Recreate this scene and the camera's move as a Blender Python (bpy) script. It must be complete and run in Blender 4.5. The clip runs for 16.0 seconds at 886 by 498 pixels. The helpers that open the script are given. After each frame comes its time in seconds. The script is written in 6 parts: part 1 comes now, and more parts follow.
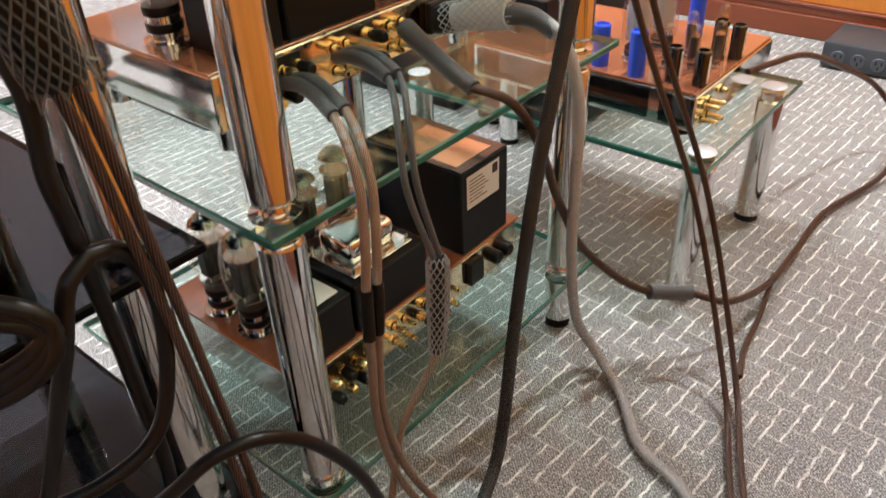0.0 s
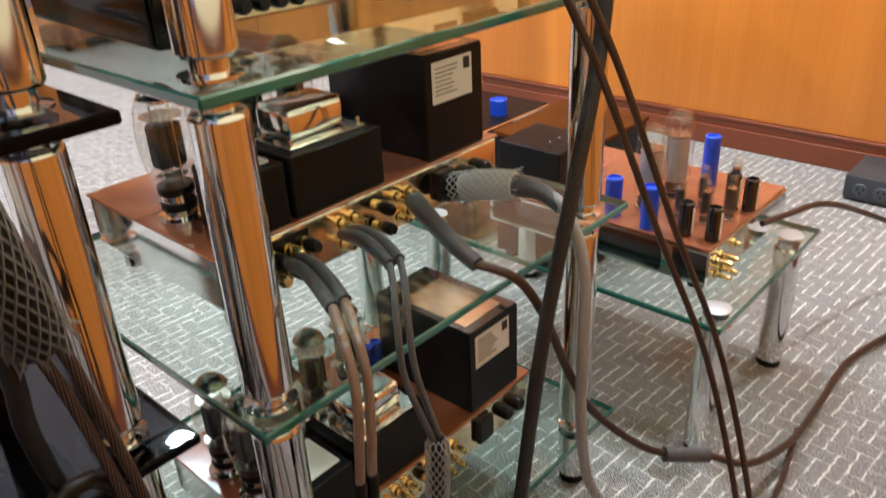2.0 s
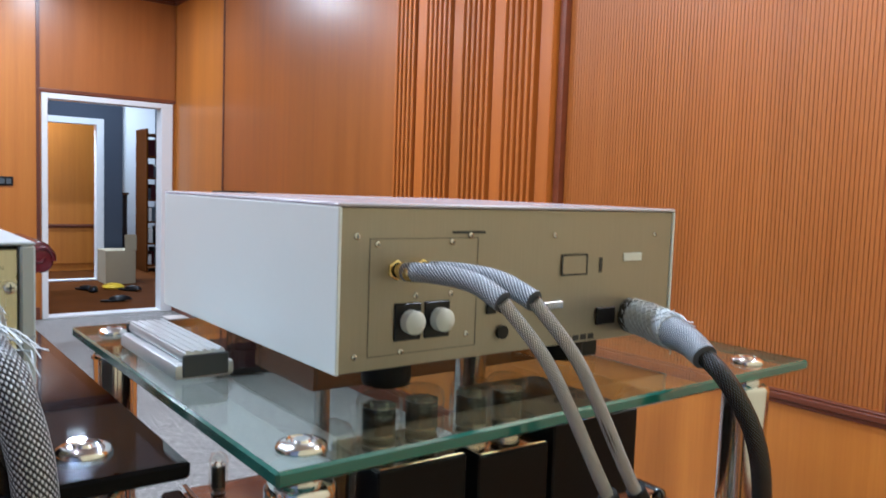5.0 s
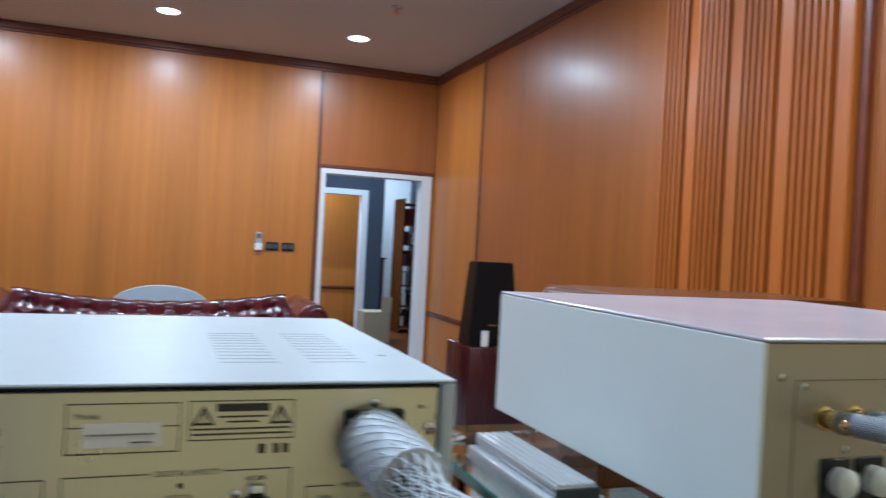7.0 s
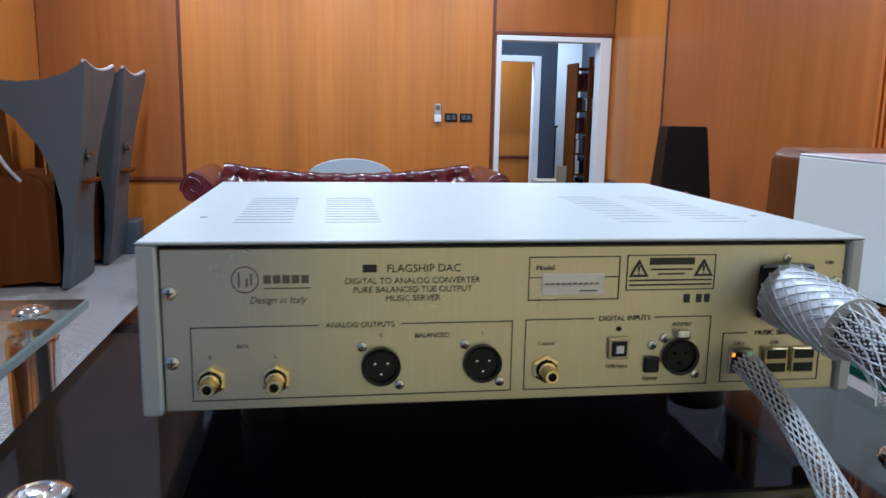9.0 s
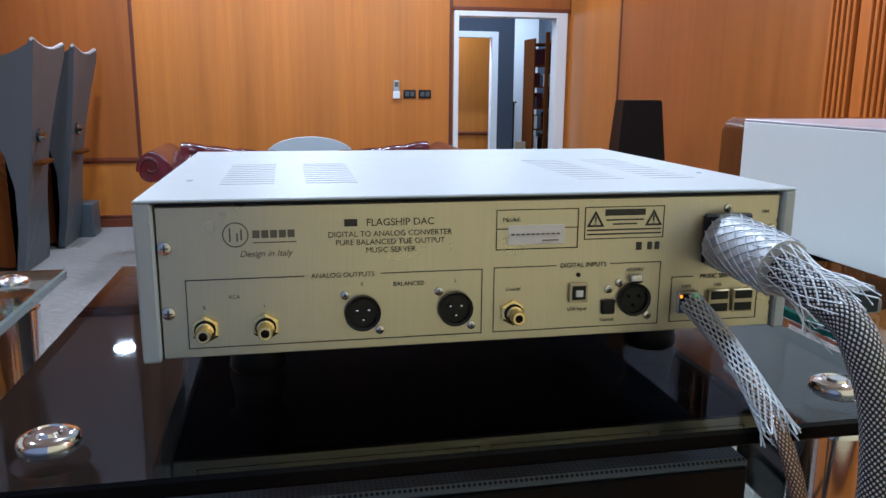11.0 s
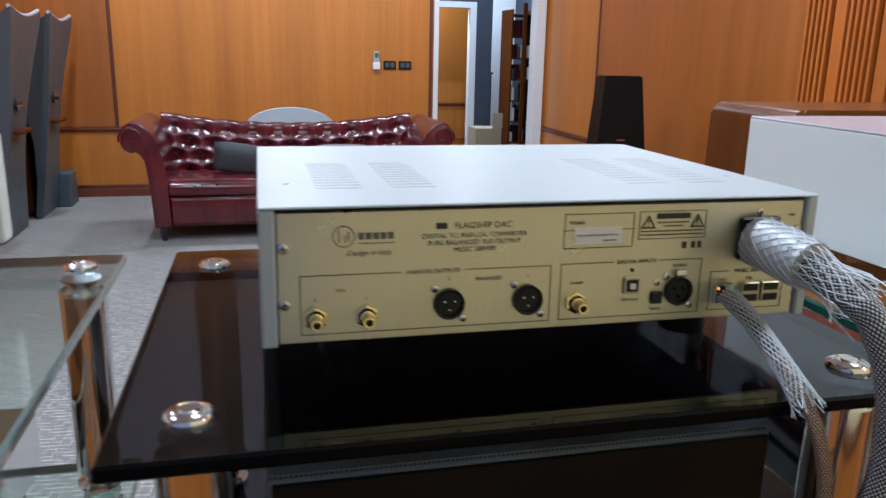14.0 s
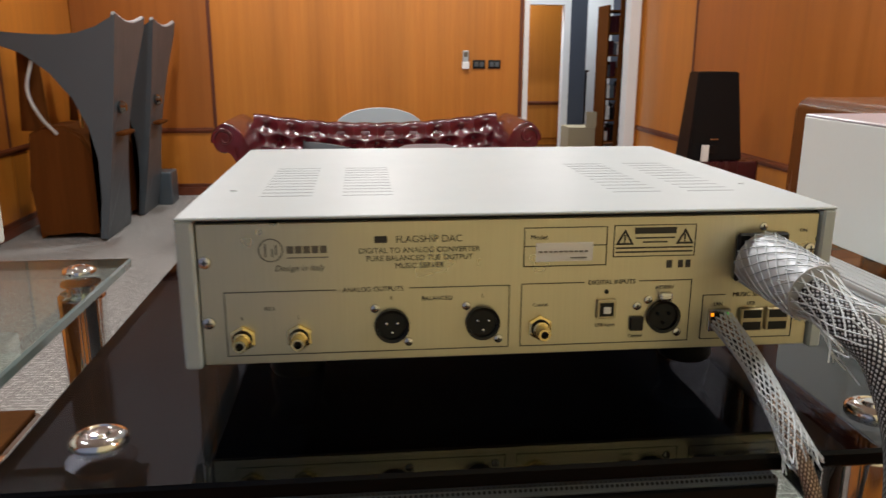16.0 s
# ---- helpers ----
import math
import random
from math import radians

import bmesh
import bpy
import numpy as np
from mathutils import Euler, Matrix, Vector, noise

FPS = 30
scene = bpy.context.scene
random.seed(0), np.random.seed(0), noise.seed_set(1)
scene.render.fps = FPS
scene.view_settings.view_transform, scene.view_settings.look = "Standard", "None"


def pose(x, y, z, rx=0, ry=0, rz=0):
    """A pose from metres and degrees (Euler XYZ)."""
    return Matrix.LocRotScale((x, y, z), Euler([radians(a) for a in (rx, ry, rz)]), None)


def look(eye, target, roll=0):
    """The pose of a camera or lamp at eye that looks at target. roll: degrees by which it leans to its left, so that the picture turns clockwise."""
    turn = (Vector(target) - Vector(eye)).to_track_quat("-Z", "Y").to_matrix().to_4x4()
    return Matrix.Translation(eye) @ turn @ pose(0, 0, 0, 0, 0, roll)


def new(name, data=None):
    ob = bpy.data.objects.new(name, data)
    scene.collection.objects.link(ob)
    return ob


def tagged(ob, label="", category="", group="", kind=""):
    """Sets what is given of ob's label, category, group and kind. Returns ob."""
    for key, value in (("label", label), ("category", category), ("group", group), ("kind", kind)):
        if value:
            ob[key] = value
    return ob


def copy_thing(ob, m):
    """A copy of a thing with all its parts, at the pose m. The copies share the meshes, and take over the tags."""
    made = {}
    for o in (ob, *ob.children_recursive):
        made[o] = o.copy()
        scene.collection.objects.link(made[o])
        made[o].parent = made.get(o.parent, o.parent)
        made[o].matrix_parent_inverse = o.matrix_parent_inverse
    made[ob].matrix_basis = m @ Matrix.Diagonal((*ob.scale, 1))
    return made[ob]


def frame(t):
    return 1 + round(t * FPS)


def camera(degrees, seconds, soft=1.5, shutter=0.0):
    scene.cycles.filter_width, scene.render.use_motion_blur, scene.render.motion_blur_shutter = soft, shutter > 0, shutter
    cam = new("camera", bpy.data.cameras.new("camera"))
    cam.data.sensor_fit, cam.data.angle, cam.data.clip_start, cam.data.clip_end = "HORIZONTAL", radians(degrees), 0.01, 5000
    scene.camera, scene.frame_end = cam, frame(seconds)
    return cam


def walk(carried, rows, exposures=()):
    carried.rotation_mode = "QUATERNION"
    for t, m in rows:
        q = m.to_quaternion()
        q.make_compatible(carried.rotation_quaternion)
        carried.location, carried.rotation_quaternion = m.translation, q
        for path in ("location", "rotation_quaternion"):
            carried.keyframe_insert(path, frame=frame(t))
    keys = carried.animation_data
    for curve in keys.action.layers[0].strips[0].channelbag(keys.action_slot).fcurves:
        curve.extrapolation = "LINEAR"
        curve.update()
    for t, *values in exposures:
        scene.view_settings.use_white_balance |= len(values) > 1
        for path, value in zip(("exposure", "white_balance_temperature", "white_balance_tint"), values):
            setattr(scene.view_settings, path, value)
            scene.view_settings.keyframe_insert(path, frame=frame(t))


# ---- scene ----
cam = camera(60.1, 16.0, shutter=0.5)
PATH = [
    (0, (-0.04, 0.018, 0.917), (-1.115, 1.265, -0.218), -2.5),
    (0.5, (-0.034, 0.035, 0.939), (-1.126, 1.313, -0.145), -2.6),
    (1, (-0.03, 0.049, 0.96), (-1.149, 1.335, -0.085), -2.6),
    (1.5, (-0.022, 0.06, 0.975), (-1.195, 1.348, -0.008), -3.2),
    (2, (-0.043, 0.08, 0.998), (-1.257, 1.376, 0.079), -2.9),
    (2.5, (-0.058, 0.102, 1.043), (-1.338, 1.411, 0.239), -2.7),
    (3, (-0.081, 0.128, 1.094), (-1.446, 1.437, 0.442), -1.4),
    (3.5, (-0.098, 0.139, 1.155), (-1.528, 1.452, 0.676), -1.4),
    (4, (-0.112, 0.153, 1.218), (-1.585, 1.459, 0.863), 0.0),
    (4.2, (-0.114, 0.16, 1.241), (-1.606, 1.457, 0.94), 0.6),
    (6.3, (-0.19, 0.156, 1.336), (-1.947, 1.113, 1.337), 2.8),
    (6.5, (-0.213, 0.141, 1.331), (-2.006, 1.027, 1.334), 2.6),
    (7, (-0.248, 0.079, 1.345), (-2.126, 0.765, 1.337), 3.0),
    (7.5, (-0.259, 0.025, 1.351), (-2.205, 0.484, 1.285), 2.6),
    (8, (-0.265, -0.007, 1.33), (-2.228, 0.308, 1.114), 1.2),
    (8.5, (-0.268, -0.045, 1.326), (-2.224, 0.232, 1.015), 1.1),
    (9, (-0.252, -0.086, 1.338), (-2.198, 0.198, 0.978), 1.0),
    (9.5, (-0.225, -0.105, 1.335), (-2.162, 0.213, 0.953), 0.6),
    (12, (-0.208, -0.1, 1.33), (-2.119, 0.304, 0.901), 0.7),
    (12.5, (-0.211, -0.105, 1.333), (-2.118, 0.309, 0.893), 0.8),
    (13, (-0.197, -0.115, 1.341), (-2.096, 0.314, 0.883), 1.1),
    (13.5, (-0.181, -0.138, 1.349), (-2.072, 0.305, 0.871), 1.2),
    (14, (-0.16, -0.194, 1.367), (-2.044, 0.26, 0.875), 1.2),
    (14.5, (-0.149, -0.253, 1.399), (-2.035, 0.189, 0.9), 1.0),
    (15, (-0.151, -0.254, 1.399), (-2.046, 0.144, 0.9), 0.5),
    (15.5, (-0.168, -0.17, 1.382), (-2.078, 0.161, 0.891), 0.0),
    (16, (-0.201, -0.075, 1.365), (-2.128, 0.128, 0.868), 0.2),
]
LIGHT = [
    (0.0, 0.95, 5950, 10), (0.6, 0.78, 5950, 10), (2.0, 0.72, 5900, 10), (3.2, 0.62, 5700, 10), (4.2, 0.30, 5300, 9), (6.3, -0.36, 4950, 6), (7.2, -0.38, 4800, 3),
    (8.0, -0.32, 4800, 5), (9.7, -0.20, 5000, 8), (12.5, -0.18, 4850, 7), (14.5, -0.28, 5450, 9), (15.0, -0.31, 5850, 10), (15.4, -0.30, 6200, 10), (16.0, -0.37, 6350, 10),
]
walk(cam, [(t, look(eye, target, roll)) for t, eye, target, roll in PATH], LIGHT)

# ---- light ----
CEIL = 3.11
# the -3.7 row is assumed, the lone -0.3 lamp is unseen added fill
LAMPS = [(x, y) for x in (-6.8, -3.7, -1.6) for y in (-1.53, 0.03, 1.59)] + [(-0.3, 2.05)]
world = bpy.data.worlds.new("world")
scene.world = world
world.use_nodes = True
world.node_tree.nodes["Background"].inputs[0].default_value = (0.75, 0.85, 1.0, 1)
world.node_tree.nodes["Background"].inputs[1].default_value = 0.03
for lx, ly in LAMPS:
    lamp = bpy.data.lights.new("downlight_and_fill_lamp", "AREA")
    lamp.shape, lamp.size, lamp.energy, lamp.color, lamp.spread = "DISK", 0.15, 33.0, (1.0, 0.97, 0.93), radians(180)
    new("downlight_and_fill_lamp", lamp).matrix_world = pose(lx, ly, CEIL - 0.016)
# unseen lamps added to brighten the hall and the rooms past it
ADDED_HALL_LAMPS = [(-9.3, 2.3), (-11.2, 1.7), (-12.9, 3.5)]
for lx, ly in ADDED_HALL_LAMPS:
    lamp = bpy.data.lights.new("added_hall_lamp", "AREA")
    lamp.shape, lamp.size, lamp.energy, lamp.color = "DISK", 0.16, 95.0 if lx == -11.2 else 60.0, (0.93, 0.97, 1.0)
    new("added_hall_lamp", lamp).matrix_world = pose(lx, ly, CEIL - 0.016)


# ---- materials ----
def material(name):
    m = bpy.data.materials.new(name)
    m.use_nodes = True
    nt = m.node_tree
    return m, nt, nt.nodes["Principled BSDF"]


def node(nt, kind, **values):
    n = nt.nodes.new(kind)
    for key, v in values.items():
        n.inputs[key.replace("_", " ")].default_value = v
    return n


def ramp(nt, source, stops):
    r = nt.nodes.new("ShaderNodeValToRGB")
    while len(r.color_ramp.elements) < len(stops):
        r.color_ramp.elements.new(0.5)
    for e, (p, c) in zip(r.color_ramp.elements, stops):
        e.position, e.color = p, (*c, 1)
    nt.links.new(source, r.inputs[0])
    return r.outputs[0]


def coords(nt, scale=(1, 1, 1), turn=(0, 0, 0), world_space=True):
    """Coordinates in metres: the world's, so that grain runs on from piece to piece."""
    if world_space:
        src = nt.nodes.new("ShaderNodeNewGeometry").outputs["Position"]
    else:
        src = nt.nodes.new("ShaderNodeTexCoord").outputs["Object"]
    m = nt.nodes.new("ShaderNodeMapping")
    m.inputs["Scale"].default_value = scale
    m.inputs["Rotation"].default_value = turn
    nt.links.new(src, m.inputs["Vector"])
    return m.outputs[0]


def bump(nt, b, height, strength, distance=0.002):
    n = node(nt, "ShaderNodeBump", Strength=strength, Distance=distance)
    nt.links.new(height, n.inputs["Height"])
    nt.links.new(n.outputs[0], b.inputs["Normal"])


def noise_tex(nt, vec, scale, detail=4.0, rough=0.55):
    n = node(nt, "ShaderNodeTexNoise", Scale=scale, Detail=detail, Roughness=rough)
    nt.links.new(vec, n.inputs["Vector"])
    return n.outputs["Fac"]


def mixed(nt, a, b, fac, mode="MIX"):
    n = nt.nodes.new("ShaderNodeMix")
    n.data_type, n.blend_type = "RGBA", mode
    for sock, v in ((n.inputs[6], a), (n.inputs[7], b)):
        if isinstance(v, tuple):
            sock.default_value = (*v, 1)
        else:
            nt.links.new(v, sock)
    if isinstance(fac, float):
        n.inputs[0].default_value = fac
    else:
        nt.links.new(fac, n.inputs[0])
    return n.outputs[2]


def plain(name, colour, rough=0.5, metal=0.0, vary=0.12, grain=60.0, relief=0.05, coat=0.0, spec=0.5):
    """A surface of one colour with fine grain, faint blotches and uneven gloss."""
    m, nt, b = material(name)
    vec = coords(nt, world_space=False)
    fine, wide = noise_tex(nt, vec, grain), noise_tex(nt, vec, grain / 12)
    dark = tuple(c * (1 - vary) for c in colour)
    light = tuple(min(1, c * (1 + vary)) for c in colour)
    c = mixed(nt, dark, light, fine)
    c = mixed(nt, c, mixed(nt, dark, light, wide), 0.5)
    nt.links.new(c, b.inputs["Base Color"])
    r = node(nt, "ShaderNodeMapRange", To_Min=max(0.02, rough - 0.08), To_Max=min(1, rough + 0.08))
    nt.links.new(wide, r.inputs["Value"])
    nt.links.new(r.outputs[0], b.inputs["Roughness"])
    b.inputs["Metallic"].default_value, b.inputs["Coat Weight"].default_value = metal, coat
    b.inputs["Specular IOR Level"].default_value = spec
    if relief:
        bump(nt, b, fine, relief)
    return m


def veneer(name, dark, mid, light, rough=0.38, along="z", coat=0.35, spec=0.5):
    """Varnished wood veneer, grain along one axis, sheets of slightly different tone."""
    m, nt, b = material(name)
    s = {"z": (1, 1, 0.035), "y": (1, 0.035, 1), "x": (0.035, 1, 1)}[along]
    vec = coords(nt, s)
    fine = noise_tex(nt, vec, 130, 5, 0.65)
    broad = noise_tex(nt, vec, 14, 3, 0.5)
    sheet = noise_tex(nt, coords(nt, tuple(v * 0.4 if v == 1 else 0.02 for v in s)), 6, 1)
    c = ramp(nt, broad, [(0.25, dark), (0.5, mid), (0.75, light)])
    c = mixed(nt, c, mid, 0.45)
    c = mixed(nt, c, ramp(nt, fine, [(0.3, dark), (0.7, light)]), 0.22)
    c = mixed(nt, c, ramp(nt, sheet, [(0.35, (0.78, 0.78, 0.78)), (0.65, (1.12, 1.1, 1.08))]), 0.55, "MULTIPLY")
    nt.links.new(c, b.inputs["Base Color"])
    r = node(nt, "ShaderNodeMapRange", To_Min=rough - 0.05, To_Max=rough + 0.1)
    nt.links.new(broad, r.inputs["Value"])
    nt.links.new(r.outputs[0], b.inputs["Roughness"])
    b.inputs["Coat Weight"].default_value, b.inputs["Coat Roughness"].default_value = coat, 0.27 if coat < 0.7 else 0.08
    b.inputs["Specular IOR Level"].default_value = spec
    bump(nt, b, fine, 0.06, 0.001)
    return m


def sheet_glass(name, tint, gloss=(0.02, 0.02), ior=1.5):
    """A flat pane: lets the view through with a tint and mirrors by its Fresnel gloss."""
    m = bpy.data.materials.new(name)
    m.use_nodes = True
    nt = m.node_tree
    nt.nodes.clear()
    out = nt.nodes.new("ShaderNodeOutputMaterial")
    clear = node(nt, "ShaderNodeBsdfTransparent", Color=(*tint, 1))
    glossy = node(nt, "ShaderNodeBsdfGlossy", Color=(0.95, 1, 0.98, 1))
    smear = noise_tex(nt, coords(nt), 9)
    r = node(nt, "ShaderNodeMapRange", To_Min=gloss[0], To_Max=gloss[1])
    nt.links.new(smear, r.inputs["Value"])
    nt.links.new(r.outputs[0], glossy.inputs["Roughness"])
    lw = node(nt, "ShaderNodeLayerWeight", Blend=0.5)
    p5 = nt.nodes.new("ShaderNodeMath")
    p5.operation, p5.inputs[1].default_value = "POWER", 5.0
    nt.links.new(lw.outputs["Facing"], p5.inputs[0])
    f = nt.nodes.new("ShaderNodeMath")
    f.operation, f.inputs[1].default_value, f.inputs[2].default_value = "MULTIPLY_ADD", 0.9, ((ior - 1) / (ior + 1)) ** 2
    nt.links.new(p5.outputs[0], f.inputs[0])
    mix = nt.nodes.new("ShaderNodeMixShader")
    nt.links.new(f.outputs[0], mix.inputs[0])
    nt.links.new(clear.outputs[0], mix.inputs[1])
    nt.links.new(glossy.outputs[0], mix.inputs[2])
    nt.links.new(mix.outputs[0], out.inputs[0])
    return m


def carpet_material():
    """Grey loop carpet: salt-and-pepper yarn with pale dashes in a herringbone of 45 mm cells."""
    m, nt, b = material("loop_carpet")
    vec = coords(nt)

    def calc(op, p, q=None):
        n = nt.nodes.new("ShaderNodeMath")
        n.operation = op
        for sock, v in zip(n.inputs, (p, q)):
            if isinstance(v, (int, float)):
                sock.default_value = v
            elif v is not None:
                nt.links.new(v, sock)
        return n.outputs[0]

    warp = node(nt, "ShaderNodeTexNoise", Scale=55.0, Detail=1.0)
    nt.links.new(vec, warp.inputs["Vector"])
    split = nt.nodes.new("ShaderNodeSeparateXYZ")
    nt.links.new(coords(nt, turn=(0, 0, radians(4))), split.inputs[0])
    shake = calc("MULTIPLY", calc("SUBTRACT", warp.outputs["Fac"], 0.5), 0.3)
    u = calc("ADD", calc("DIVIDE", split.outputs[0], 0.026), shake)
    v = calc("ADD", calc("DIVIDE", split.outputs[1], 0.034), shake)
    iu, iv = calc("FLOOR", u), calc("FLOOR", v)
    fu, fv = calc("SUBTRACT", u, iu), calc("SUBTRACT", v, iv)
    k = calc("FLOORED_MODULO", calc("SUBTRACT", iu, iv), 4.0)

    def not_k(n):
        return calc("GREATER_THAN", calc("ABSOLUTE", calc("SUBTRACT", k, float(n))), 0.5)

    def near(f, w):
        return calc("LESS_THAN", f, w)

    w = 0.07
    up = calc("MAXIMUM", calc("MULTIPLY", near(fu, w), not_k(1)), calc("MULTIPLY", near(calc("SUBTRACT", 1.0, fu), w), not_k(0)))
    across = calc("MAXIMUM", calc("MULTIPLY", near(fv, 0.045), not_k(2)), calc("MULTIPLY", near(calc("SUBTRACT", 1.0, fv), 0.045), not_k(3)))
    broken = noise_tex(nt, vec, 26, 1, 0.5)
    gaps = node(nt, "ShaderNodeMapRange", From_Min=0.36, From_Max=0.52, To_Min=0.08, To_Max=1.0)
    nt.links.new(broken, gaps.inputs["Value"])
    lines = calc("MAXIMUM", calc("MULTIPLY", up, gaps.outputs[0]), calc("MULTIPLY", calc("MULTIPLY", across, gaps.outputs[0]), 0.42))
    rib = node(nt, "ShaderNodeTexWave", Scale=82.0, Distortion=1.5, Detail=1.0)
    nt.links.new(coords(nt, turn=(0, 0, radians(-47))), rib.inputs["Vector"])
    speck = noise_tex(nt, vec, 330, 2, 0.6)
    yarn = node(nt, "ShaderNodeTexVoronoi", Scale=300.0)
    nt.links.new(vec, yarn.inputs["Vector"])
    wide = noise_tex(nt, vec, 2.5)
    base = ramp(nt, speck, [(0.36, (0.09, 0.09, 0.087)), (0.5, (0.225, 0.223, 0.216)), (0.65, (0.49, 0.485, 0.47))])
    base = mixed(nt, base, ramp(nt, rib.outputs["Fac"], [(0.2, (0.62, 0.62, 0.62)), (0.8, (1.3, 1.3, 1.3))]), 0.75, "MULTIPLY")
    fray = calc("MULTIPLY", lines, calc("ADD", calc("MULTIPLY", speck, 1.7), -0.05))
    c = mixed(nt, base, (0.78, 0.77, 0.73), fray)
    c = mixed(nt, c, ramp(nt, wide, [(0.3, (0.86, 0.86, 0.86)), (0.7, (1.08, 1.08, 1.08))]), 0.6, "MULTIPLY")
    nt.links.new(c, b.inputs["Base Color"])
    b.inputs["Roughness"].default_value = 0.95
    b.inputs["Specular IOR Level"].default_value = 0.15
    bump(nt, b, calc("ADD", yarn.outputs["Distance"], lines), 0.5, 0.003)
    return m


def braid(name, dark, light, pitch=115.0, rough=0.35, metal=0.6, angle=38, low=0.1, high=0.75):
    """Plaited sleeve: two crossing sets of fine strands round a cable."""
    m, nt, b = material(name)
    uv = nt.nodes.new("ShaderNodeUVMap").outputs[0]
    waves = []
    for sign in ((1, -1) if angle > 25 else (1, 1)):
        mp = nt.nodes.new("ShaderNodeMapping")
        mp.inputs["Rotation"].default_value = (0, 0, sign * radians(angle))
        nt.links.new(uv, mp.inputs["Vector"])
        w = node(nt, "ShaderNodeTexWave", Scale=pitch, Distortion=0.0)
        nt.links.new(mp.outputs[0], w.inputs["Vector"])
        waves.append(w.outputs["Fac"])
    k = nt.nodes.new("ShaderNodeMath")
    k.operation = "MULTIPLY"
    nt.links.new(waves[0], k.inputs[0])
    nt.links.new(waves[1], k.inputs[1])
    nt.links.new(ramp(nt, k.outputs[0], [(low, dark), (high, light)]), b.inputs["Base Color"])
    b.inputs["Roughness"].default_value, b.inputs["Metallic"].default_value = rough, metal
    bump(nt, b, k.outputs[0], 0.6, 0.001)
    return m


def leather(name, colour):
    m, nt, b = material(name)
    vec = coords(nt)
    pore = node(nt, "ShaderNodeTexVoronoi", Scale=170.0)
    nt.links.new(vec, pore.inputs["Vector"])
    wide = noise_tex(nt, vec, 5)
    c = ramp(nt, wide, [(0.3, tuple(v * 0.55 for v in colour)), (0.7, tuple(v * 1.25 for v in colour))])
    nt.links.new(c, b.inputs["Base Color"])
    b.inputs["Roughness"].default_value = 0.27
    b.inputs["Coat Weight"].default_value, b.inputs["Coat Roughness"].default_value = 0.5, 0.16
    bump(nt, b, pore.outputs["Distance"], 0.12, 0.001)
    return m


def brushed(name, colour, rough=0.32):
    """Anodised metal with a fine vertical brush."""
    m, nt, b = material(name)
    streak = noise_tex(nt, coords(nt, (1, 1, 0.02)), 900, 3)
    wide = noise_tex(nt, coords(nt), 8)
    nt.links.new(mixed(nt, tuple(c * 0.86 for c in colour), colour, streak), b.inputs["Base Color"])
    b.inputs["Metallic"].default_value = 0.75
    r = node(nt, "ShaderNodeMapRange", To_Min=rough - 0.06, To_Max=rough + 0.1)
    nt.links.new(wide, r.inputs["Value"])
    nt.links.new(r.outputs[0], b.inputs["Roughness"])
    bump(nt, b, streak, 0.05, 0.0005)
    return m


def mesh_metal(name, hole, bar, scale=260.0):
    """Black perforated sheet."""
    m, nt, b = material(name)
    vor = node(nt, "ShaderNodeTexVoronoi", Scale=scale, Randomness=0.0)
    nt.links.new(coords(nt), vor.inputs["Vector"])
    nt.links.new(ramp(nt, vor.outputs["Distance"], [(0.3, hole), (0.42, bar)]), b.inputs["Base Color"])
    b.inputs["Roughness"].default_value = 0.45
    bump(nt, b, vor.outputs["Distance"], 0.4, 0.001)
    return m


WOOD_ORANGE = veneer("orange_veneer", (0.37, 0.115, 0.011), (0.50, 0.175, 0.019), (0.60, 0.235, 0.03))
WOOD_RED = veneer("red_veneer", (0.26, 0.078, 0.010), (0.35, 0.11, 0.015), (0.42, 0.14, 0.02))
WOOD_SLAT = veneer("slat_veneer", (0.33, 0.085, 0.008), (0.44, 0.125, 0.012), (0.52, 0.165, 0.02))
WOOD_TRIM = veneer("mahogany_trim", (0.1000, 0.0220, 0.0066), (0.1500, 0.0350, 0.0099), (0.2000, 0.0500, 0.0143), along="x")
WOOD_SEAM = veneer("dark_moulding", (0.07, 0.018, 0.010), (0.11, 0.028, 0.014), (0.15, 0.04, 0.02))
WALNUT = veneer("walnut_veneer", (0.062, 0.019, 0.004), (0.096, 0.031, 0.0065), (0.135, 0.047, 0.010), rough=0.7, coat=0.0, spec=0.04)
WALNUT_GLOSS = veneer("lacquered_walnut", (0.065, 0.019, 0.003), (0.10, 0.031, 0.005), (0.14, 0.046, 0.008), rough=0.22, coat=0.5, spec=0.35)
COPPER_WOOD = veneer("polished_rosewood", (0.20, 0.06, 0.028), (0.29, 0.095, 0.045), (0.36, 0.13, 0.06), rough=0.12, along="y", coat=1.0)
ROSE_DARK = veneer("dark_rosewood", (0.022, 0.0025, 0.004), (0.04, 0.004, 0.007), (0.055, 0.007, 0.010), rough=0.25, coat=0.3)
CARPET = carpet_material()
CEILING = plain("ceiling_paint", (0.56, 0.53, 0.50), 0.9, vary=0.04, grain=120, relief=0.15)
PLASTER_BLUE = plain("blue_plaster", (0.052, 0.064, 0.09), 0.8, vary=0.08, grain=80)
PLASTER_WHITE = plain("white_plaster", (0.78, 0.80, 0.80), 0.8, vary=0.04, grain=80)
ALU_WHITE = plain("white_aluminium", (0.80, 0.82, 0.83), 0.35, vary=0.04, grain=40)
CHROME = plain("chrome", (0.78, 0.78, 0.77), 0.09, 1.0, vary=0.04, grain=30, relief=0.0)
STEEL = plain("satin_steel", (0.62, 0.62, 0.60), 0.25, 1.0, vary=0.06, grain=60)
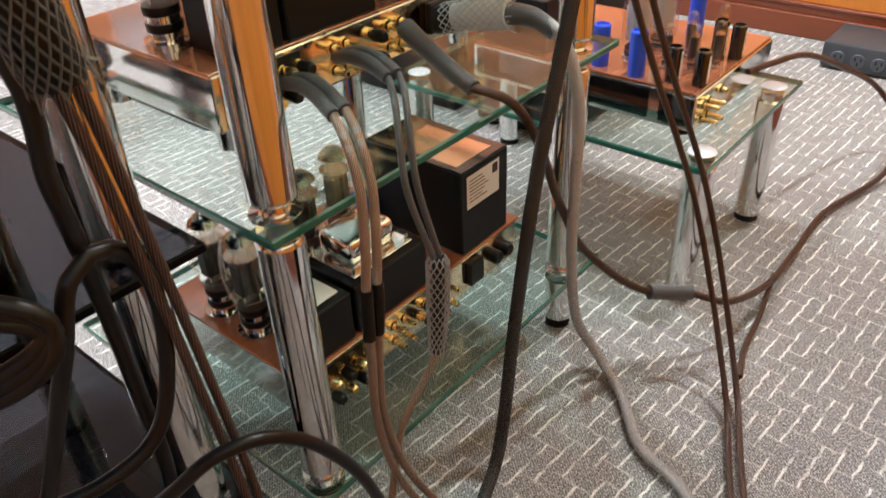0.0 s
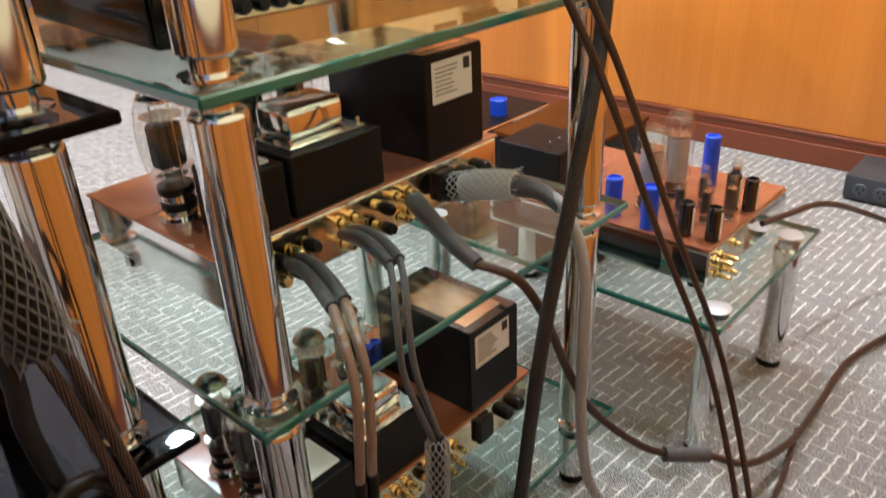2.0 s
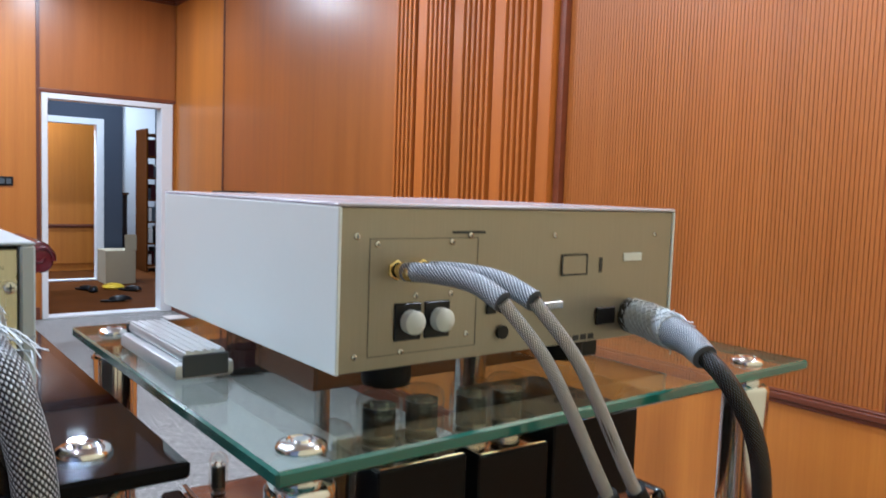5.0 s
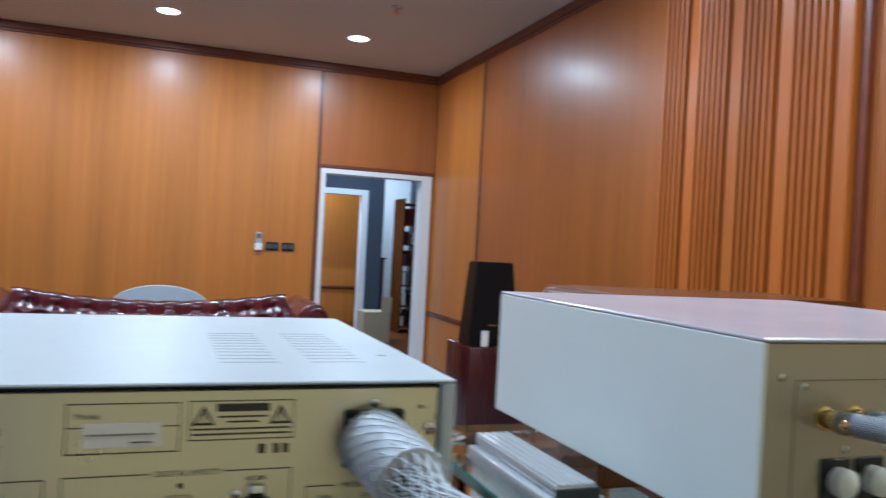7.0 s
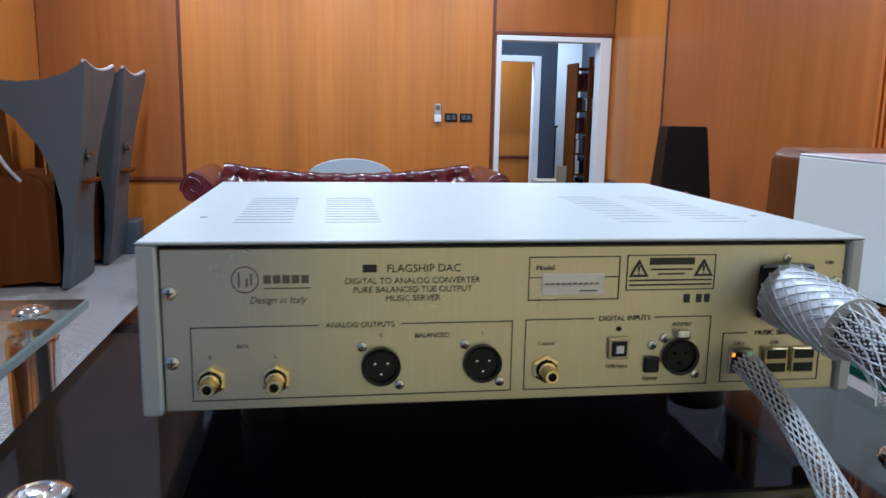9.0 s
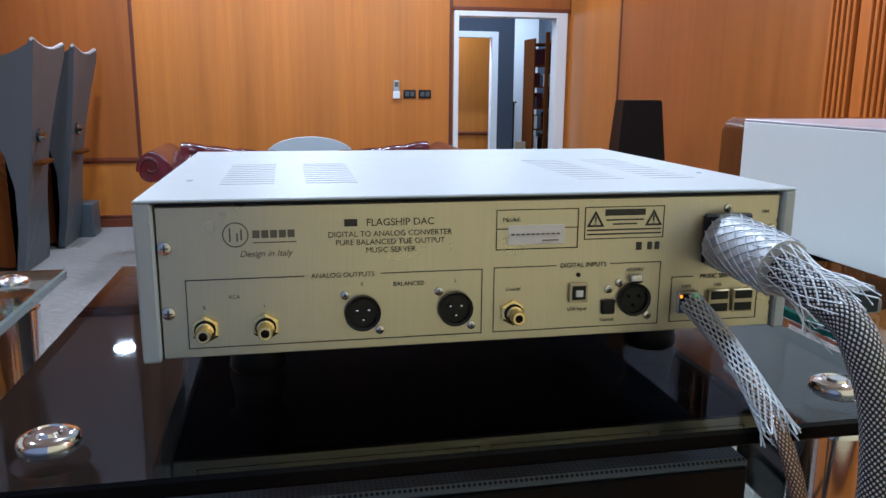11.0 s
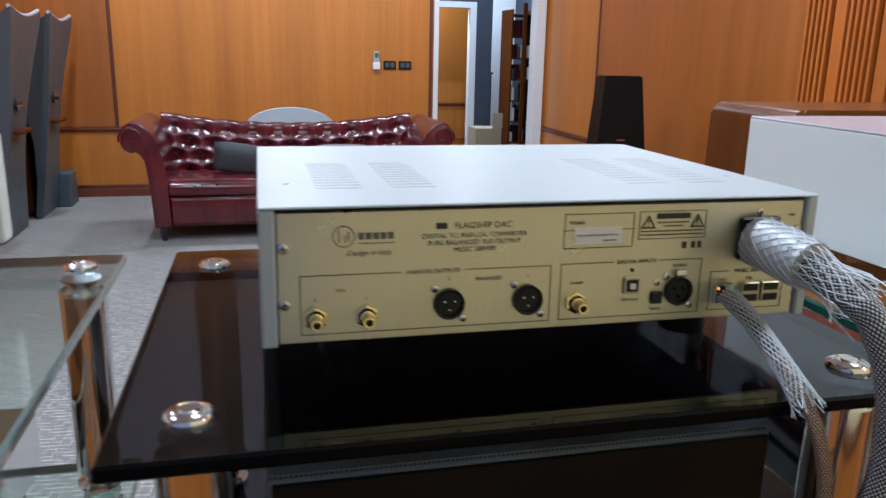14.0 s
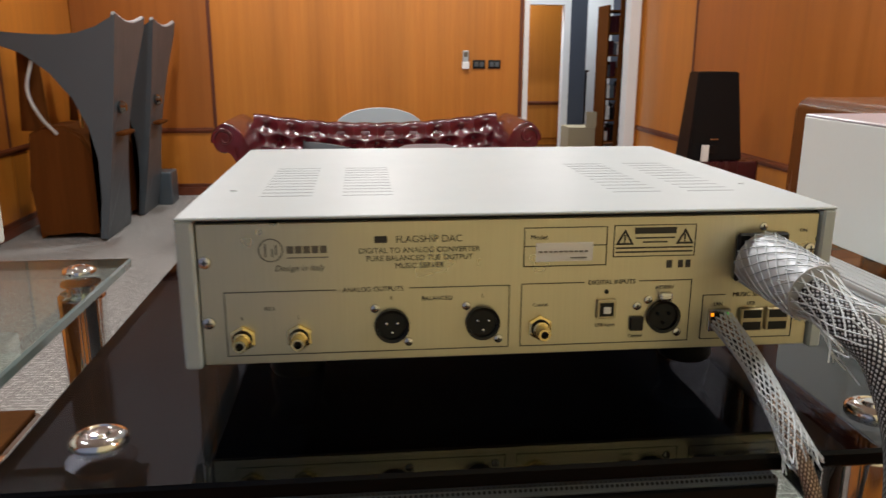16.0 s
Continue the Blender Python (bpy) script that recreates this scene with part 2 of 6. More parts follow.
COPPER_MIRROR = plain("polished_copper_plate", (0.86, 0.70, 0.52), 0.10, 1.0, vary=0.04, grain=40, relief=0.0)
GREY_WALL = plain("cool_grey_wall_paint", (0.21, 0.26, 0.38), 0.6, vary=0.05, grain=60)
CARTON = plain("brown_cardboard", (0.42, 0.36, 0.24), 0.85, vary=0.12, grain=40)
YELLOW = plain("yellow_plastic", (0.75, 0.52, 0.02), 0.4, vary=0.15, grain=60)
CREAM_WALL = plain("cream_wall_paint", (0.68, 0.62, 0.37), 0.7, vary=0.04, grain=60)
ALU_SILVER = plain("bright_anodised_aluminium", (0.58, 0.60, 0.61), 0.36, 0.6, vary=0.05, grain=80)
PLUG_SILVER = plain("plug_shell_silver", (0.52, 0.54, 0.57), 0.5, 0.45, vary=0.06, grain=90)
BRASS = plain("dull_brass", (0.48, 0.42, 0.27), 0.35, 0.8, vary=0.1, grain=150)
GOLD = plain("gold_plate", (0.82, 0.66, 0.30), 0.2, 1.0, vary=0.06, grain=200)
GLASS_CLEAR = sheet_glass("clear_glass", (0.89, 0.96, 0.94))
GLASS_DARK = sheet_glass("smoked_glass", (0.26, 0.27, 0.30), ior=1.5)
GLASS_BULB = sheet_glass("bulb_glass", (0.95, 0.94, 0.92), ior=1.9)
GLASS_BULB_SMOKE = sheet_glass("smoked_bulb_glass", (0.55, 0.53, 0.5), ior=1.5)
EDGE_GREEN = plain("glass_edge", (0.02, 0.12, 0.092), 0.12, vary=0.35, grain=25, relief=0.0, coat=0.6)
EDGE_CLEAR = plain("clear_glass_edge", (0.13, 0.17, 0.165), 0.1, vary=0.3, grain=25, relief=0.0, coat=0.6)
EDGE_DARK = plain("smoked_glass_edge", (0.003, 0.003, 0.0035), 0.2, vary=0.2, grain=25, relief=0.0, spec=0.08)
# server lid: darker and lilac, the wall's reflection put into its colour
LID_GLOSS = plain("white_lacquer_lilac_reflection", (0.47, 0.44, 0.48), 0.24, vary=0.04, grain=40, relief=0.0, coat=0.15)
# server sides: whitened to stand in for the lamps' light on them
CASE_SERVER_LIT = plain("white_lacquer", (0.73, 0.785, 0.775), 0.42, vary=0.03, grain=300, relief=0.03)
CASE_WHITE = plain("pearl_white_lacquer", (0.385, 0.425, 0.435), 0.42, vary=0.03, grain=300, relief=0.03)
CASE_CREAM = plain("cream_lacquer", (0.64, 0.66, 0.61), 0.45, vary=0.03, grain=300, relief=0.03)
PANEL_GOLD = brushed("champagne_aluminium", (0.63, 0.577, 0.395), 0.27)
PANEL_TAN = brushed("bronze_paint", (0.37, 0.33, 0.25), 0.42)
BLACK_PAINT = plain("black_crackle_paint", (0.0048, 0.0055, 0.0065), 0.38, vary=0.25, grain=500, relief=0.10, spec=0.22)
BLACK_GLOSS = plain("black_piano_lacquer", (0.006, 0.006, 0.007), 0.07, vary=0.3, grain=60, relief=0.0, coat=1.0)
BLACK_CHEEK = plain("black_polished_lacquer", (0.004, 0.004, 0.005), 0.1, vary=0.2, grain=60, relief=0.0, spec=0.22)
BLACK_PLASTIC = plain("black_plastic", (0.006, 0.006, 0.0065), 0.35, vary=0.2, grain=200, spec=0.3)
BLACK_MESH = mesh_metal("perforated_black_steel", (0.006, 0.007, 0.009), (0.15, 0.17, 0.19))
RUBBER = plain("black_rubber", (0.004, 0.004, 0.004), 0.55, vary=0.2, grain=150, spec=0.25)
INK = plain("black_print", (0.03, 0.028, 0.025), 0.6, vary=0.1)
GREY_PRINT = plain("grey_print", (0.12, 0.105, 0.08), 0.6, vary=0.1)
VENT = plain("vent_shadow", (0.29, 0.31, 0.33), 0.7, vary=0.05)
PAPER = plain("paper_label", (0.72, 0.70, 0.66), 0.7, vary=0.05, grain=90)
BLUE_CAN = plain("blue_capacitor_sleeve", (0.015, 0.07, 0.62), 0.3, vary=0.15, grain=60, coat=0.4)
LEATHER_RED = leather("oxblood_leather", (0.088, 0.006, 0.012))
CLOTH_SLATE = plain("slate_cloth", (0.075, 0.087, 0.10), 0.75, vary=0.2, grain=200, relief=0.25)
FABRIC_GREY = plain("grey_cloth", (0.21, 0.17, 0.18), 0.9, vary=0.2, grain=300, relief=0.3)
PAINT_SLATE = plain("slate_grey_lacquer", (0.072, 0.090, 0.106), 0.4, vary=0.08, grain=80)
LIGHT_BLUE = plain("pale_blue_leather", (0.55, 0.66, 0.72), 0.4, vary=0.05)
BRAID_DARK = braid("dark_braid", (0.003, 0.003, 0.004), (0.17, 0.18, 0.19), 130.0, rough=0.2, metal=0.1, angle=28, low=0.4, high=1.0)
BRAID_SILVER = braid("silver_braid", (0.22, 0.225, 0.23), (0.93, 0.94, 0.95), 170.0, rough=0.18, metal=0.15, angle=30, low=0.15, high=0.8)
BRAID_BROWN = braid("brown_braid", (0.018, 0.009, 0.006), (0.15, 0.092, 0.068), 150.0, metal=0.35, angle=10)
BRAID_COPPER = braid("copper_braid", (0.13, 0.085, 0.06), (0.74, 0.59, 0.48), 150.0, angle=30)
BRAID_GREY = braid("grey_braid", (0.05, 0.055, 0.06), (0.22, 0.235, 0.245), 160.0, metal=0.2)
BRAID_PALE = braid("pale_braid", (0.08, 0.095, 0.12), (0.66, 0.71, 0.77), 130.0, metal=0.1, angle=35)
BRAID_NET = braid("black_and_silver_braid", (0.008, 0.008, 0.010), (0.62, 0.65, 0.70), 120.0, rough=0.3, metal=0.1, angle=40, low=0.12, high=0.6)
NET_WHITE = plain("white_net_strand", (0.50, 0.545, 0.58), 0.45, vary=0.1, grain=200)
NET_GREY = plain("light_grey_net_strand", (0.30, 0.31, 0.32), 0.45, vary=0.15, grain=200)
NET_DARK = plain("grey_net_strand", (0.10, 0.098, 0.092), 0.45, vary=0.2, grain=200)
SLEEVE_WHITE = plain("white_sleeve", (0.62, 0.66, 0.68), 0.5, vary=0.1, grain=120)
SOCKET_GREY = plain("socket_grey_plastic", (0.055, 0.065, 0.08), 0.4, vary=0.1, grain=120)
STRIP_GREY = plain("dark_slate_plastic", (0.035, 0.042, 0.05), 0.4, vary=0.15, grain=120)
GETTER = plain("tube_getter_silver", (0.74, 0.72, 0.69), 0.2, 1.0, vary=0.2, grain=90)
GETTER_DARK = plain("dark_silvered_glass", (0.30, 0.29, 0.27), 0.1, 1.0, vary=0.3, grain=60, relief=0.0)
ANODE = plain("tube_anode_grey", (0.05, 0.05, 0.05), 0.5, 0.5, vary=0.2, grain=90)


def glow(name, colour, strength):
    m = bpy.data.materials.new(name)
    m.use_nodes = True
    nt = m.node_tree
    nt.nodes.clear()
    e = node(nt, "ShaderNodeEmission", Color=(*colour, 1), Strength=strength)
    nt.links.new(e.outputs[0], nt.nodes.new("ShaderNodeOutputMaterial").inputs[0])
    return m


LAMP_FACE = glow("lamp_face", (1.0, 0.97, 0.92), 9.0)
LED_ORANGE = glow("orange_led", (1.0, 0.30, 0.01), 2.0)
LED_GREEN = glow("green_led", (0.05, 0.8, 0.05), 1.2)


# ---- mesh helpers (all in world coordinates; part() shifts them to the parent) ----
def thing(name, at, label, category, group="", kind=""):
    ob = new(name)
    ob.location = at
    ob.empty_display_size = 0.05
    return tagged(ob, label, category, group, kind)


def origin(ob):
    v = Vector((0, 0, 0))
    while ob is not None:
        v += ob.location
        ob = ob.parent
    return v


def part(name, bm, mat, parent=None, label="", smooth=False, more=()):
    if parent is not None:
        bm.transform(Matrix.Translation(-origin(parent)))
    bmesh.ops.recalc_face_normals(bm, faces=bm.faces)
    me = bpy.data.meshes.new(name)
    for f in bm.faces:
        f.smooth = smooth
    bm.to_mesh(me)
    bm.free()
    me.materials.append(mat)
    for m in more:
        me.materials.append(m)
    if smooth:
        me.set_sharp_from_angle(angle=radians(40))
    ob = new(name, me)
    ob.parent = parent
    return tagged(ob, label)


def solo(name, bm, mat, label, category, group="", kind="", smooth=False, more=()):
    ob = part(name, bm, mat, None, label, smooth, more)
    return tagged(ob, label, category, group, kind)


def box(bm, x0, x1, y0, y1, z0, z1, bevel=0.0, seg=2):
    vs = bmesh.ops.create_cube(bm, size=1.0, matrix=Matrix.LocRotScale(
        ((x0 + x1) / 2, (y0 + y1) / 2, (z0 + z1) / 2), None, (abs(x1 - x0), abs(y1 - y0), abs(z1 - z0))))["verts"]
    if bevel:
        es = list({e for v in vs for e in v.link_edges})
        bmesh.ops.bevel(bm, geom=es, offset=bevel, segments=seg, affect="EDGES", profile=0.5)
    return bm


def boxed(*a, **k):
    return box(bmesh.new(), *a, **k)


def lathe(bm, at, profile, seg=20, axis="z"):
    """Turn (radius, height) pairs round an axis through at."""
    turn = {"z": Matrix(), "x": Matrix.Rotation(math.pi / 2, 4, "Y"), "y": Matrix.Rotation(-math.pi / 2, 4, "X")}[axis]
    m = Matrix.Translation(at) @ turn
    rings = []
    for r, h in profile:
        if r < 1e-6:
            rings.append([bm.verts.new(m @ Vector((0, 0, h)))])
        else:
            rings.append([bm.verts.new(m @ Vector((r * math.cos(a), r * math.sin(a), h))) for a in (2 * math.pi * i / seg for i in range(seg))])
    for a, b in zip(rings, rings[1:]):
        for i in range(seg):
            j = (i + 1) % seg
            if len(a) == 1 and len(b) == 1:
                continue
            if len(a) == 1:
                bm.faces.new((a[0], b[i], b[j]))
            elif len(b) == 1:
                bm.faces.new((a[i], a[j], b[0]))
            else:
                bm.faces.new((a[i], a[j], b[j], b[i]))
    for ring in (rings[0], rings[-1]):
        if len(ring) > 2:
            bm.faces.new(ring)
    return bm


def turned(at, profile, seg=20, axis="z"):
    return lathe(bmesh.new(), at, profile, seg, axis)


def smooth_line(pts, step=0.012):
    """A Catmull-Rom line through the points."""
    p = [Vector(q) for q in pts]
    p = [2 * p[0] - p[1]] + p + [2 * p[-1] - p[-2]]
    out = []
    for a, b, c, d in zip(p, p[1:], p[2:], p[3:]):
        n = max(2, int((c - b).length / step))
        for i in range(n):
            t = i / n
            out.append(0.5 * ((2 * b) + (c - a) * t + (2 * a - 5 * b + 4 * c - d) * t * t + (3 * b - a - 3 * c + d) * t ** 3))
    out.append(p[-2])
    return out


def frames(line):
    """Tangent, side and up along a line, carried on without twist."""
    out, side = [], None
    for i, v in enumerate(line):
        t = (line[min(i + 1, len(line) - 1)] - line[max(i - 1, 0)]).normalized()
        if side is None:
            side = t.orthogonal().normalized()
        side = (side - t * side.dot(t)).normalized()
        out.append((v, side, t.cross(side)))
    return out


def hose(bm, pts, radius, seg=8, step=0.012, cap=True):
    """A round cable along the points; radius a number or a function of the way (0 to 1)."""
    line = smooth_line(pts, step)
    uv = bm.loops.layers.uv.verify()
    rings, run, n = [], [0.0], len(line)
    for a, b in zip(line, line[1:]):
        run.append(run[-1] + (b - a).length)
    for i, (v, s, u) in enumerate(frames(line)):
        r = radius(i / (n - 1)) if callable(radius) else radius
        rings.append([bm.verts.new(v + r * (math.cos(2 * math.pi * k / seg) * s + math.sin(2 * math.pi * k / seg) * u)) for k in range(seg)])
    r0 = radius(0.5) if callable(radius) else radius
    for i, (a, b) in enumerate(zip(rings, rings[1:])):
        for k in range(seg):
            f = bm.faces.new((a[k], a[(k + 1) % seg], b[(k + 1) % seg], b[k]))
            us = (k / seg, (k + 1) / seg, (k + 1) / seg, k / seg)
            for lp, uu, vv in zip(f.loops, us, (run[i], run[i], run[i + 1], run[i + 1])):
                lp[uv].uv = (uu * 2 * math.pi * r0, vv)
    if cap:
        bm.faces.new(rings[0])
        bm.faces.new(rings[-1])
    return bm


def net(bm, pts, radius, strands=12, turns=5.0, thick=0.0009, fray=0.0):
    """An open braided sleeve: two crossing sets of thin strands round a line."""
    line = smooth_line(pts, 0.004)
    fr = frames(line)
    n = len(fr)
    for sign in (1, -1):
        for k in range(strands):
            path = []
            for i in range(0, n, 2):
                t = i / (n - 1)
                a = 2 * math.pi * (k / strands + sign * turns * t)
                r = radius(t) if callable(radius) else radius
                v, s, u = fr[i]
                path.append(v + r * (math.cos(a) * s + math.sin(a) * u))
            if fray:
                d = (line[-1] - line[-3]).normalized()
                path.append(path[-1] + d * fray * random.uniform(0.4, 1.2) + Vector((random.uniform(-1, 1), random.uniform(-1, 1), random.uniform(-1, 1))) * fray * 0.5)
            ribbon(bm, path, thick)
    return bm


def ribbon(bm, path, w):
    """A three-sided thread through the points."""
    rings = [[bm.verts.new(v + w * (math.cos(a) * s + math.sin(a) * u)) for a in (0, 2.1, 4.2)] for v, s, u in frames(path)]
    for a, b in zip(rings, rings[1:]):
        for k in range(3):
            bm.faces.new((a[k], a[(k + 1) % 3], b[(k + 1) % 3], b[k]))


def slab(bm, outline, x0, x1):
    """A plate with a (y, z) outline, thick from x0 to x1."""
    a = [bm.verts.new((x0, y, z)) for y, z in outline]
    b = [bm.verts.new((x1, y, z)) for y, z in outline]
    n = len(outline)
    bm.faces.new(a)
    bm.faces.new(b[::-1])
    for i in range(n):
        bm.faces.new((a[i], b[i], b[(i + 1) % n], a[(i + 1) % n]))
    return bm


# ---- the room ----
FAR, NEAR, SIDE = -7.85, 0.05, 2.72
DOOR = (1.52, 2.69, 2.06)


def panels(wall, axis, at, sign, spans, z0, z1, name="panel"):
    """Veneer sheets on a wall, 14 mm proud, with slightly eased edges; sign is the way they face."""
    for a, b, mat in spans:
        a, b = min(a, b) + 0.005, max(a, b) - 0.005
        back, front = at + sign * 0.0, at + sign * 0.014
        bm = bmesh.new()
        if axis == "y":
            box(bm, a, b, min(back, front), max(back, front), z0, z1, 0.002, 1)
        else:
            box(bm, min(back, front), max(back, front), a, b, z0, z1, 0.002, 1)
        part(name, bm, mat, wall)


def strips(wall, axis, at, sign, places, z0, z1, name="moulding", w=0.016, d=0.022):
    for p in places:
        bm = bmesh.new()
        lo, hi = min(at, at + sign * d), max(at, at + sign * d)
        if axis == "y":
            box(bm, p - w, p + w, lo, hi, z0, z1, 0.004, 1)
        else:
            box(bm, lo, hi, p - w, p + w, z0, z1, 0.004, 1)
        part(name, bm, WOOD_SEAM, wall)


def rail(wall, axis, at, sign, a, b, name, sections):
    """Horizontal mouldings: each section is z0, z1, depth."""
    bm = bmesh.new()
    for z0, z1, d in sections:
        lo, hi = min(at, at + sign * d), max(at, at + sign * d)
        if axis == "y":
            box(bm, a, b, lo, hi, z0, z1, 0.004, 2)
        else:
            box(bm, lo, hi, a, b, z0, z1, 0.004, 2)
    part(name, bm, WOOD_TRIM, wall)


BASE = [(0.0, 0.075, 0.030), (0.075, 0.098, 0.022), (0.098, 0.112, 0.028)]
DADO = [(0.605, 0.622, 0.024), (0.622, 0.645, 0.034), (0.645, 0.655, 0.026)]
CROWN = [(3.045, CEIL, 0.04), (3.02, 3.045, 0.025)]

solo("floor", boxed(FAR - 0.14, NEAR + 0.14, -SIDE - 0.14, SIDE + 0.14, -0.1, 0.0), CARPET,
     "grey loop-pile carpet with pale broken dashes", "carpet", kind="structure")
solo("ceiling", boxed(FAR - 0.14, NEAR + 0.14, -SIDE - 0.14, SIDE + 0.14, CEIL, CEIL + 0.1), CEILING,
     "flat beige-grey painted ceiling", "ceiling", kind="structure")

B = 0.014
wn = solo("wall_north", boxed(FAR - 0.14, NEAR + 0.14, SIDE + B, SIDE + 0.14, 0, CEIL), WOOD_ORANGE,
          "wood-veneer panelled wall with a slatted diffuser bay", "wall", kind="structure")
O, R = WOOD_ORANGE, WOOD_RED
panels(wn, "y", SIDE + B, -1, [(FAR, -6.6, O), (-6.6, -3.9, R), (-1.115, NEAR, O)], 0.655, 3.02)
panels(wn, "y", SIDE + B, -1, [(FAR, -3.9, O), (-3.9, NEAR, O)], 0.112, 0.605, "lower_panel")
strips(wn, "y", SIDE + B, -1, (-6.6, -3.9, -1.115), 0.655, 3.02)
rail(wn, "y", SIDE + B, -1, FAR, NEAR, "baseboard", BASE)
rail(wn, "y", SIDE + B, -1, FAR, NEAR, "dado_rail", DADO)
rail(wn, "y", SIDE + B, -1, FAR, NEAR, "crown_moulding", CROWN)
# a sheet of grooved board: ribs of 12 mm with 3 mm grooves between
bm = bmesh.new()
x, rib_w = -2.552, 0.0118
box(bm, -2.554, -1.131, SIDE + 0.0035, SIDE + B, 0.655, 3.02)
while x + rib_w < -1.131:
    box(bm, x, x + rib_w, SIDE, SIDE + 0.0035, 0.655, 3.02)
    x += 0.0152
part("grooved_panel", bm, WOOD_RED, wn, "finely grooved red-brown veneer board")
# the slatted bay stands proud of the wall: four groups of five narrow battens, each with a wide board
PROUD = SIDE - 0.012
# backing in darker veneer: the shade between battens is put into its colour
part("shaded_backing", boxed(-3.884, -2.592, PROUD, SIDE + B, 0.655, 3.02), WOOD_SEAM, wn)
# the bay's unlit side face, its shade given by the dark trim veneer
part("shaded_bay_return", boxed(-2.592, -2.556, PROUD - 0.02, SIDE + B, 0.655, 3.02, 0.002, 1), WOOD_TRIM, wn)
batten = boxed(-0.009, 0.009, -0.048, 0.0, 0.655, 3.02, 0.004, 2)
wide_board = boxed(-0.038, 0.038, -0.05, 0.0, 0.655, 3.02, 0.004, 2)
batten = part("slat", batten, WOOD_SLAT, wn)
wide_board = part("board", wide_board, WOOD_SLAT, wn)
for g in range(4):
    gx = -3.872 + 0.3215 * g
    for i in range(6):
        src = wide_board if i == 5 else batten
        piece = src if g == 0 and i in (0, 5) else src.copy()
        piece.location = (gx + (0.265 if i == 5 else 0.0125 + 0.0415 * i), PROUD, 0)
        if piece is not src:
            scene.collection.objects.link(piece)

ww = bmesh.new()
box(ww, FAR - 0.14, FAR - B, -SIDE - 0.14, DOOR[0], 0, CEIL)
box(ww, FAR - 0.14, FAR - B, DOOR[1], SIDE + B, 0, CEIL)
box(ww, FAR - 0.14, FAR - B, DOOR[0], DOOR[1], DOOR[2], CEIL)
ww = solo("wall_west", ww, WOOD_ORANGE, "end wall in orange wood veneer with a doorway", "wall", kind="structure")
panels(ww, "x", FAR - B, 1, [(-SIDE, -1.48, R), (-1.48, 1.5, O)], 0.655, 3.02)
panels(ww, "x", FAR - B, 1, [(-SIDE, 1.5, O)], 0.112, 0.605, "lower_panel")
panels(ww, "x", FAR - B, 1, [(1.5, SIDE, R)], 2.1, 3.02, "overdoor_panel")
strips(ww, "x", FAR - B, 1, (-1.48, 1.492), 0.655, 3.02)
rail(ww, "x", FAR - B, 1, -SIDE, 1.5, "baseboard", BASE)
rail(ww, "x", FAR - B, 1, -SIDE, 1.5, "dado_rail", DADO)
rail(ww, "x", FAR - B, 1, -SIDE, SIDE, "crown_moulding", CROWN)
rail(ww, "x", FAR - B, 1, 1.5, SIDE, "door_head", [(2.065, 2.1, 0.03)])

ws = solo("wall_south", boxed(FAR - 0.14, NEAR + 0.14, -SIDE - 0.14, -SIDE - B, 0, CEIL), WOOD_ORANGE,
          "side wall in orange wood veneer", "wall", kind="structure")
cuts = (FAR, -6.3, -3.9, -1.5, NEAR)
panels(ws, "y", -SIDE - B, 1, [(a, b, O if i % 2 == 0 else R) for i, (a, b) in enumerate(zip(cuts, cuts[1:]))], 0.655, 3.02)
panels(ws, "y", -SIDE - B, 1, [(a, b, O) for a, b in zip(cuts, cuts[1:])], 0.112, 0.605, "lower_panel")
strips(ws, "y", -SIDE - B, 1, cuts[1:-1], 0.655, 3.02)
rail(ws, "y", -SIDE - B, 1, FAR, NEAR, "baseboard", BASE)
rail(ws, "y", -SIDE - B, 1, FAR, NEAR, "dado_rail", DADO)
rail(ws, "y", -SIDE - B, 1, FAR, NEAR, "crown_moulding", CROWN)
we = solo("wall_east", boxed(NEAR + B, NEAR + 0.14, -SIDE - 0.14, SIDE + 0.14, 0, CEIL), CREAM_WALL,
          "cream wall with orange veneer below its rail", "wall", kind="structure")
panels(we, "x", NEAR + B, -1, [(-SIDE, 0.0, O), (0.0, SIDE, O)], 0.112, 0.72, "lower_panel")
panels(we, "x", NEAR + B, -1, [(-SIDE, -0.14, GREY_WALL)], 0.77, 3.02, "painted_panel")
rail(we, "x", NEAR + B, -1, -SIDE, SIDE, "baseboard", BASE)
rail(we, "x", NEAR + B, -1, -SIDE, SIDE, "dado_rail", [(z0 + 0.115, z1 + 0.115, d) for z0, z1, d in DADO])

# the doorway and the hall beyond
dr = thing("door_1", (FAR, 2.1, 0), "white aluminium door frame round an open doorway", "door frame", kind="structure")
for name, a, b, z0, z1 in (("jamb", DOOR[0], DOOR[0] + 0.05, 0, DOOR[2]), ("jamb", DOOR[1] - 0.11, DOOR[1], 0, DOOR[2]),
                           ("head", DOOR[0] + 0.05, DOOR[1] - 0.11, DOOR[2] - 0.05, DOOR[2]), ("threshold", DOOR[0] + 0.05, DOOR[1] - 0.11, 0.0, 0.02)):
    part(name, boxed(FAR - 0.15, FAR + 0.012, a, b, z0, z1, 0.004, 1), ALU_WHITE, dr)

HB = -10.6
solo("hall_floor", boxed(-14.0, FAR - 0.14, 0.4, 4.4, -0.1, -0.004), WALNUT, "brown wood floor of the hall", "floor", kind="structure")
solo("hall_ceiling", boxed(-14.0, FAR - 0.14, 0.4, 4.4, CEIL, CEIL + 0.1), CEILING, "plain hall ceiling", "ceiling", kind="structure")
hw = bmesh.new()
box(hw, HB - 0.1, HB, 0.4, 1.55, 0, CEIL)
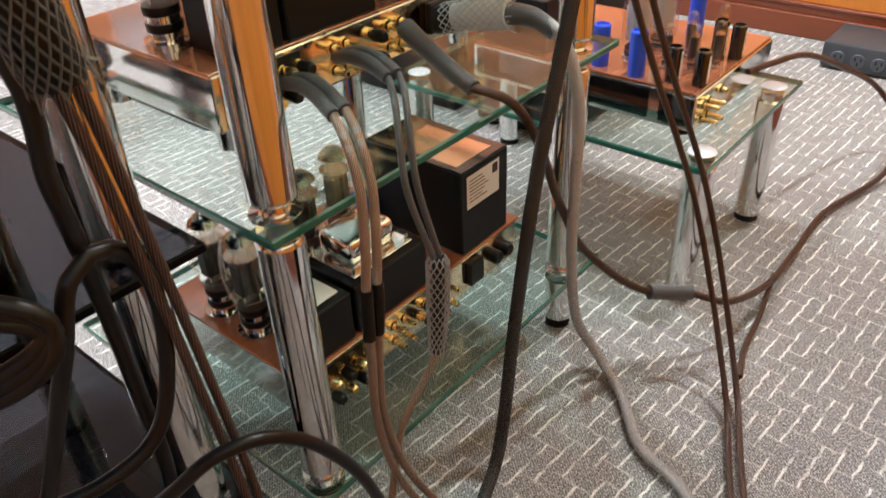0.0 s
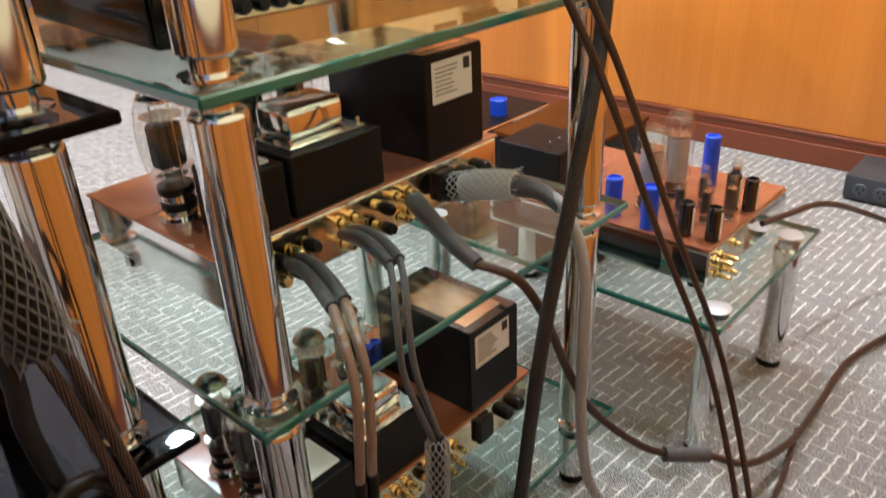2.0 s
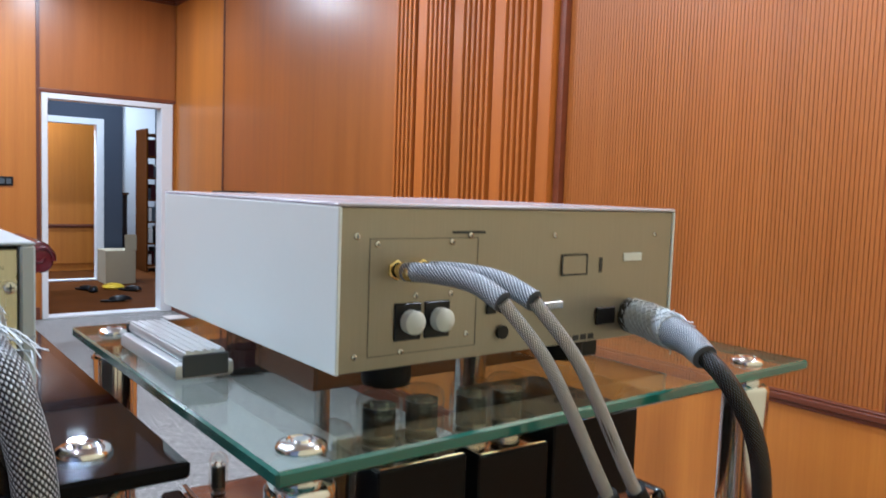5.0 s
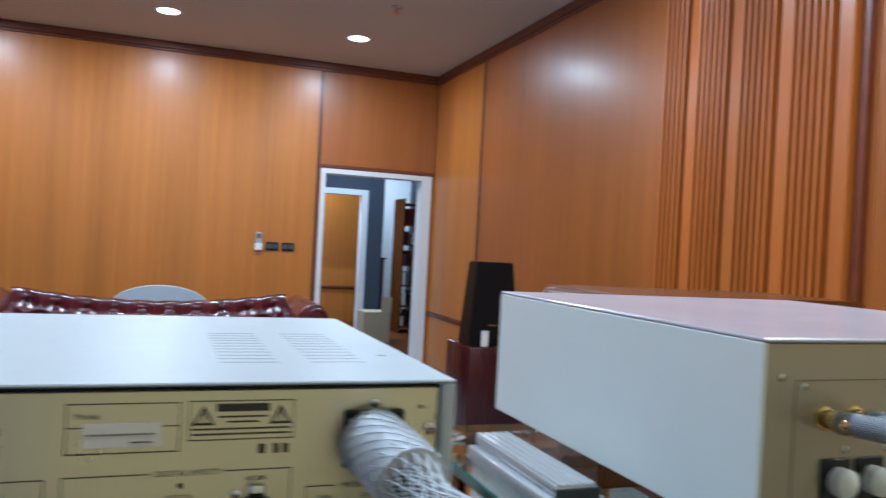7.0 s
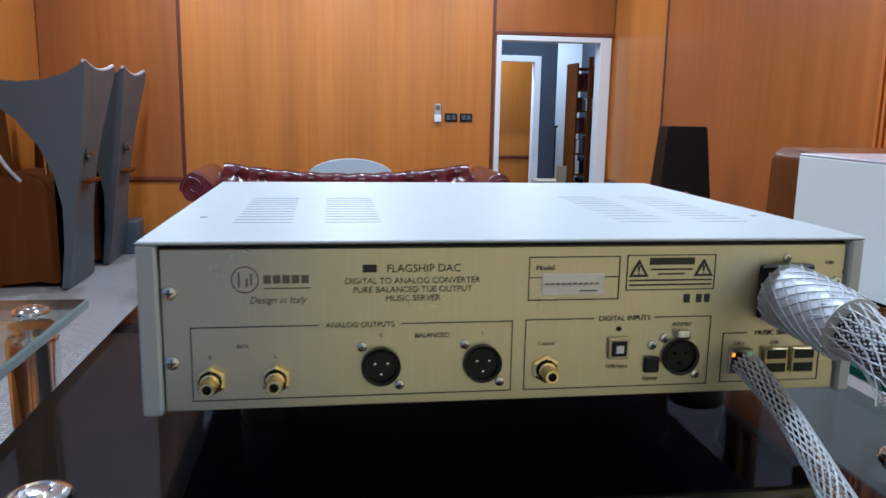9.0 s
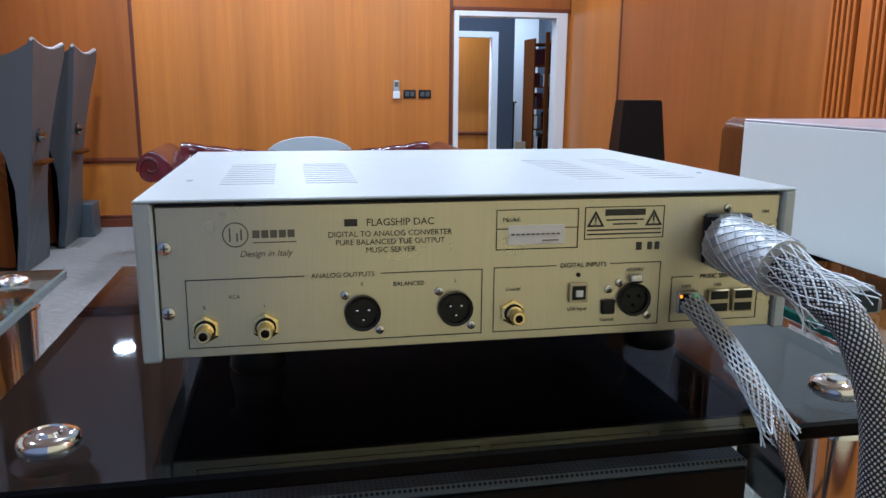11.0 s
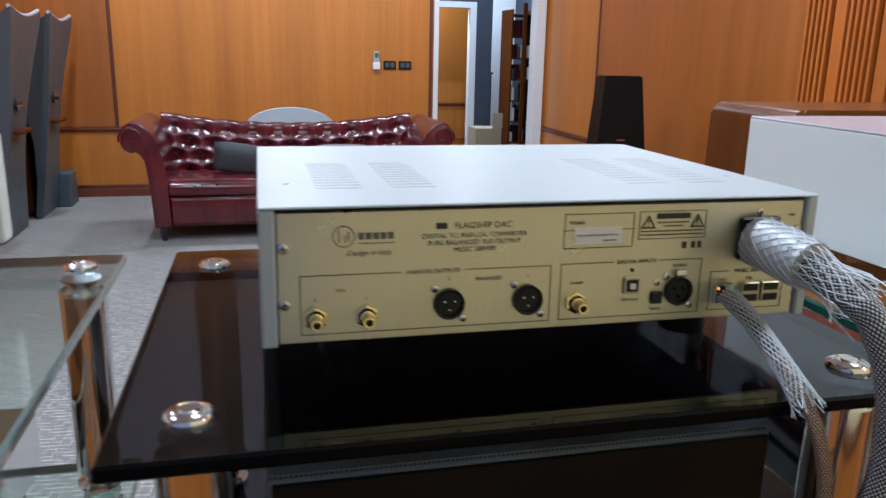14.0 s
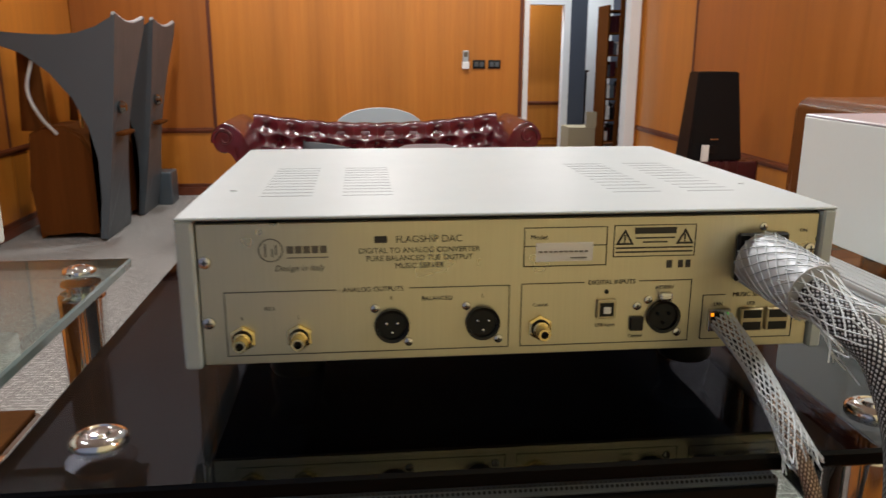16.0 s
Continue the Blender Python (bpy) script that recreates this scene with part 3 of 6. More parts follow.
box(hw, HB - 0.1, HB, 1.55, 2.72, 2.06, CEIL)
box(hw, HB - 0.1, HB, 2.72, 2.95, 0, CEIL)
solo("hall_wall", hw, PLASTER_BLUE, "dark blue painted hall wall with a doorway", "wall", kind="structure")
for a, b, c, d, m, lab in ((-14.0, FAR - 0.14, 0.3, 0.4, PLASTER_WHITE, "white hall side wall"), (-14.0, FAR - 0.14, 4.4, 4.5, PLASTER_BLUE, "blue hall side wall")):
    solo("hall_side_wall", boxed(a, b, c, d, 0, CEIL), m, lab, "wall", kind="structure")
solo("hall_end_wall", boxed(-14.1, -14.0, 0.4, 4.4, 0, CEIL), PLASTER_WHITE, "white end wall of the hall", "wall", kind="structure")
d2 = thing("door_2", (HB, 2.1, 0), "white door frame in the blue hall wall", "door frame", kind="structure")
for name, a, b, z0, z1 in (("jamb", 1.55, 1.62, 0, 2.06), ("jamb", 2.63, 2.72, 0, 2.06), ("head", 1.62, 2.63, 1.98, 2.06), ("threshold", 1.62, 2.63, 0, 0.02)):
    part(name, boxed(HB - 0.11, HB + 0.02, a, b, z0, z1, 0.004, 1), ALU_WHITE, d2)
wp = solo("panelled_partition", boxed(-11.9, -11.8, 0.4, 3.1, 0, CEIL), WOOD_ORANGE, "orange veneer partition seen through the inner doorway", "wall", kind="structure")
panels(wp, "x", -11.8, 1, [(0.4, 2.25, R), (2.25, 3.1, O)], 0.655, 3.0)
panels(wp, "x", -11.8, 1, [(0.4, 2.25, O), (2.25, 3.1, O)], 0.1, 0.605, "lower_panel")
rail(wp, "x", -11.8, 1, 0.4, 3.1, "dado_rail", DADO)
strips(wp, "x", -11.8, 1, (2.25,), 0.655, 3.0)
tl = thing("tall_loudspeaker", (-11.4, 1.86, 0), "brown veneered tower loudspeaker with black baffle in the next room", "loudspeaker")
part("cabinet", boxed(-11.6, -11.25, 1.72, 2.0, 0, 1.0, 0.01), WALNUT, tl)
part("baffle", boxed(-11.25, -11.23, 1.725, 1.93, 0.02, 0.99, 0.006, 1), BLACK_PLASTIC, tl)
for dz in (0.5, 0.82):
    part("driver", turned((-11.23, 1.827, dz), [(0.0, 0.002), (0.06, 0.008), (0.075, 0.004), (0.078, 0.0), (0.0, 0.0)], 20, "x"), RUBBER, tl, smooth=True)

# lights and the sprinkler in the ceiling; near-wall and hall lights are added, unseen
dl = thing("downlight", (LAMPS[0][0], LAMPS[0][1], CEIL), "round recessed ceiling downlight, lit, some copies added unseen", "ceiling light", "ceiling downlights")
part("trim_ring", turned((*LAMPS[0], CEIL), [(0.085, -0.002), (0.105, -0.002), (0.105, 0.0), (0.085, 0.0), (0.085, -0.002)][:4], 28), ALU_WHITE, dl)
part("diffuser", turned((*LAMPS[0], CEIL), [(0.0, -0.006), (0.08, -0.006), (0.084, -0.001), (0.0, -0.001)], 28), LAMP_FACE, dl, "glowing white diffuser")
for lx, ly in LAMPS[1:] + ADDED_HALL_LAMPS:
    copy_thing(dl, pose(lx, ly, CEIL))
sp = thing("sprinkler", (-5.77, 1.63, CEIL), "small brass fire sprinkler head on the ceiling", "sprinkler")
part("rose", turned((-5.77, 1.63, CEIL), [(0.04, 0.0), (0.04, -0.006), (0.012, -0.012), (0.012, -0.04)], 20), STEEL, sp)
part("deflector", turned((-5.77, 1.63, CEIL), [(0.0, -0.06), (0.022, -0.06), (0.022, -0.055), (0.006, -0.054), (0.006, -0.04)], 16), GOLD, sp)

solo("paper_sheet", boxed(-7.47 - 0.10, -7.47 + 0.10, 2.65 - 0.14, 2.65 + 0.14, 0.0005, 0.002), PAPER, "loose white paper sheet lying on the carpet", "paper")

# switches and the remote control's holder on the end wall
for y in (1.078, 1.23):
    sw = thing("light_switch", (FAR, y, 1.255), "dark grey double light switch on the veneer wall", "light switch", "wall switches")
    part("plate", boxed(FAR + 0.001, FAR + 0.011, y - 0.062, y + 0.062, 1.214, 1.296, 0.003), BLACK_PLASTIC, sw)
    for s in (-1, 1):
        part("rocker", boxed(FAR + 0.011, FAR + 0.017, y + s * 0.026 - 0.02, y + s * 0.026 + 0.02, 1.232, 1.278, 0.003), PAINT_SLATE, sw)
rc = thing("remote_control", (FAR, 0.945, 1.21), "white air-conditioner remote in a wall holder", "remote control")
part("holder", boxed(FAR + 0.001, FAR + 0.03, 0.91, 0.98, 1.21, 1.28, 0.006), ALU_WHITE, rc)
part("handset", boxed(FAR + 0.004, FAR + 0.024, 0.916, 0.974, 1.225, 1.385, 0.008), CASE_WHITE, rc)
part("screen", boxed(FAR + 0.024, FAR + 0.026, 0.926, 0.964, 1.325, 1.37, 0.001), GREY_PRINT, rc)


# ---- racks ----
def cap_nut(bm, x, y, z):
    return lathe(bm, (x, y, z), [(0.0185, 0), (0.0185, 0.002), (0.017, 0.0045), (0.013, 0.0062), (0.011, 0.0066), (0.0102, 0.0054), (0.0076, 0.0054), (0.0062, 0.0072), (0.0, 0.0076)], 24)


def rack(name, label, x0, x1, y0, y1, posts, tops, glass, edge, thick=0.012, floor_gap=0.0):
    """Glass shelves on chrome posts, with cap nuts on the top shelf; x0 is the edge nearest the camera."""
    rk = thing(name, ((x0 + x1) / 2, (y0 + y1) / 2, 0), label, "hi-fi rack")
    for i, z in enumerate(tops):
        bm = boxed(x1, x0, y0, y1, z - thick, z, 0.0022, 1)
        bm.normal_update()
        sh = part("shelf", bm, glass, rk, more=(edge,))
        for f in sh.data.polygons:
            if abs(f.normal.z) < 0.9:
                f.material_index = 1
        for px, py in posts:
            if i == len(tops) - 1:
                part("cap_nut", cap_nut(bmesh.new(), px, py, z), CHROME, sh, smooth=True)
    levels = [0.02] + list(tops)
    for px, py in posts:
        part("foot", turned((px, py, 0), [(0.022, 0.0), (0.022, 0.008), (0.008, 0.012), (0.008, 0.03)], 16), RUBBER, rk, smooth=True)
        for a, b in zip(levels, tops):
            lo, hi = a + (0.004 if a > 0.03 else 0.0), b - thick
            r = 0.026
            bm = turned((px, py, lo), [(0.027, 0.0), (0.027, 0.003), (0.017, 0.005), (0.017, 0.016), (r - 0.002, 0.018), (r, 0.021), (r, 0.0225), (r, hi - lo - 0.0175), (r, hi - lo - 0.016), (r - 0.003, hi - lo - 0.012), (0.016, hi - lo - 0.011), (0.016, hi - lo - 0.003), (0.022, hi - lo - 0.002), (0.022, hi - lo)] if hi - lo > 0.12 else
                        [(r, 0.0), (r, hi - lo)], 28)
            part("post", bm, CHROME, rk, smooth=True)
    return rk


R1 = [(-0.672, -0.249), (-1.07, -0.252), (-0.664, 0.280), (-1.07, 0.280)]
R2 = [(-0.597, 0.408), (-1.085, 0.408), (-0.592, 0.972), (-1.085, 0.972)]
R0 = [(-1.083, -0.401), (-1.083, -0.965), (-0.62, -0.401), (-0.62, -0.965)]
rack("dark_glass_rack", "four-tier rack of smoked black glass on chrome posts", -0.612, -1.145, -0.302, 0.335, R1, (0.13, 0.515, 0.835, 1.12), GLASS_DARK, EDGE_DARK)
rack("clear_glass_rack", "four-tier clear glass rack on chrome posts", -0.562, -1.145, 0.373, 1.055, R2, (0.115, 0.512, 0.842, 1.12), GLASS_CLEAR, EDGE_GREEN)
rack("clear_glass_rack", "clear glass rack on chrome posts carrying a white amplifier", -0.58, -1.142, -1.01, -0.360, R0, (0.115, 0.515, 0.842, 1.12), GLASS_CLEAR, EDGE_CLEAR)


# ---- the white converter on the dark rack ----
def letters(text, size, y, z, x, parent, mat=None, align="CENTER", name="lettering", shear=0.0):
    """Flat raised print on a plate that faces +x; (y, z) is the text's foot."""
    cu = bpy.data.curves.new("text", "FONT")
    cu.body, cu.size, cu.align_x, cu.extrude, cu.shear = text, size, align, 0.00015, shear
    tmp = bpy.data.objects.new("text", cu)
    me = bpy.data.meshes.new_from_object(tmp)
    bpy.data.objects.remove(tmp)
    bpy.data.curves.remove(cu)
    bm = bmesh.new()
    bm.from_mesh(me)
    bpy.data.meshes.remove(me)
    bm.transform(Matrix(((0, 0, 1, x + 0.0004), (1, 0, 0, y), (0, 1, 0, z), (0, 0, 0, 1))))
    return part(name, bm, mat or INK, parent)


def line_box(bm, x, y0, y1, z0, z1, w=0.0006, gap=None):
    """A printed thin frame; gap is a stretch of the top line left out for its title."""
    spans = [(y0, y1)] if gap is None else [(y0, gap[0]), (gap[1], y1)]
    for a, b in spans:
        box(bm, x, x + 0.0004, a, b, z1 - w, z1)
    box(bm, x, x + 0.0004, y0, y1, z0, z0 + w)
    box(bm, x, x + 0.0004, y0, y0 + w, z0 + w, z1 - w)
    box(bm, x, x + 0.0004, y1 - w, y1, z0 + w, z1 - w)
    return bm


def bars(bm, x, rows):
    for y0, y1, z0, z1 in rows:
        box(bm, x, x + 0.0005, y0, y1, z0, z1)
    return bm


def screw(parent, x, y, z, r=0.0042, name="screw"):
    bm = turned((x, y, z), [(0.0, 0.0), (r, 0.0), (r * 0.9, 0.0012), (r * 0.45, 0.0019), (0.0, 0.002)], 14, "x")
    sc = part(name, bm, STEEL, parent, smooth=True)
    cross = boxed(x + 0.0015, x + 0.0023, y - r * 0.55, y + r * 0.55, z - r * 0.1, z + r * 0.1)
    part("cross_recess", box(cross, x + 0.0015, x + 0.0023, y - r * 0.1, y + r * 0.1, z - r * 0.55, z + r * 0.55), INK, sc)


def rca(parent, x, y, z, length=0.016, mat=None):
    """A gold socket: hexagon nut, threaded collar and barrel, facing +x."""
    j = part("rca_socket", turned((x, y, z), [(0.0, 0), (0.0092, 0), (0.0092, 0.0025), (0.0072, 0.003), (0.0072, 0.0034), (0.0, 0.0034)], 6, "x"), GOLD, parent)
    part("washer", turned((x + 0.0034, y, z), [(0.0, 0), (0.0068, 0), (0.0068, 0.0008), (0.0, 0.0008)], 16, "x"), RUBBER, j)
    bm = turned((x + 0.003, y, z), [(0.0058, 0), (0.0058, 0.004), (0.0048, 0.0045), (0.0048, length - 0.003), (0.0042, length - 0.002), (0.0028, length - 0.002), (0.0028, 0.006), (0.0, 0.006)], 18, "x")
    part("barrel", bm, GOLD, j, smooth=True)
    part("insulator", turned((x + length - 0.004, y, z), [(0.0, 0), (0.0027, 0), (0.0027, 0.0022), (0.0012, 0.0026), (0.0, 0.0026)], 12, "x"), RUBBER, j)
    part("insulator", turned((x + 0.009, y, z), [(0.0, 0), (0.0027, 0), (0.0027, length - 0.0125), (0.0, length - 0.0125)], 10, "x"), BLACK_PLASTIC, j)


def xlr(parent, x, y, z, female=False):
    s = part("xlr_socket", turned((x, y, z), [(0.0, 0.001), (0.0100, 0.001), (0.0100, 0.0035), (0.0121, 0.004), (0.0121, 0.0), (0.0, 0.0)][::-1], 28, "x"), BLACK_PLASTIC, parent, smooth=True)
    for a in (90, 210, 330):
        part("pin", turned((x + 0.001, y + 0.0045 * math.cos(radians(a)), z - 0.0045 * math.sin(radians(a))), [(0.0, 0), (0.001, 0), (0.001, 0.003), (0.0, 0.0035)], 8, "x"), RUBBER if female else STEEL, s)
    screw(parent, x, y - 0.0115, z + 0.0125, 0.0032)
    screw(parent, x, y + 0.0115, z - 0.0125, 0.0032)
    if female:
        part("latch", boxed(x, x + 0.006, y - 0.005, y + 0.005, z + 0.0125, z + 0.019, 0.002), STEEL, s)


X = -0.704
dac = thing("converter", (-0.89, 0.03, 1.12), "white lacquered digital converter with a champagne back panel on smoked glass", "audio converter")
shell = part("lid", boxed(-1.062, -0.700, -0.198, 0.258, 1.2585, 1.2605, 0.0008, 1), CASE_WHITE, dac)
part("side_panel", boxed(-1.062, -0.700, -0.198, -0.1865, 1.155, 1.2585, 0.0015, 1), CASE_WHITE, dac)
part("side_panel", boxed(-1.062, -0.700, 0.2485, 0.258, 1.155, 1.2585, 0.0015, 1), CASE_WHITE, dac)
for vy, vx0, vx1 in ((-0.133, -0.915, -0.775), (-0.072, -0.915, -0.775), (0.137, -0.925, -0.772), (0.197, -0.925, -0.772)):
    n = 11
    for i in range(n):
        xx = vx0 + (vx1 - vx0) * i / (n - 1)
        part("vent_slot", boxed(xx - 0.0007, xx + 0.0007, vy - 0.019, vy + 0.019, 1.2605, 1.2607), VENT, shell)
for vy in (-0.175, 0.236):
    part("cover_screw", turned((-0.80, vy, 1.2605), [(0.0, 0.0), (0.0028, 0.0), (0.0024, 0.0004), (0.0, 0.0004)], 12), CASE_WHITE, shell)
    part("screw_slot", boxed(-0.8004, -0.7996, vy - 0.0022, vy + 0.0022, 1.2609, 1.2611), GREY_PRINT, shell)
part("chassis", boxed(-1.06, X - 0.004, -0.186, 0.248, 1.158, 1.2575), BLACK_PAINT, dac)
part("front_plate", boxed(-1.075, -1.0625, -0.1975, 0.2575, 1.153, 1.2595, 0.002), CASE_WHITE, dac)
for fx in (-0.78, -1.0):
    for fy in (-0.13, 0.19):
        part("foot", turned((fx, fy, 1.12), [(0.02, 0), (0.022, 0.004), (0.018, 0.03), (0.024, 0.038)], 18), BLACK_PLASTIC, dac, smooth=True)
bp = part("back_panel", boxed(X - 0.004, X, -0.1855, 0.2475, 1.1565, 1.2555, 0.0006, 1), PANEL_GOLD, dac, "champagne brushed aluminium back panel")
for y, z in ((-0.181, 1.2295), (-0.181, 1.187), (0.243, 1.2295), (0.243, 1.187)):
    screw(bp, X, y, z, 0.0045)
rca(bp, X, -0.159, 1.1755)
rca(bp, X, -0.121, 1.1755)
rca(bp, X, 0.047, 1.1765)
xlr(bp, X, -0.0575, 1.1815)
xlr(bp, X, 0.006, 1.1815)
xlr(bp, X, 0.137, 1.182, True)
part("print_frame", line_box(bmesh.new(), X, -0.170, 0.025, 1.1625, 1.2085, gap=(-0.095, -0.045)), INK, bp)
part("print_frame", line_box(bmesh.new(), X, 0.033, 0.157, 1.1625, 1.209, gap=(0.078, 0.118)), INK, bp)
part("print_frame", line_box(bmesh.new(), X, 0.166, 0.236, 1.163, 1.197, gap=(0.183, 0.225)), INK, bp)
part("print_frame", line_box(line_box(bmesh.new(), X, 0.034, 0.093, 1.221, 1.249), X, 0.034, 0.093, 1.221, 1.236), INK, bp)
part("print_frame", line_box(bmesh.new(), X, 0.0975, 0.157, 1.2265, 1.2495), INK, bp)
letters("FLAGSHIP DAC", 0.0068, -0.0315, 1.2405, X, bp)
part("printed_bar", bars(bmesh.new(), X, [(-0.0685, -0.0600, 1.2405, 1.2452)]), INK, bp)
letters("DIGITAL TO ANALOG CONVERTER", 0.0052, -0.038, 1.2335, X, bp)
letters("PURE BALANCED TUE OUTPUT", 0.0052, -0.038, 1.228, X, bp)
letters("MUSIC SERVER", 0.0052, -0.038, 1.2225, X, bp)
letters("ANALOG OUTPUTS", 0.0047, -0.070, 1.2065, X, bp)
letters("DIGITAL INPUTS", 0.0047, 0.098, 1.207, X, bp)
letters("MUSIC SERVER", 0.0047, 0.2035, 1.195, X, bp)
letters("BALANCED", 0.0042, -0.026, 1.199, X, bp)
for txt, y, z in (("R", -0.0575, 1.2), ("L", 0.006, 1.2), ("RCA", -0.14, 1.195), ("R", -0.159, 1.1885), ("L", -0.121, 1.1885), ("Coaxial", 0.047, 1.192), ("USB Input", 0.0945, 1.1755),
                  ("Optical", 0.1175, 1.1665), ("AES/EBU", 0.137, 1.2025), ("LAN", 0.178, 1.1885), ("USB", 0.203, 1.1885), ("ON", 0.2365, 1.242)):
    letters(txt, 0.0036, y, z, X, bp, GREY_PRINT)
letters("Model:", 0.0046, 0.0385, 1.2405, X, bp, align="LEFT")
letters("Design in Italy", 0.0058, -0.119, 1.2225, X, bp, GREY_PRINT, shear=0.25)
logo = bmesh.new()
for i in range(28):
    a, b = 2 * math.pi * i / 28, 2 * math.pi * (i + 1) / 28
    q = [logo.verts.new((X + 0.0005, -0.1375 + r * math.cos(t), 1.237 + r * math.sin(t))) for r, t in ((0.0082, a), (0.0082, b), (0.0074, b), (0.0074, a))]
    logo.faces.new(q)
bars(logo, X, [(-0.1415, -0.1405, 1.2325, 1.2415), (-0.137, -0.136, 1.2325, 1.238), (-0.1345, -0.1335, 1.2335, 1.2405)]
     + [(-0.127 + 0.0055 * i, -0.1225 + 0.0055 * i, 1.2345, 1.2395) for i in range(5)] + [(-0.127, -0.0995, 1.2312, 1.2318)])
part("maker_mark", logo, GREY_PRINT, bp)
warn = bmesh.new()
for y in (0.1055, 0.149):
    outer = [(y - 0.0066, 1.2353), (y + 0.0066, 1.2353), (y, 1.2468)]
    inner = [(y + (p - y) * 0.62, 1.2391 + (z - 1.2391) * 0.62) for p, z in outer]
    for i in range(3):
        j = (i + 1) % 3
        warn.faces.new([warn.verts.new((X + 0.0005, p, z)) for p, z in (outer[i], outer[j], inner[j], inner[i])])
    bars(warn, X, [(y - 0.0005, y + 0.0005, 1.2385, 1.2425), (y - 0.0005, y + 0.0005, 1.2370, 1.2378)])
bars(warn, X, [(0.1125, 0.1425, 1.243, 1.2475), (0.1135, 0.1415, 1.2395, 1.2405), (0.1185, 0.1365, 1.2365, 1.2375), (0.0995, 0.155, 1.2325, 1.2335), (0.0995, 0.155, 1.2295, 1.2305),
              (0.137, 0.141, 1.218, 1.2235), (0.1455, 0.149, 1.218, 1.2235), (0.151, 0.1545, 1.218, 1.2235)])
part("warning_print", warn, INK, bp)
tag_ = part("serial_sticker", boxed(X, X + 0.0006, 0.0425, 0.083, 1.2245, 1.238, 0.0002, 1), PAPER, bp, "white paper sticker")
part("printed_bar", bars(bmesh.new(), X + 0.0006, [(0.0445 + 0.0036 * i, 0.0470 + 0.0036 * i, 1.2312, 1.2322) for i in range(10)] + [(0.067, 0.0785, 1.2268, 1.2276)]), GREY_PRINT, tag_)
usb = part("usb_socket", boxed(X, X + 0.003, 0.0875, 0.1015, 1.182, 1.196, 0.0006, 1), BRASS, bp)
part("tongue", boxed(X + 0.003, X + 0.0035, 0.0895, 0.0995, 1.184, 1.194), BLACK_PLASTIC, usb)
part("contact", boxed(X + 0.0035, X + 0.005, 0.092, 0.097, 1.1865, 1.191), PAPER, usb)
part("indicator", turned((X, 0.0945, 1.2015), [(0, 0), (0.0016, 0), (0.0016, 0.001), (0, 0.001)], 10, "x"), BLACK_PLASTIC, bp)
screw(bp, X, 0.1175, 1.19, 0.0032)
part("optical_socket", boxed(X, X + 0.003, 0.1125, 0.1225, 1.172, 1.1825, 0.0008, 1), BLACK_PLASTIC, bp)
for y in (0.203, 0.2225):
    u = part("usb_port", boxed(X, X + 0.004, y - 0.0085, y + 0.0085, 1.1695, 1.1865, 0.0006, 1), BRASS, bp)
    for z in (1.1735, 1.1825):
        part("opening", boxed(X + 0.004, X + 0.0044, y - 0.0068, y + 0.0068, z - 0.003, z + 0.003), BLACK_PLASTIC, u)
lan = part("lan_port", boxed(X, X + 0.004, 0.1705, 0.1865, 1.170, 1.1865, 0.0006, 1), STEEL, bp)
part("orange_lamp", boxed(X + 0.004, X + 0.0046, 0.1718, 0.1736, 1.1818, 1.1840), LED_ORANGE, lan)
part("green_lamp", boxed(X + 0.004, X + 0.0046, 0.1838, 0.1855, 1.1822, 1.1842), LED_GREEN, lan)
inlet = bmesh.new()
box(inlet, X, X + 0.004, 0.187, 0.225, 1.207, 1.2425, 0.0015, 1)
part("mains_inlet", inlet, BLACK_PLASTIC, bp)
screw(bp, X, 0.206, 1.2465, 0.003)


# ---- the white server on the clear rack ----
XS = -0.676
srv = thing("music_server", (-0.89, 0.7, 1.12), "tall white lacquered server with a bronze back panel on clear glass", "audio server")
part("lid", boxed(-1.12, XS + 0.002, 0.478, 0.936, 1.289, 1.2925, 0.0012, 1), LID_GLOSS, srv, "glossy white lid with its lilac reflection put into the colour")
part("side_panel", boxed(-1.12, XS + 0.002, 0.478, 0.4815, 1.146, 1.289, 0.0008, 1), CASE_SERVER_LIT, srv)
part("side_panel", boxed(-1.12, XS + 0.002, 0.9325, 0.936, 1.146, 1.289, 0.0008, 1), CASE_SERVER_LIT, srv)
part("chassis", boxed(-1.118, XS - 0.003, 0.482, 0.932, 1.146, 1.2885), BLACK_PAINT, srv)
sp_ = part("back_panel", boxed(XS - 0.003, XS, 0.4815, 0.9325, 1.1465, 1.2885, 0.0006, 1), PANEL_TAN, srv, "bronze painted steel back panel")
for fx in (-0.72, -1.05):
    for fy in (0.56, 0.80):
        part("foot", turned((fx, fy, 1.12), [(0.022, 0), (0.024, 0.004), (0.024, 0.026)], 18), RUBBER, srv, smooth=True)
for i in range(2):
    y = 0.553 + i * 0.033
    xl = part("xlr_recess", boxed(XS, XS + 0.0015, y - 0.016, y + 0.013, 1.170, 1.204, 0.001, 1), BLACK_PLASTIC, sp_)
    part("xlr_cap", turned((XS + 0.0015, y + 0.001, 1.187), [(0.0, 0), (0.0108, 0), (0.0108, 0.009), (0.008, 0.0115), (0.0, 0.013)], 20, "x"), CASE_CREAM, xl, smooth=True)
for y in (0.538, 0.566):
    rca(sp_, XS, y, 1.234)
for y, z in ((0.497, 1.264), (0.518, 1.257), (0.6, 1.258), (0.622, 1.264), (0.735, 1.263), (0.9, 1.263), (0.497, 1.16), (0.545, 1.16), (0.62, 1.17), (0.56, 1.21), (0.60, 1.21)):
    screw(sp_, XS, y, z, 0.003)
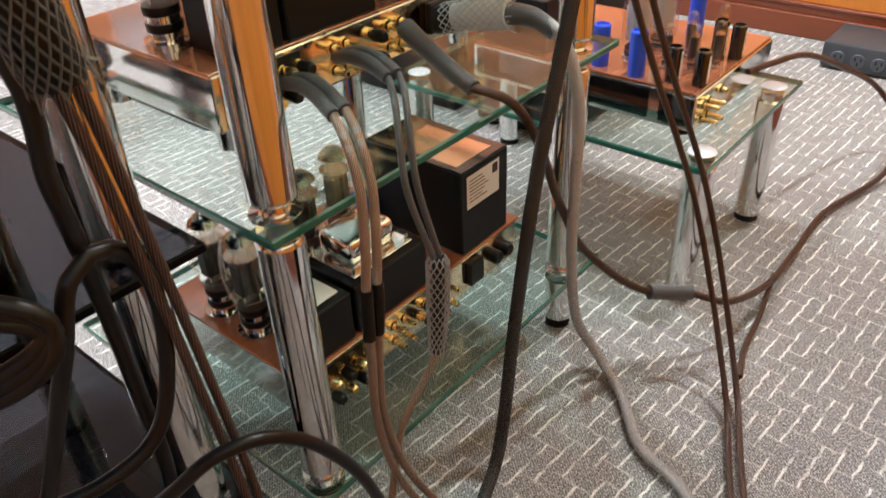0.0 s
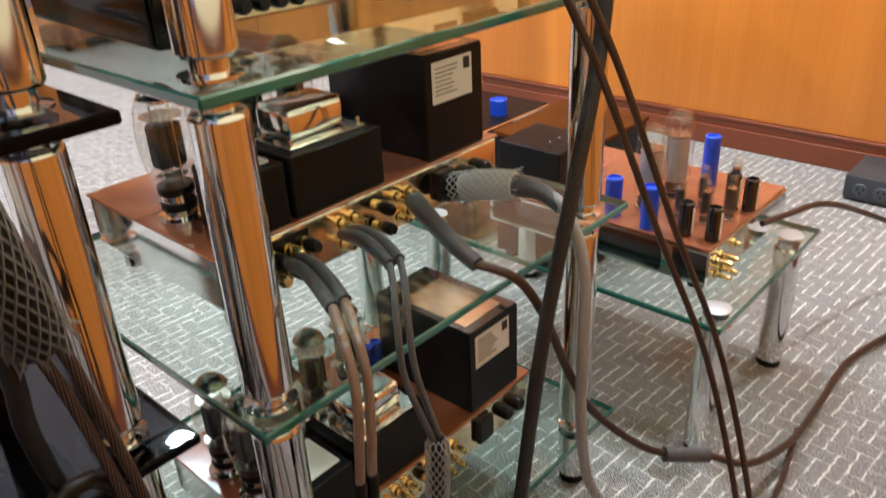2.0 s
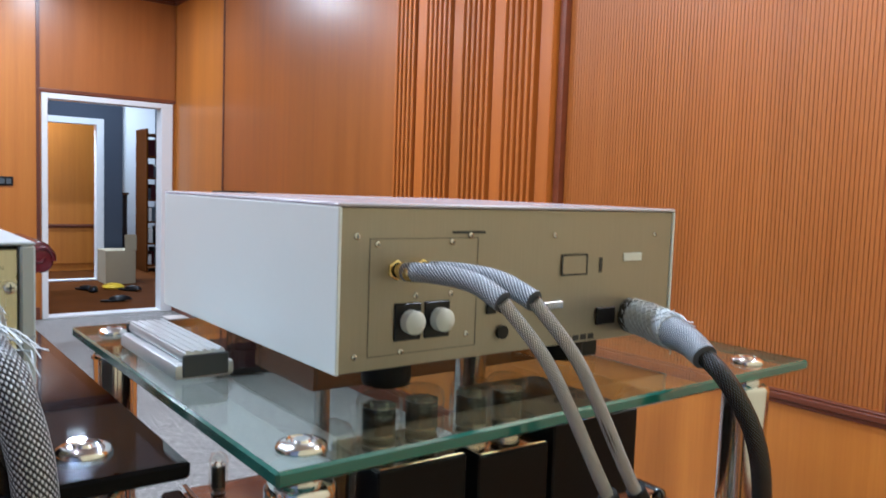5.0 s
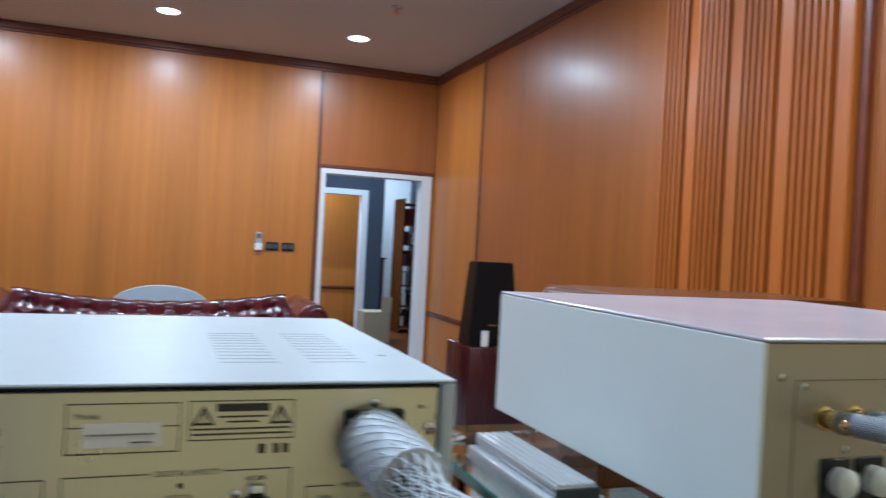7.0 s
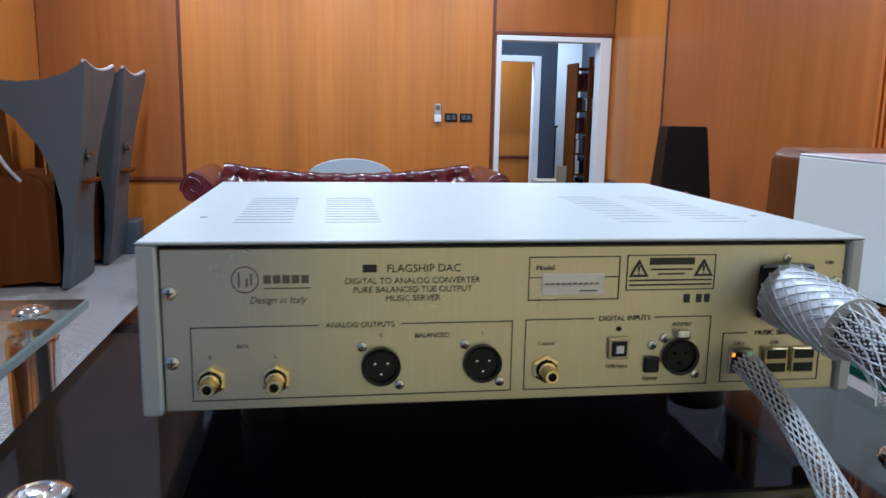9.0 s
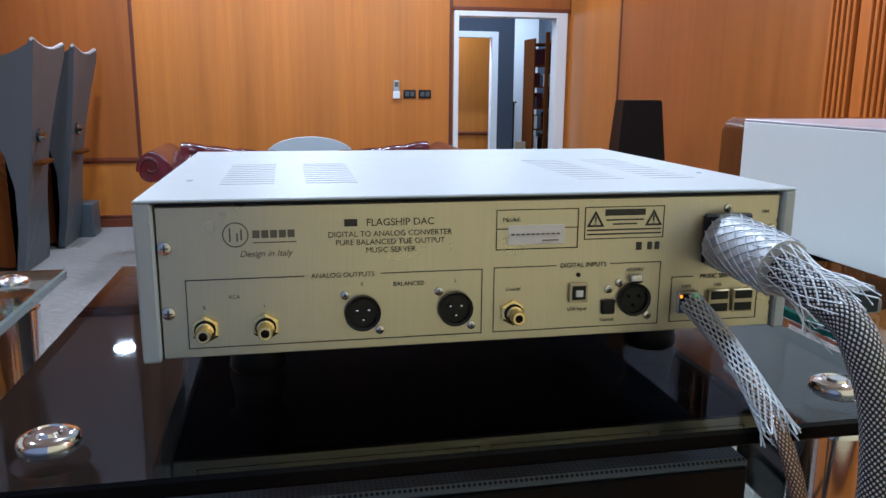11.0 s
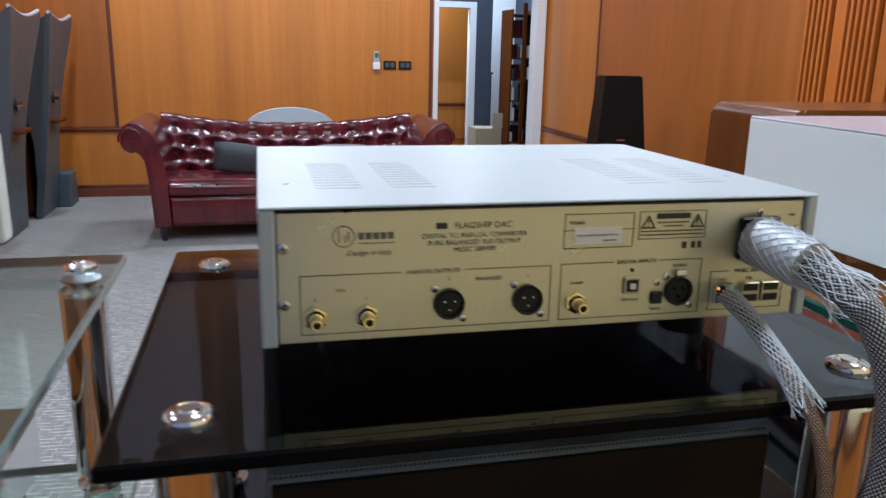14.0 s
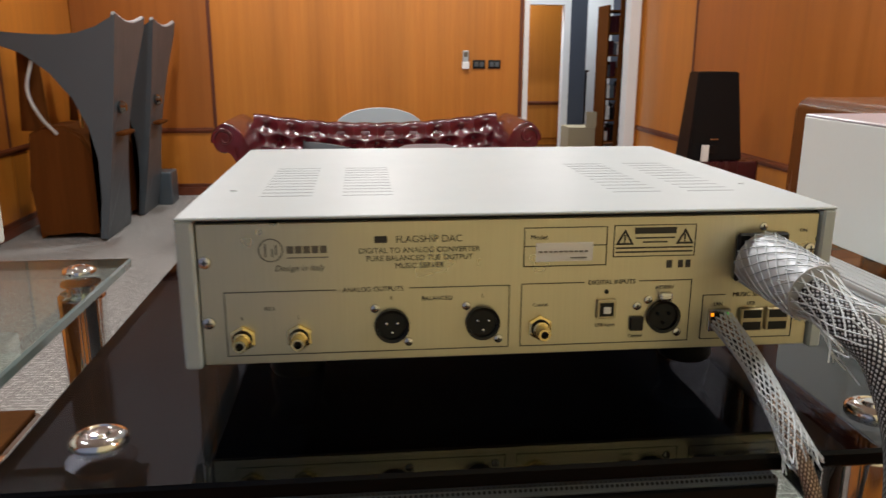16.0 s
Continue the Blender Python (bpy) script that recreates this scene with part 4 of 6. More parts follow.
for y, z in ((0.65, 1.193), (0.667, 1.193)):
    part("optical_socket", boxed(XS, XS + 0.003, y - 0.006, y + 0.006, z - 0.006, z + 0.006, 0.001, 1), BLACK_PLASTIC, sp_)
part("clock_socket", turned((XS, 0.665, 1.168), [(0, 0), (0.007, 0), (0.007, 0.004), (0, 0.004)], 16, "x"), BLACK_PLASTIC, sp_)
part("serial_port", boxed(XS, XS + 0.003, 0.703, 0.75, 1.186, 1.194, 0.001, 1), STEEL, sp_)
part("rating_plate", boxed(XS, XS + 0.0012, 0.747, 0.785, 1.221, 1.242, 0.0003, 1), PANEL_TAN, sp_)
part("print_frame", line_box(bmesh.new(), XS + 0.0012, 0.746, 0.786, 1.22, 1.243, 0.002), INK, sp_)
part("paper_label", boxed(XS, XS + 0.001, 0.846, 0.878, 1.233, 1.242, 0.0003, 1), CASE_CREAM, sp_)
part("power_switch", boxed(XS, XS + 0.004, 0.803, 0.833, 1.164, 1.183, 0.001, 1), BLACK_PLASTIC, sp_)
part("mains_inlet", boxed(XS, XS + 0.003, 0.846, 0.876, 1.157, 1.185, 0.001, 1), BLACK_PLASTIC, sp_)
for r4 in [(0.745 + 0.012 * i, 0.754 + 0.012 * i, 1.149, 1.155) for i in range(5)] + [(0.806, 0.811, 1.222, 1.238), (0.6, 0.64, 1.2655, 1.268)]:
    part("printed_bar", bars(bmesh.new(), XS, [r4]), INK, sp_)
for y0_, y1_ in ((0.51, 0.632),):
    part("print_frame", line_box(bmesh.new(), XS, y0_, y1_, 1.158, 1.262, 0.0008), GREY_PRINT, sp_)
part("stand_off", boxed(-0.80, -0.70, 0.795, 0.838, 1.122, 1.146, 0.002, 1), BLACK_PLASTIC, srv)

ps = thing("power_filter", (-0.9, 0.415, 1.12), "small silver extruded aluminium box with dark end plates", "power filter")
pf = bmesh.new()
box(pf, -1.0, -0.818, 0.392, 0.450, 1.1205, 1.136, 0.004, 2)
box(pf, -0.999, -0.819, 0.4, 0.442, 1.1362, 1.1475, 0.004, 2)
part("case", pf, ALU_SILVER, ps, smooth=True)
for i in range(5):
    part("rib", boxed(-0.999, -0.819, 0.4025 + 0.008 * i, 0.4065 + 0.008 * i, 1.147, 1.1482), ALU_SILVER, ps)
for xx in (-0.8175, -1.0005):
    part("end_plate", boxed(xx - 0.0015, xx + 0.0015, 0.399, 0.443, 1.1235, 1.1445, 0.001, 1), STRIP_GREY, ps)

wa = thing("white_amplifier", (-0.85, -0.65, 1.12), "cream-white amplifier with a thick front plate on clear glass", "amplifier")
part("cover", boxed(-1.0, -0.64, -0.95, -0.484, 1.175, 1.277, 0.002, 1), CASE_CREAM, wa)
part("front_plate", boxed(-1.03, -1.0, -0.97, -0.451, 1.17, 1.283, 0.004, 2), CASE_CREAM, wa)
for fx in (-0.70, -0.95):
    for fy in (-0.90, -0.53):
        part("foot", turned((fx, fy, 1.12), [(0.026, 0), (0.026, 0.03), (0.022, 0.055)], 20), RUBBER, wa, smooth=True)


# ---- valve amplifiers ----
def valve(parent, x, y, z, h=0.15, r=0.026, shape="pear", smoke=False, base=0.028, plates=None):
    """A valve: socket ring, metal-and-black base, plates between mica discs and a glass bulb."""
    q = r * (0.64 if shape == "pear" else 0.7)
    b = part("valve_base", turned((x, y, z), [(r * 0.85, 0), (r * 0.85, 0.005), (q * 0.94, 0.006), (q * 0.94, base * 0.9), (q, base * 0.92), (q, base), (0.0, base)], 20), CHROME if shape == "pear" else STEEL, parent, smooth=True)
    for k in (0.35, 0.78):
        part("base_band", turned((x, y, z + base * k), [(q, 0), (q * 1.03, base * 0.03), (q * 1.03, base * 0.2), (q, base * 0.23)], 20), BLACK_PLASTIC, b, smooth=True)
    g, zb = h - base, z + base
    bm = bmesh.new()
    if shape == "pear":
        box(bm, x - r * 0.34, x + r * 0.34, y - r * 0.55, y + r * 0.55, zb + g * 0.18, zb + g * 0.62, r * 0.1, 1)
        box(bm, x - r * 0.55, x + r * 0.55, y - r * 0.05, y + r * 0.05, zb + g * 0.2, zb + g * 0.6)
    else:
        lathe(bm, (x, y, zb), [(0.0, g * 0.1), (r * 0.72, g * 0.1), (r * 0.72, g * 0.66), (0.0, g * 0.66)], 16)
    part("plates", bm, plates or ANODE, b)
    bm = bmesh.new()
    for k in (0.13, 0.68):
        lathe(bm, (x, y, zb), [(0.0, g * k), (r * 0.74, g * k), (r * 0.74, g * k + 0.0012), (0.0, g * k + 0.0012)], 14)
    for a in (0, 90, 180, 270):
        px, py = x + r * 0.45 * math.cos(radians(a + 20)), y + r * 0.45 * math.sin(radians(a + 20))
        lathe(bm, (px, py, zb), [(0.0012, 0.0), (0.0012, g * 0.76)], 6)
    part("mica_discs", bm, GETTER, b)
    if shape == "pear":
        part("getter", turned((x, y, zb), [(r * 0.30, g * 0.80), (r * 0.42, g * 0.81), (r * 0.42, g * 0.84), (r * 0.30, g * 0.85)], 16), GETTER, b, smooth=True)
        part("silvered_crown", turned((x, y, zb), [(r * 0.70, g * 0.86), (r * 0.59, g * 0.91), (r * 0.30, g * 0.97), (0.0, g * 0.985)], 24), GETTER_DARK, b, smooth=True)
        prof = [(r * 0.62, 0.0), (r * 0.76, g * 0.08), (r * 0.91, g * 0.24), (r, g * 0.45), (r * 0.97, g * 0.62), (r * 0.85, g * 0.79), (r * 0.62, g * 0.91), (r * 0.32, g * 0.98), (0.0, g)]
    else:
        prof = [(r * 0.9, 0.0), (r, g * 0.06), (r, g * 0.78), (r * 0.93, g * 0.87), (r * 0.7, g * 0.95), (r * 0.3, g * 0.995), (0.0, g)]
    part("bulb", turned((x, y, zb), prof, 28), GLASS_BULB_SMOKE if smoke else GLASS_BULB, b, smooth=True)


def can(parent, x, y, z, h, r, mat, name="capacitor"):
    c = part(name, turned((x, y, z), [(r, 0), (r, h - 0.002), (r - 0.002, h), (r * 0.75, h), (r * 0.72, h - 0.004), (0.0, h - 0.004)], 20), mat, parent, smooth=True)
    if mat is BLACK_GLOSS:
        part("printed_stripe", boxed(x + r - 0.0006, x + r + 0.0006, y - 0.003, y + 0.003, z + h * 0.1, z + h * 0.85), PAPER, c)


def terminal(parent, x, y, z, mat=None, n=0.03):
    """A binding post on a plate that faces +x."""
    t = part("binding_post", turned((x, y, z), [(0.0, 0), (0.0075, 0), (0.0075, 0.005), (0.005, 0.006), (0.005, 0.010)], 14, "x"), GOLD, parent, smooth=True)
    part("knob", turned((x + 0.010, y, z), [(0.0, 0), (0.0078, 0), (0.0085, 0.003), (0.0085, n - 0.014), (0.006, n - 0.010), (0.0, n - 0.010)], 12, "x"), mat or BLACK_PLASTIC, t, smooth=True)


VALVES = ((0.175, 0.036, 0.168), (0.165, 0.108, 0.168), (0.12, 0.19, 0.168), (0.11, 0.268, 0.172))


def boxy_amp(at, label, valves):
    """A polished chassis with three black transformer boxes and a row of valves; at is its near left foot."""
    ax, ay, az = at
    am = thing("valve_amplifier", at, label, "valve amplifier", "boxed valve amplifiers")
    L, D, z0, z1 = 0.492, 0.30, az + 0.033, az + 0.105
    x0, x1, y0, y1 = ax - D, ax, ay, ay + L
    part("chassis", boxed(x0, x1, y0, y1, z0, z1 - 0.004, 0.003, 2), CHROME, am, "mirror-polished steel chassis")
    part("top_plate", boxed(x0 - 0.002, x1 + 0.002, y0 - 0.003, y1 + 0.003, z1 - 0.0035, z1, 0.0012, 1), COPPER_WOOD, am, "polished reddish top plate")
    for fx in (x0 + 0.03, x1 - 0.03):
        for fy in (y0 + 0.03, y1 - 0.03):
            part("foot", turned((fx, fy, az), [(0.016, 0), (0.016, 0.02), (0.02, 0.033)], 16), CHROME, am, smooth=True)
    # transformer boxes along the back
    for a, b, d, h, cage in ((0.038, 0.108, 0.082, 0.077, "plate"), (0.116, 0.262, 0.11, 0.078, "cage"), (0.347, 0.466, 0.2, 0.145, "label")):
        bx = part("transformer_box", boxed(x1 - 0.002 - d, x1 - 0.002, y0 + a, y0 + b, z1, z1 + h, 0.002, 1), BLACK_PAINT, am)
        zt = z1 + h
        if cage == "plate":
            part("top_plate", boxed(x1 - d, x1 - 0.015, y0 + a + 0.01, y0 + b - 0.01, zt, zt + 0.003, 0.001, 1), ALU_WHITE, bx)
        if cage == "cage":
            cg = boxed(x1 - d + 0.012, x1 - 0.03, y0 + a + 0.025, y0 + b - 0.03, zt + 0.004, zt + 0.045, 0.010, 3)
            part("lamination_cover", cg, CHROME, bx, smooth=True)
            part("flange", boxed(x1 - d, x1 - 0.014, y0 + a + 0.012, y0 + b - 0.016, zt, zt + 0.005, 0.001, 1), CHROME, bx)
            for sx in (x1 - d + 0.006, x1 - 0.02):
                for sy in (y0 + a + 0.018, y0 + b - 0.022):
                    part("stud", turned((sx, sy, zt), [(0.003, 0), (0.003, 0.014), (0.0, 0.015)], 8), STEEL, bx)
        if cage == "label":
            lb = part("paper_label", boxed(x1 - 0.002, x1 - 0.0013, y0 + 0.36, y0 + 0.442, zt - 0.067, zt - 0.01, 0.0002, 1), PAPER, bx, "white paper test label")
            rows = [(y0 + 0.366, y0 + 0.366 + random.uniform(0.025, 0.05), zt - 0.02 - 0.006 * i, zt - 0.0185 - 0.006 * i) for i in range(7)]
            part("printed_bar", bars(bmesh.new(), x1 - 0.0013, rows), GREY_PRINT, lb)
            part("printed_square", bars(bmesh.new(), x1 - 0.0013, [(y0 + 0.424, y0 + 0.437, zt - 0.030, zt - 0.014)]), INK, lb)
            part("top_plate", boxed(x1 - d, x1 - 0.004, y0 + a + 0.002, y0 + b - 0.002, zt, zt + 0.002, 0.0005, 1), BLACK_GLOSS, bx)
            # added patch that imitates the orange reflection on the black gloss top
            part("reflection_patch", boxed(x1 - d + 0.05, x1 - 0.02, y0 + a + 0.012, y0 + b - 0.02, zt + 0.002, zt + 0.003, 0.0004, 1), COPPER_MIRROR, bx, "copper-coloured patch in place of the orange wall's reflection")
    for vx, vy, h in valves:
        valve(am, x0 + vx, y0 + vy, z1, h, 0.033, base=0.045)
    for vy in (0.315, 0.335):
        can(am, x0 + 0.1, y0 + vy, z1, 0.06, 0.011, BLUE_CAN)
    # back panel with terminals
    bk = part("back_panel", boxed(x1, x1 + 0.0015, y0 + 0.01, y1 - 0.01, z0 + 0.004, z1 - 0.006, 0.0004, 1), COPPER_MIRROR, am, "polished copper-coloured back plate")
    part("terminal_plate", boxed(x1 + 0.0015, x1 + 0.003, y0 + 0.03, y0 + 0.125, z0 + 0.008, z1 - 0.01, 0.0004, 1), BLACK_PLASTIC, bk)
    for i in range(4):
        for j in range(2):
            terminal(bk, x1 + 0.003, y0 + 0.043 + 0.024 * i, z0 + 0.021 + 0.026 * j, GOLD if (i + j) % 2 else BLACK_PLASTIC)
    for i in range(2):
        for j in range(2):
            rca(bk, x1 + 0.0015, y0 + 0.175 + 0.022 * i, z0 + 0.02 + 0.028 * j, 0.024)
            rca(bk, x1 + 0.0015, y0 + 0.275 + 0.022 * i, z0 + 0.02 + 0.028 * j, 0.024)
    for i in range(2):
        terminal(bk, x1 + 0.0015, y0 + 0.24, z0 + 0.02 + 0.028 * i)
    part("mains_inlet", boxed(x1 + 0.0015, x1 + 0.012, y0 + 0.35, y0 + 0.385, z0 + 0.014, z1 - 0.014, 0.002, 1), BLACK_PLASTIC, bk)
    for i in range(2):
        part("fuse_holder", turned((x1 + 0.0015, y0 + 0.42 + 0.03 * i, z0 + 0.035), [(0, 0), (0.012, 0), (0.012, 0.012), (0.009, 0.016), (0, 0.016)], 16, "x"), BLACK_PLASTIC, bk, smooth=True)
    return am


boxy_amp((-0.732, 0.452, 0.512), "valve amplifier with black transformer boxes, on the middle glass shelf", VALVES)
boxy_amp((-0.660, 0.440, 0.115), "valve amplifier with black transformer boxes, on the lowest glass shelf", VALVES + ((0.10, 0.036, 0.168),))

# the amplifier with the black lacquered cheek on the upper shelf
a2 = thing("valve_amplifier", (-0.71, 0.7, 0.842), "valve amplifier with copper back plate and black lacquered cheek", "valve amplifier")
x0, x1, y0, y1, z0, z1 = -1.0, -0.71, 0.452, 0.955, 0.858, 0.937
part("chassis", boxed(x0, x1, y0, y1, z0, z1 - 0.004, 0.002, 1), COPPER_WOOD, a2)
part("top_plate", boxed(x0, x1 + 0.002, y0 + 0.003, y1, z1 - 0.0035, z1, 0.001, 1), COPPER_WOOD, a2, "polished reddish wood top")
ck = part("side_cheek", boxed(x0 - 0.01, x1 + 0.01, y0 - 0.024, y0, z0 - 0.012, z1 - 0.002, 0.005, 2), BLACK_CHEEK, a2, "black lacquered side cheek")
part("edge_trim", boxed(x0 - 0.005, x1 + 0.005, y0 + 0.0005, y0 + 0.006, z1 + 0.0005, z1 + 0.004, 0.001, 1), CHROME, a2)
part("side_cheek", boxed(x0 - 0.01, x1 + 0.01, y1, y1 + 0.018, z0 - 0.008, z1 + 0.002, 0.008, 3), BLACK_GLOSS, a2, smooth=True)
for fx in (x0 + 0.03, x1 - 0.03):
    for fy in (y0 + 0.03, y1 - 0.03):
        part("foot", turned((fx, fy, 0.842), [(0.016, 0), (0.016, 0.012), (0.018, 0.016)], 16), RUBBER, a2, smooth=True)
for a, b, d, h in ((0.56, 0.668, 0.105, 0.092), (0.684, 0.784, 0.075, 0.086), (0.792, 0.932, 0.19, 0.106)):
    part("transformer_box", boxed(x1 - 0.012 - d, x1 - 0.012, a, b, z1, z1 + h, 0.002, 1), BLACK_PAINT, a2)
for a, b, d, h in ((0.563, 0.665, 0.105, 0.092), (0.687, 0.781, 0.075, 0.086)):
    part("box_lid", boxed(x1 - 0.009 - d, x1 - 0.015, a, b, z1 + h, z1 + h + 0.0015, 0.0005, 1), COPPER_MIRROR, a2, "polished copper-coloured lid")
for vy, vz, vh in ((0.535, 0.0, 0.135), (0.588, 0.0935, 0.066), (0.641, 0.0935, 0.066), (0.708, 0.0875, 0.072), (0.76, 0.0875, 0.072)):
    valve(a2, x1 - 0.062, vy, z1 + vz, vh, 0.0245, "straight", base=0.012)
valve(a2, -0.94, 0.475, z1, 0.06, 0.011, "straight", base=0.012)
bk = part("back_panel", boxed(x1, x1 + 0.0015, y0 + 0.055, y1 - 0.004, z0 + 0.002, z1 - 0.006, 0.0004, 1), COPPER_MIRROR, a2, "mirror-polished copper-coloured back plate")
part("terminal_plate", boxed(x1 + 0.0015, x1 + 0.003, y0 + 0.052, y0 + 0.142, z0 + 0.006, z1 - 0.010, 0.0004, 1), COPPER_MIRROR, bk)
for i in range(4):
    for j in range(2):
        terminal(bk, x1 + 0.003, y0 + 0.062 + 0.021 * i, z0 + 0.018 + 0.02 * j)
for yy in (0.580, 0.712):
    for i in range(2):
        for j in range(2):
            rca(bk, x1 + 0.0015, yy + 0.02 * i, z0 + 0.044 + 0.013 * j, 0.022)
pl = part("rating_plate", boxed(x1 + 0.0015, x1 + 0.0025, 0.79, 0.83, z0 + 0.018, z1 - 0.016, 0.0003, 1), WOOD_SEAM, bk)
part("printed_bar", bars(bmesh.new(), x1 + 0.0025, [(0.794, 0.826, z0 + 0.024 + 0.006 * i, z0 + 0.0255 + 0.006 * i) for i in range(5)]), GOLD, pl)
part("mains_inlet", boxed(x1 + 0.0015, x1 + 0.012, 0.85, 0.9, z0 + 0.012, z0 + 0.042, 0.002, 1), BLACK_PLASTIC, bk)
part("toggle_switch", turned((x1 + 0.0015, 0.86, z1 - 0.022), [(0, 0), (0.008, 0), (0.008, 0.004), (0.003, 0.006), (0.004, 0.02), (0, 0.021)], 12, "x"), CHROME, bk, smooth=True)
part("fuse_holder", turned((x1 + 0.0015, 0.915, z0 + 0.03), [(0, 0), (0.01, 0), (0.01, 0.012), (0, 0.013)], 14, "x"), BLACK_PLASTIC, bk, smooth=True)
part("warning_sticker", boxed(x1 + 0.0015, x1 + 0.002, 0.905, 0.925, z1 - 0.032, z1 - 0.012), PAPER, bk)
a2.rotation_euler = (0, 0, radians(-3.0))

# ---- the low glass table with its preamplifier ----
TL = [(-0.452, 1.178), (-0.454, 1.517), (-1.085, 1.178), (-1.085, 1.517)]
tb = thing("low_glass_table", (-0.77, 1.35, 0), "low clear glass table on four chrome legs", "glass table")
bm = boxed(-1.13, -0.418, 1.118, 1.577, 0.290, 0.302, 0.0022, 1)
tt = part("tabletop", bm, GLASS_CLEAR, tb, more=(EDGE_GREEN,))
for f in tt.data.polygons:
    if abs(f.normal.z) < 0.9:
        f.material_index = 1
for px, py in TL:
    lg = part("leg", turned((px, py, 0.012), [(0.019, 0), (0.027, 0.004), (0.027, 0.0055), (0.027, 0.2605), (0.027, 0.262), (0.022, 0.266), (0.022, 0.278)], 28), CHROME, tb, smooth=True)
    part("foot", turned((px, py, 0), [(0.024, 0), (0.024, 0.012)], 20), RUBBER, lg)
    part("cap_nut", turned((px, py, 0.302), [(0.024, 0), (0.024, 0.0015), (0.018, 0.004), (0.0, 0.005)], 24), PLUG_SILVER, lg, smooth=True)

pa = thing("preamplifier", (-0.72, 1.36, 0.302), "open valve preamplifier with blue capacitors on polished reddish deck", "valve preamplifier")
x0, x1, y0, y1, z0, z1 = -0.955, -0.484, 1.2, 1.548, 0.318, 0.386
part("chassis", boxed(x0, x1, y0, y1, z0, z1 - 0.003, 0.002, 1), CHROME, pa)
part("deck", boxed(x0 + 0.004, x1 - 0.004, y0 + 0.004, y1 - 0.004, z1 - 0.0028, z1 + 0.001, 0.0008, 1), COPPER_WOOD, pa, "polished reddish deck")
for a, b in ((x0 + 0.26, x0 + 0.385), (x0 + 0.405, x1 - 0.004), (x0 + 0.01, x0 + 0.245)):
    part("side_window", boxed(a, b, y0 - 0.0012, y0, z0 + 0.008, z1 - 0.008, 0.0004, 1), BLACK_GLOSS, pa)
for fx in (x0 + 0.03, x1 - 0.03):
    for fy in (y0 + 0.03, y1 - 0.03):
        part("foot", turned((fx, fy, 0.302), [(0.015, 0), (0.015, 0.016)], 14), RUBBER, pa)
for i, (yy, zz) in enumerate(((1.225, 0.336), (1.225, 0.362), (1.25, 0.336), (1.25, 0.362), (1.30, 0.365))):
    rca(pa, x1, yy, zz, 0.03 if i < 4 else 0.012)
for x, y, h, r in ((-0.612, 1.226, 0.08, 0.0155), (-0.69, 1.236, 0.075, 0.0155), (-0.615, 1.475, 0.1, 0.0155)):
    can(pa, x, y, z1 + 0.001, h, r, BLUE_CAN)
for x, y, h in ((-0.549, 1.238, 0.062), (-0.502, 1.245, 0.062), (-0.53, 1.385, 0.07), (-0.502, 1.40, 0.062)):
    can(pa, x, y, z1 + 0.001, h, 0.013, BLACK_GLOSS)
for x, y, h in ((-0.655, 1.305, 0.162), (-0.642, 1.38, 0.172)):
    valve(pa, x, y, z1 + 0.001, h, 0.029, "straight", False, 0.02, ALU_SILVER)
for x, y in ((-0.585, 1.285), (-0.542, 1.298), (-0.512, 1.335), (-0.575, 1.36), (-0.545, 1.43)):
    valve(pa, x, y, z1 + 0.001, 0.085, 0.0105, "straight", base=0.012)
tr = part("transformer_box", boxed(-0.945, -0.80, 1.22, 1.35, z1 + 0.001, z1 + 0.10, 0.002, 1), BLACK_PAINT, pa)
for i in range(3):
    part("stud", turned((-0.835, 1.24 + 0.03 * i, z1 + 0.101), [(0.003, 0), (0.003, 0.012), (0, 0.013)], 8), STEEL, tr)
for x, y in ((-0.9, 1.40), (-0.85, 1.42)):
    can(pa, x, y, z1 + 0.001, 0.05, 0.02, BLUE_CAN)

pw = thing("power_supply", (-1.13, 1.78, 0), "power supply with wooden lid and black steel sides on the carpet", "power supply")
part("case", boxed(-1.22, -0.962, 1.556, 1.872, 0.02, 0.347, 0.003, 1), BLACK_PAINT, pw)
lid = part("lid", boxed(-1.225, -0.957, 1.551, 1.877, 0.347, 0.36, 0.003, 2), WALNUT, pw, "dark brown wood lid with rows of vent holes")
for i in range(7):
    for j in range(12):
        part("vent_hole", turned((-1.19 + 0.018 * j, 1.60 + 0.036 * i, 0.36), [(0, 0.0003), (0.0035, 0.0003), (0.0035, 0.0)], 8), BLACK_PLASTIC, lid)
for fx in (-1.19, -0.99):
    for fy in (1.59, 1.84):
        part("foot", turned((fx, fy, 0), [(0.02, 0), (0.02, 0.02)], 14), RUBBER, pw)
pw2 = thing("preamplifier", (-1.55, 1.75, 0), "second open valve chassis with blue capacitors beside the power supply", "valve preamplifier")
part("stand", boxed(-1.75, -1.32, 1.58, 1.92, 0.0, 0.25, 0.004, 1), BLACK_PAINT, pw2)
part("chassis", boxed(-1.76, -1.31, 1.57, 1.93, 0.25, 0.32, 0.003, 1), CHROME, pw2)
part("deck", boxed(-1.755, -1.315, 1.575, 1.925, 0.3202, 0.3225, 0.0005, 1), BLACK_PAINT, pw2)
for x, y in ((-1.36, 1.62), (-1.40, 1.68), (-1.37, 1.76)):
    can(pw2, x, y, 0.3225, 0.045, 0.025, BLUE_CAN)
part("wooden_block", boxed(-1.66, -1.5, 1.68, 1.86, 0.3225, 0.41, 0.02, 3), COPPER_WOOD, pw2, smooth=True)

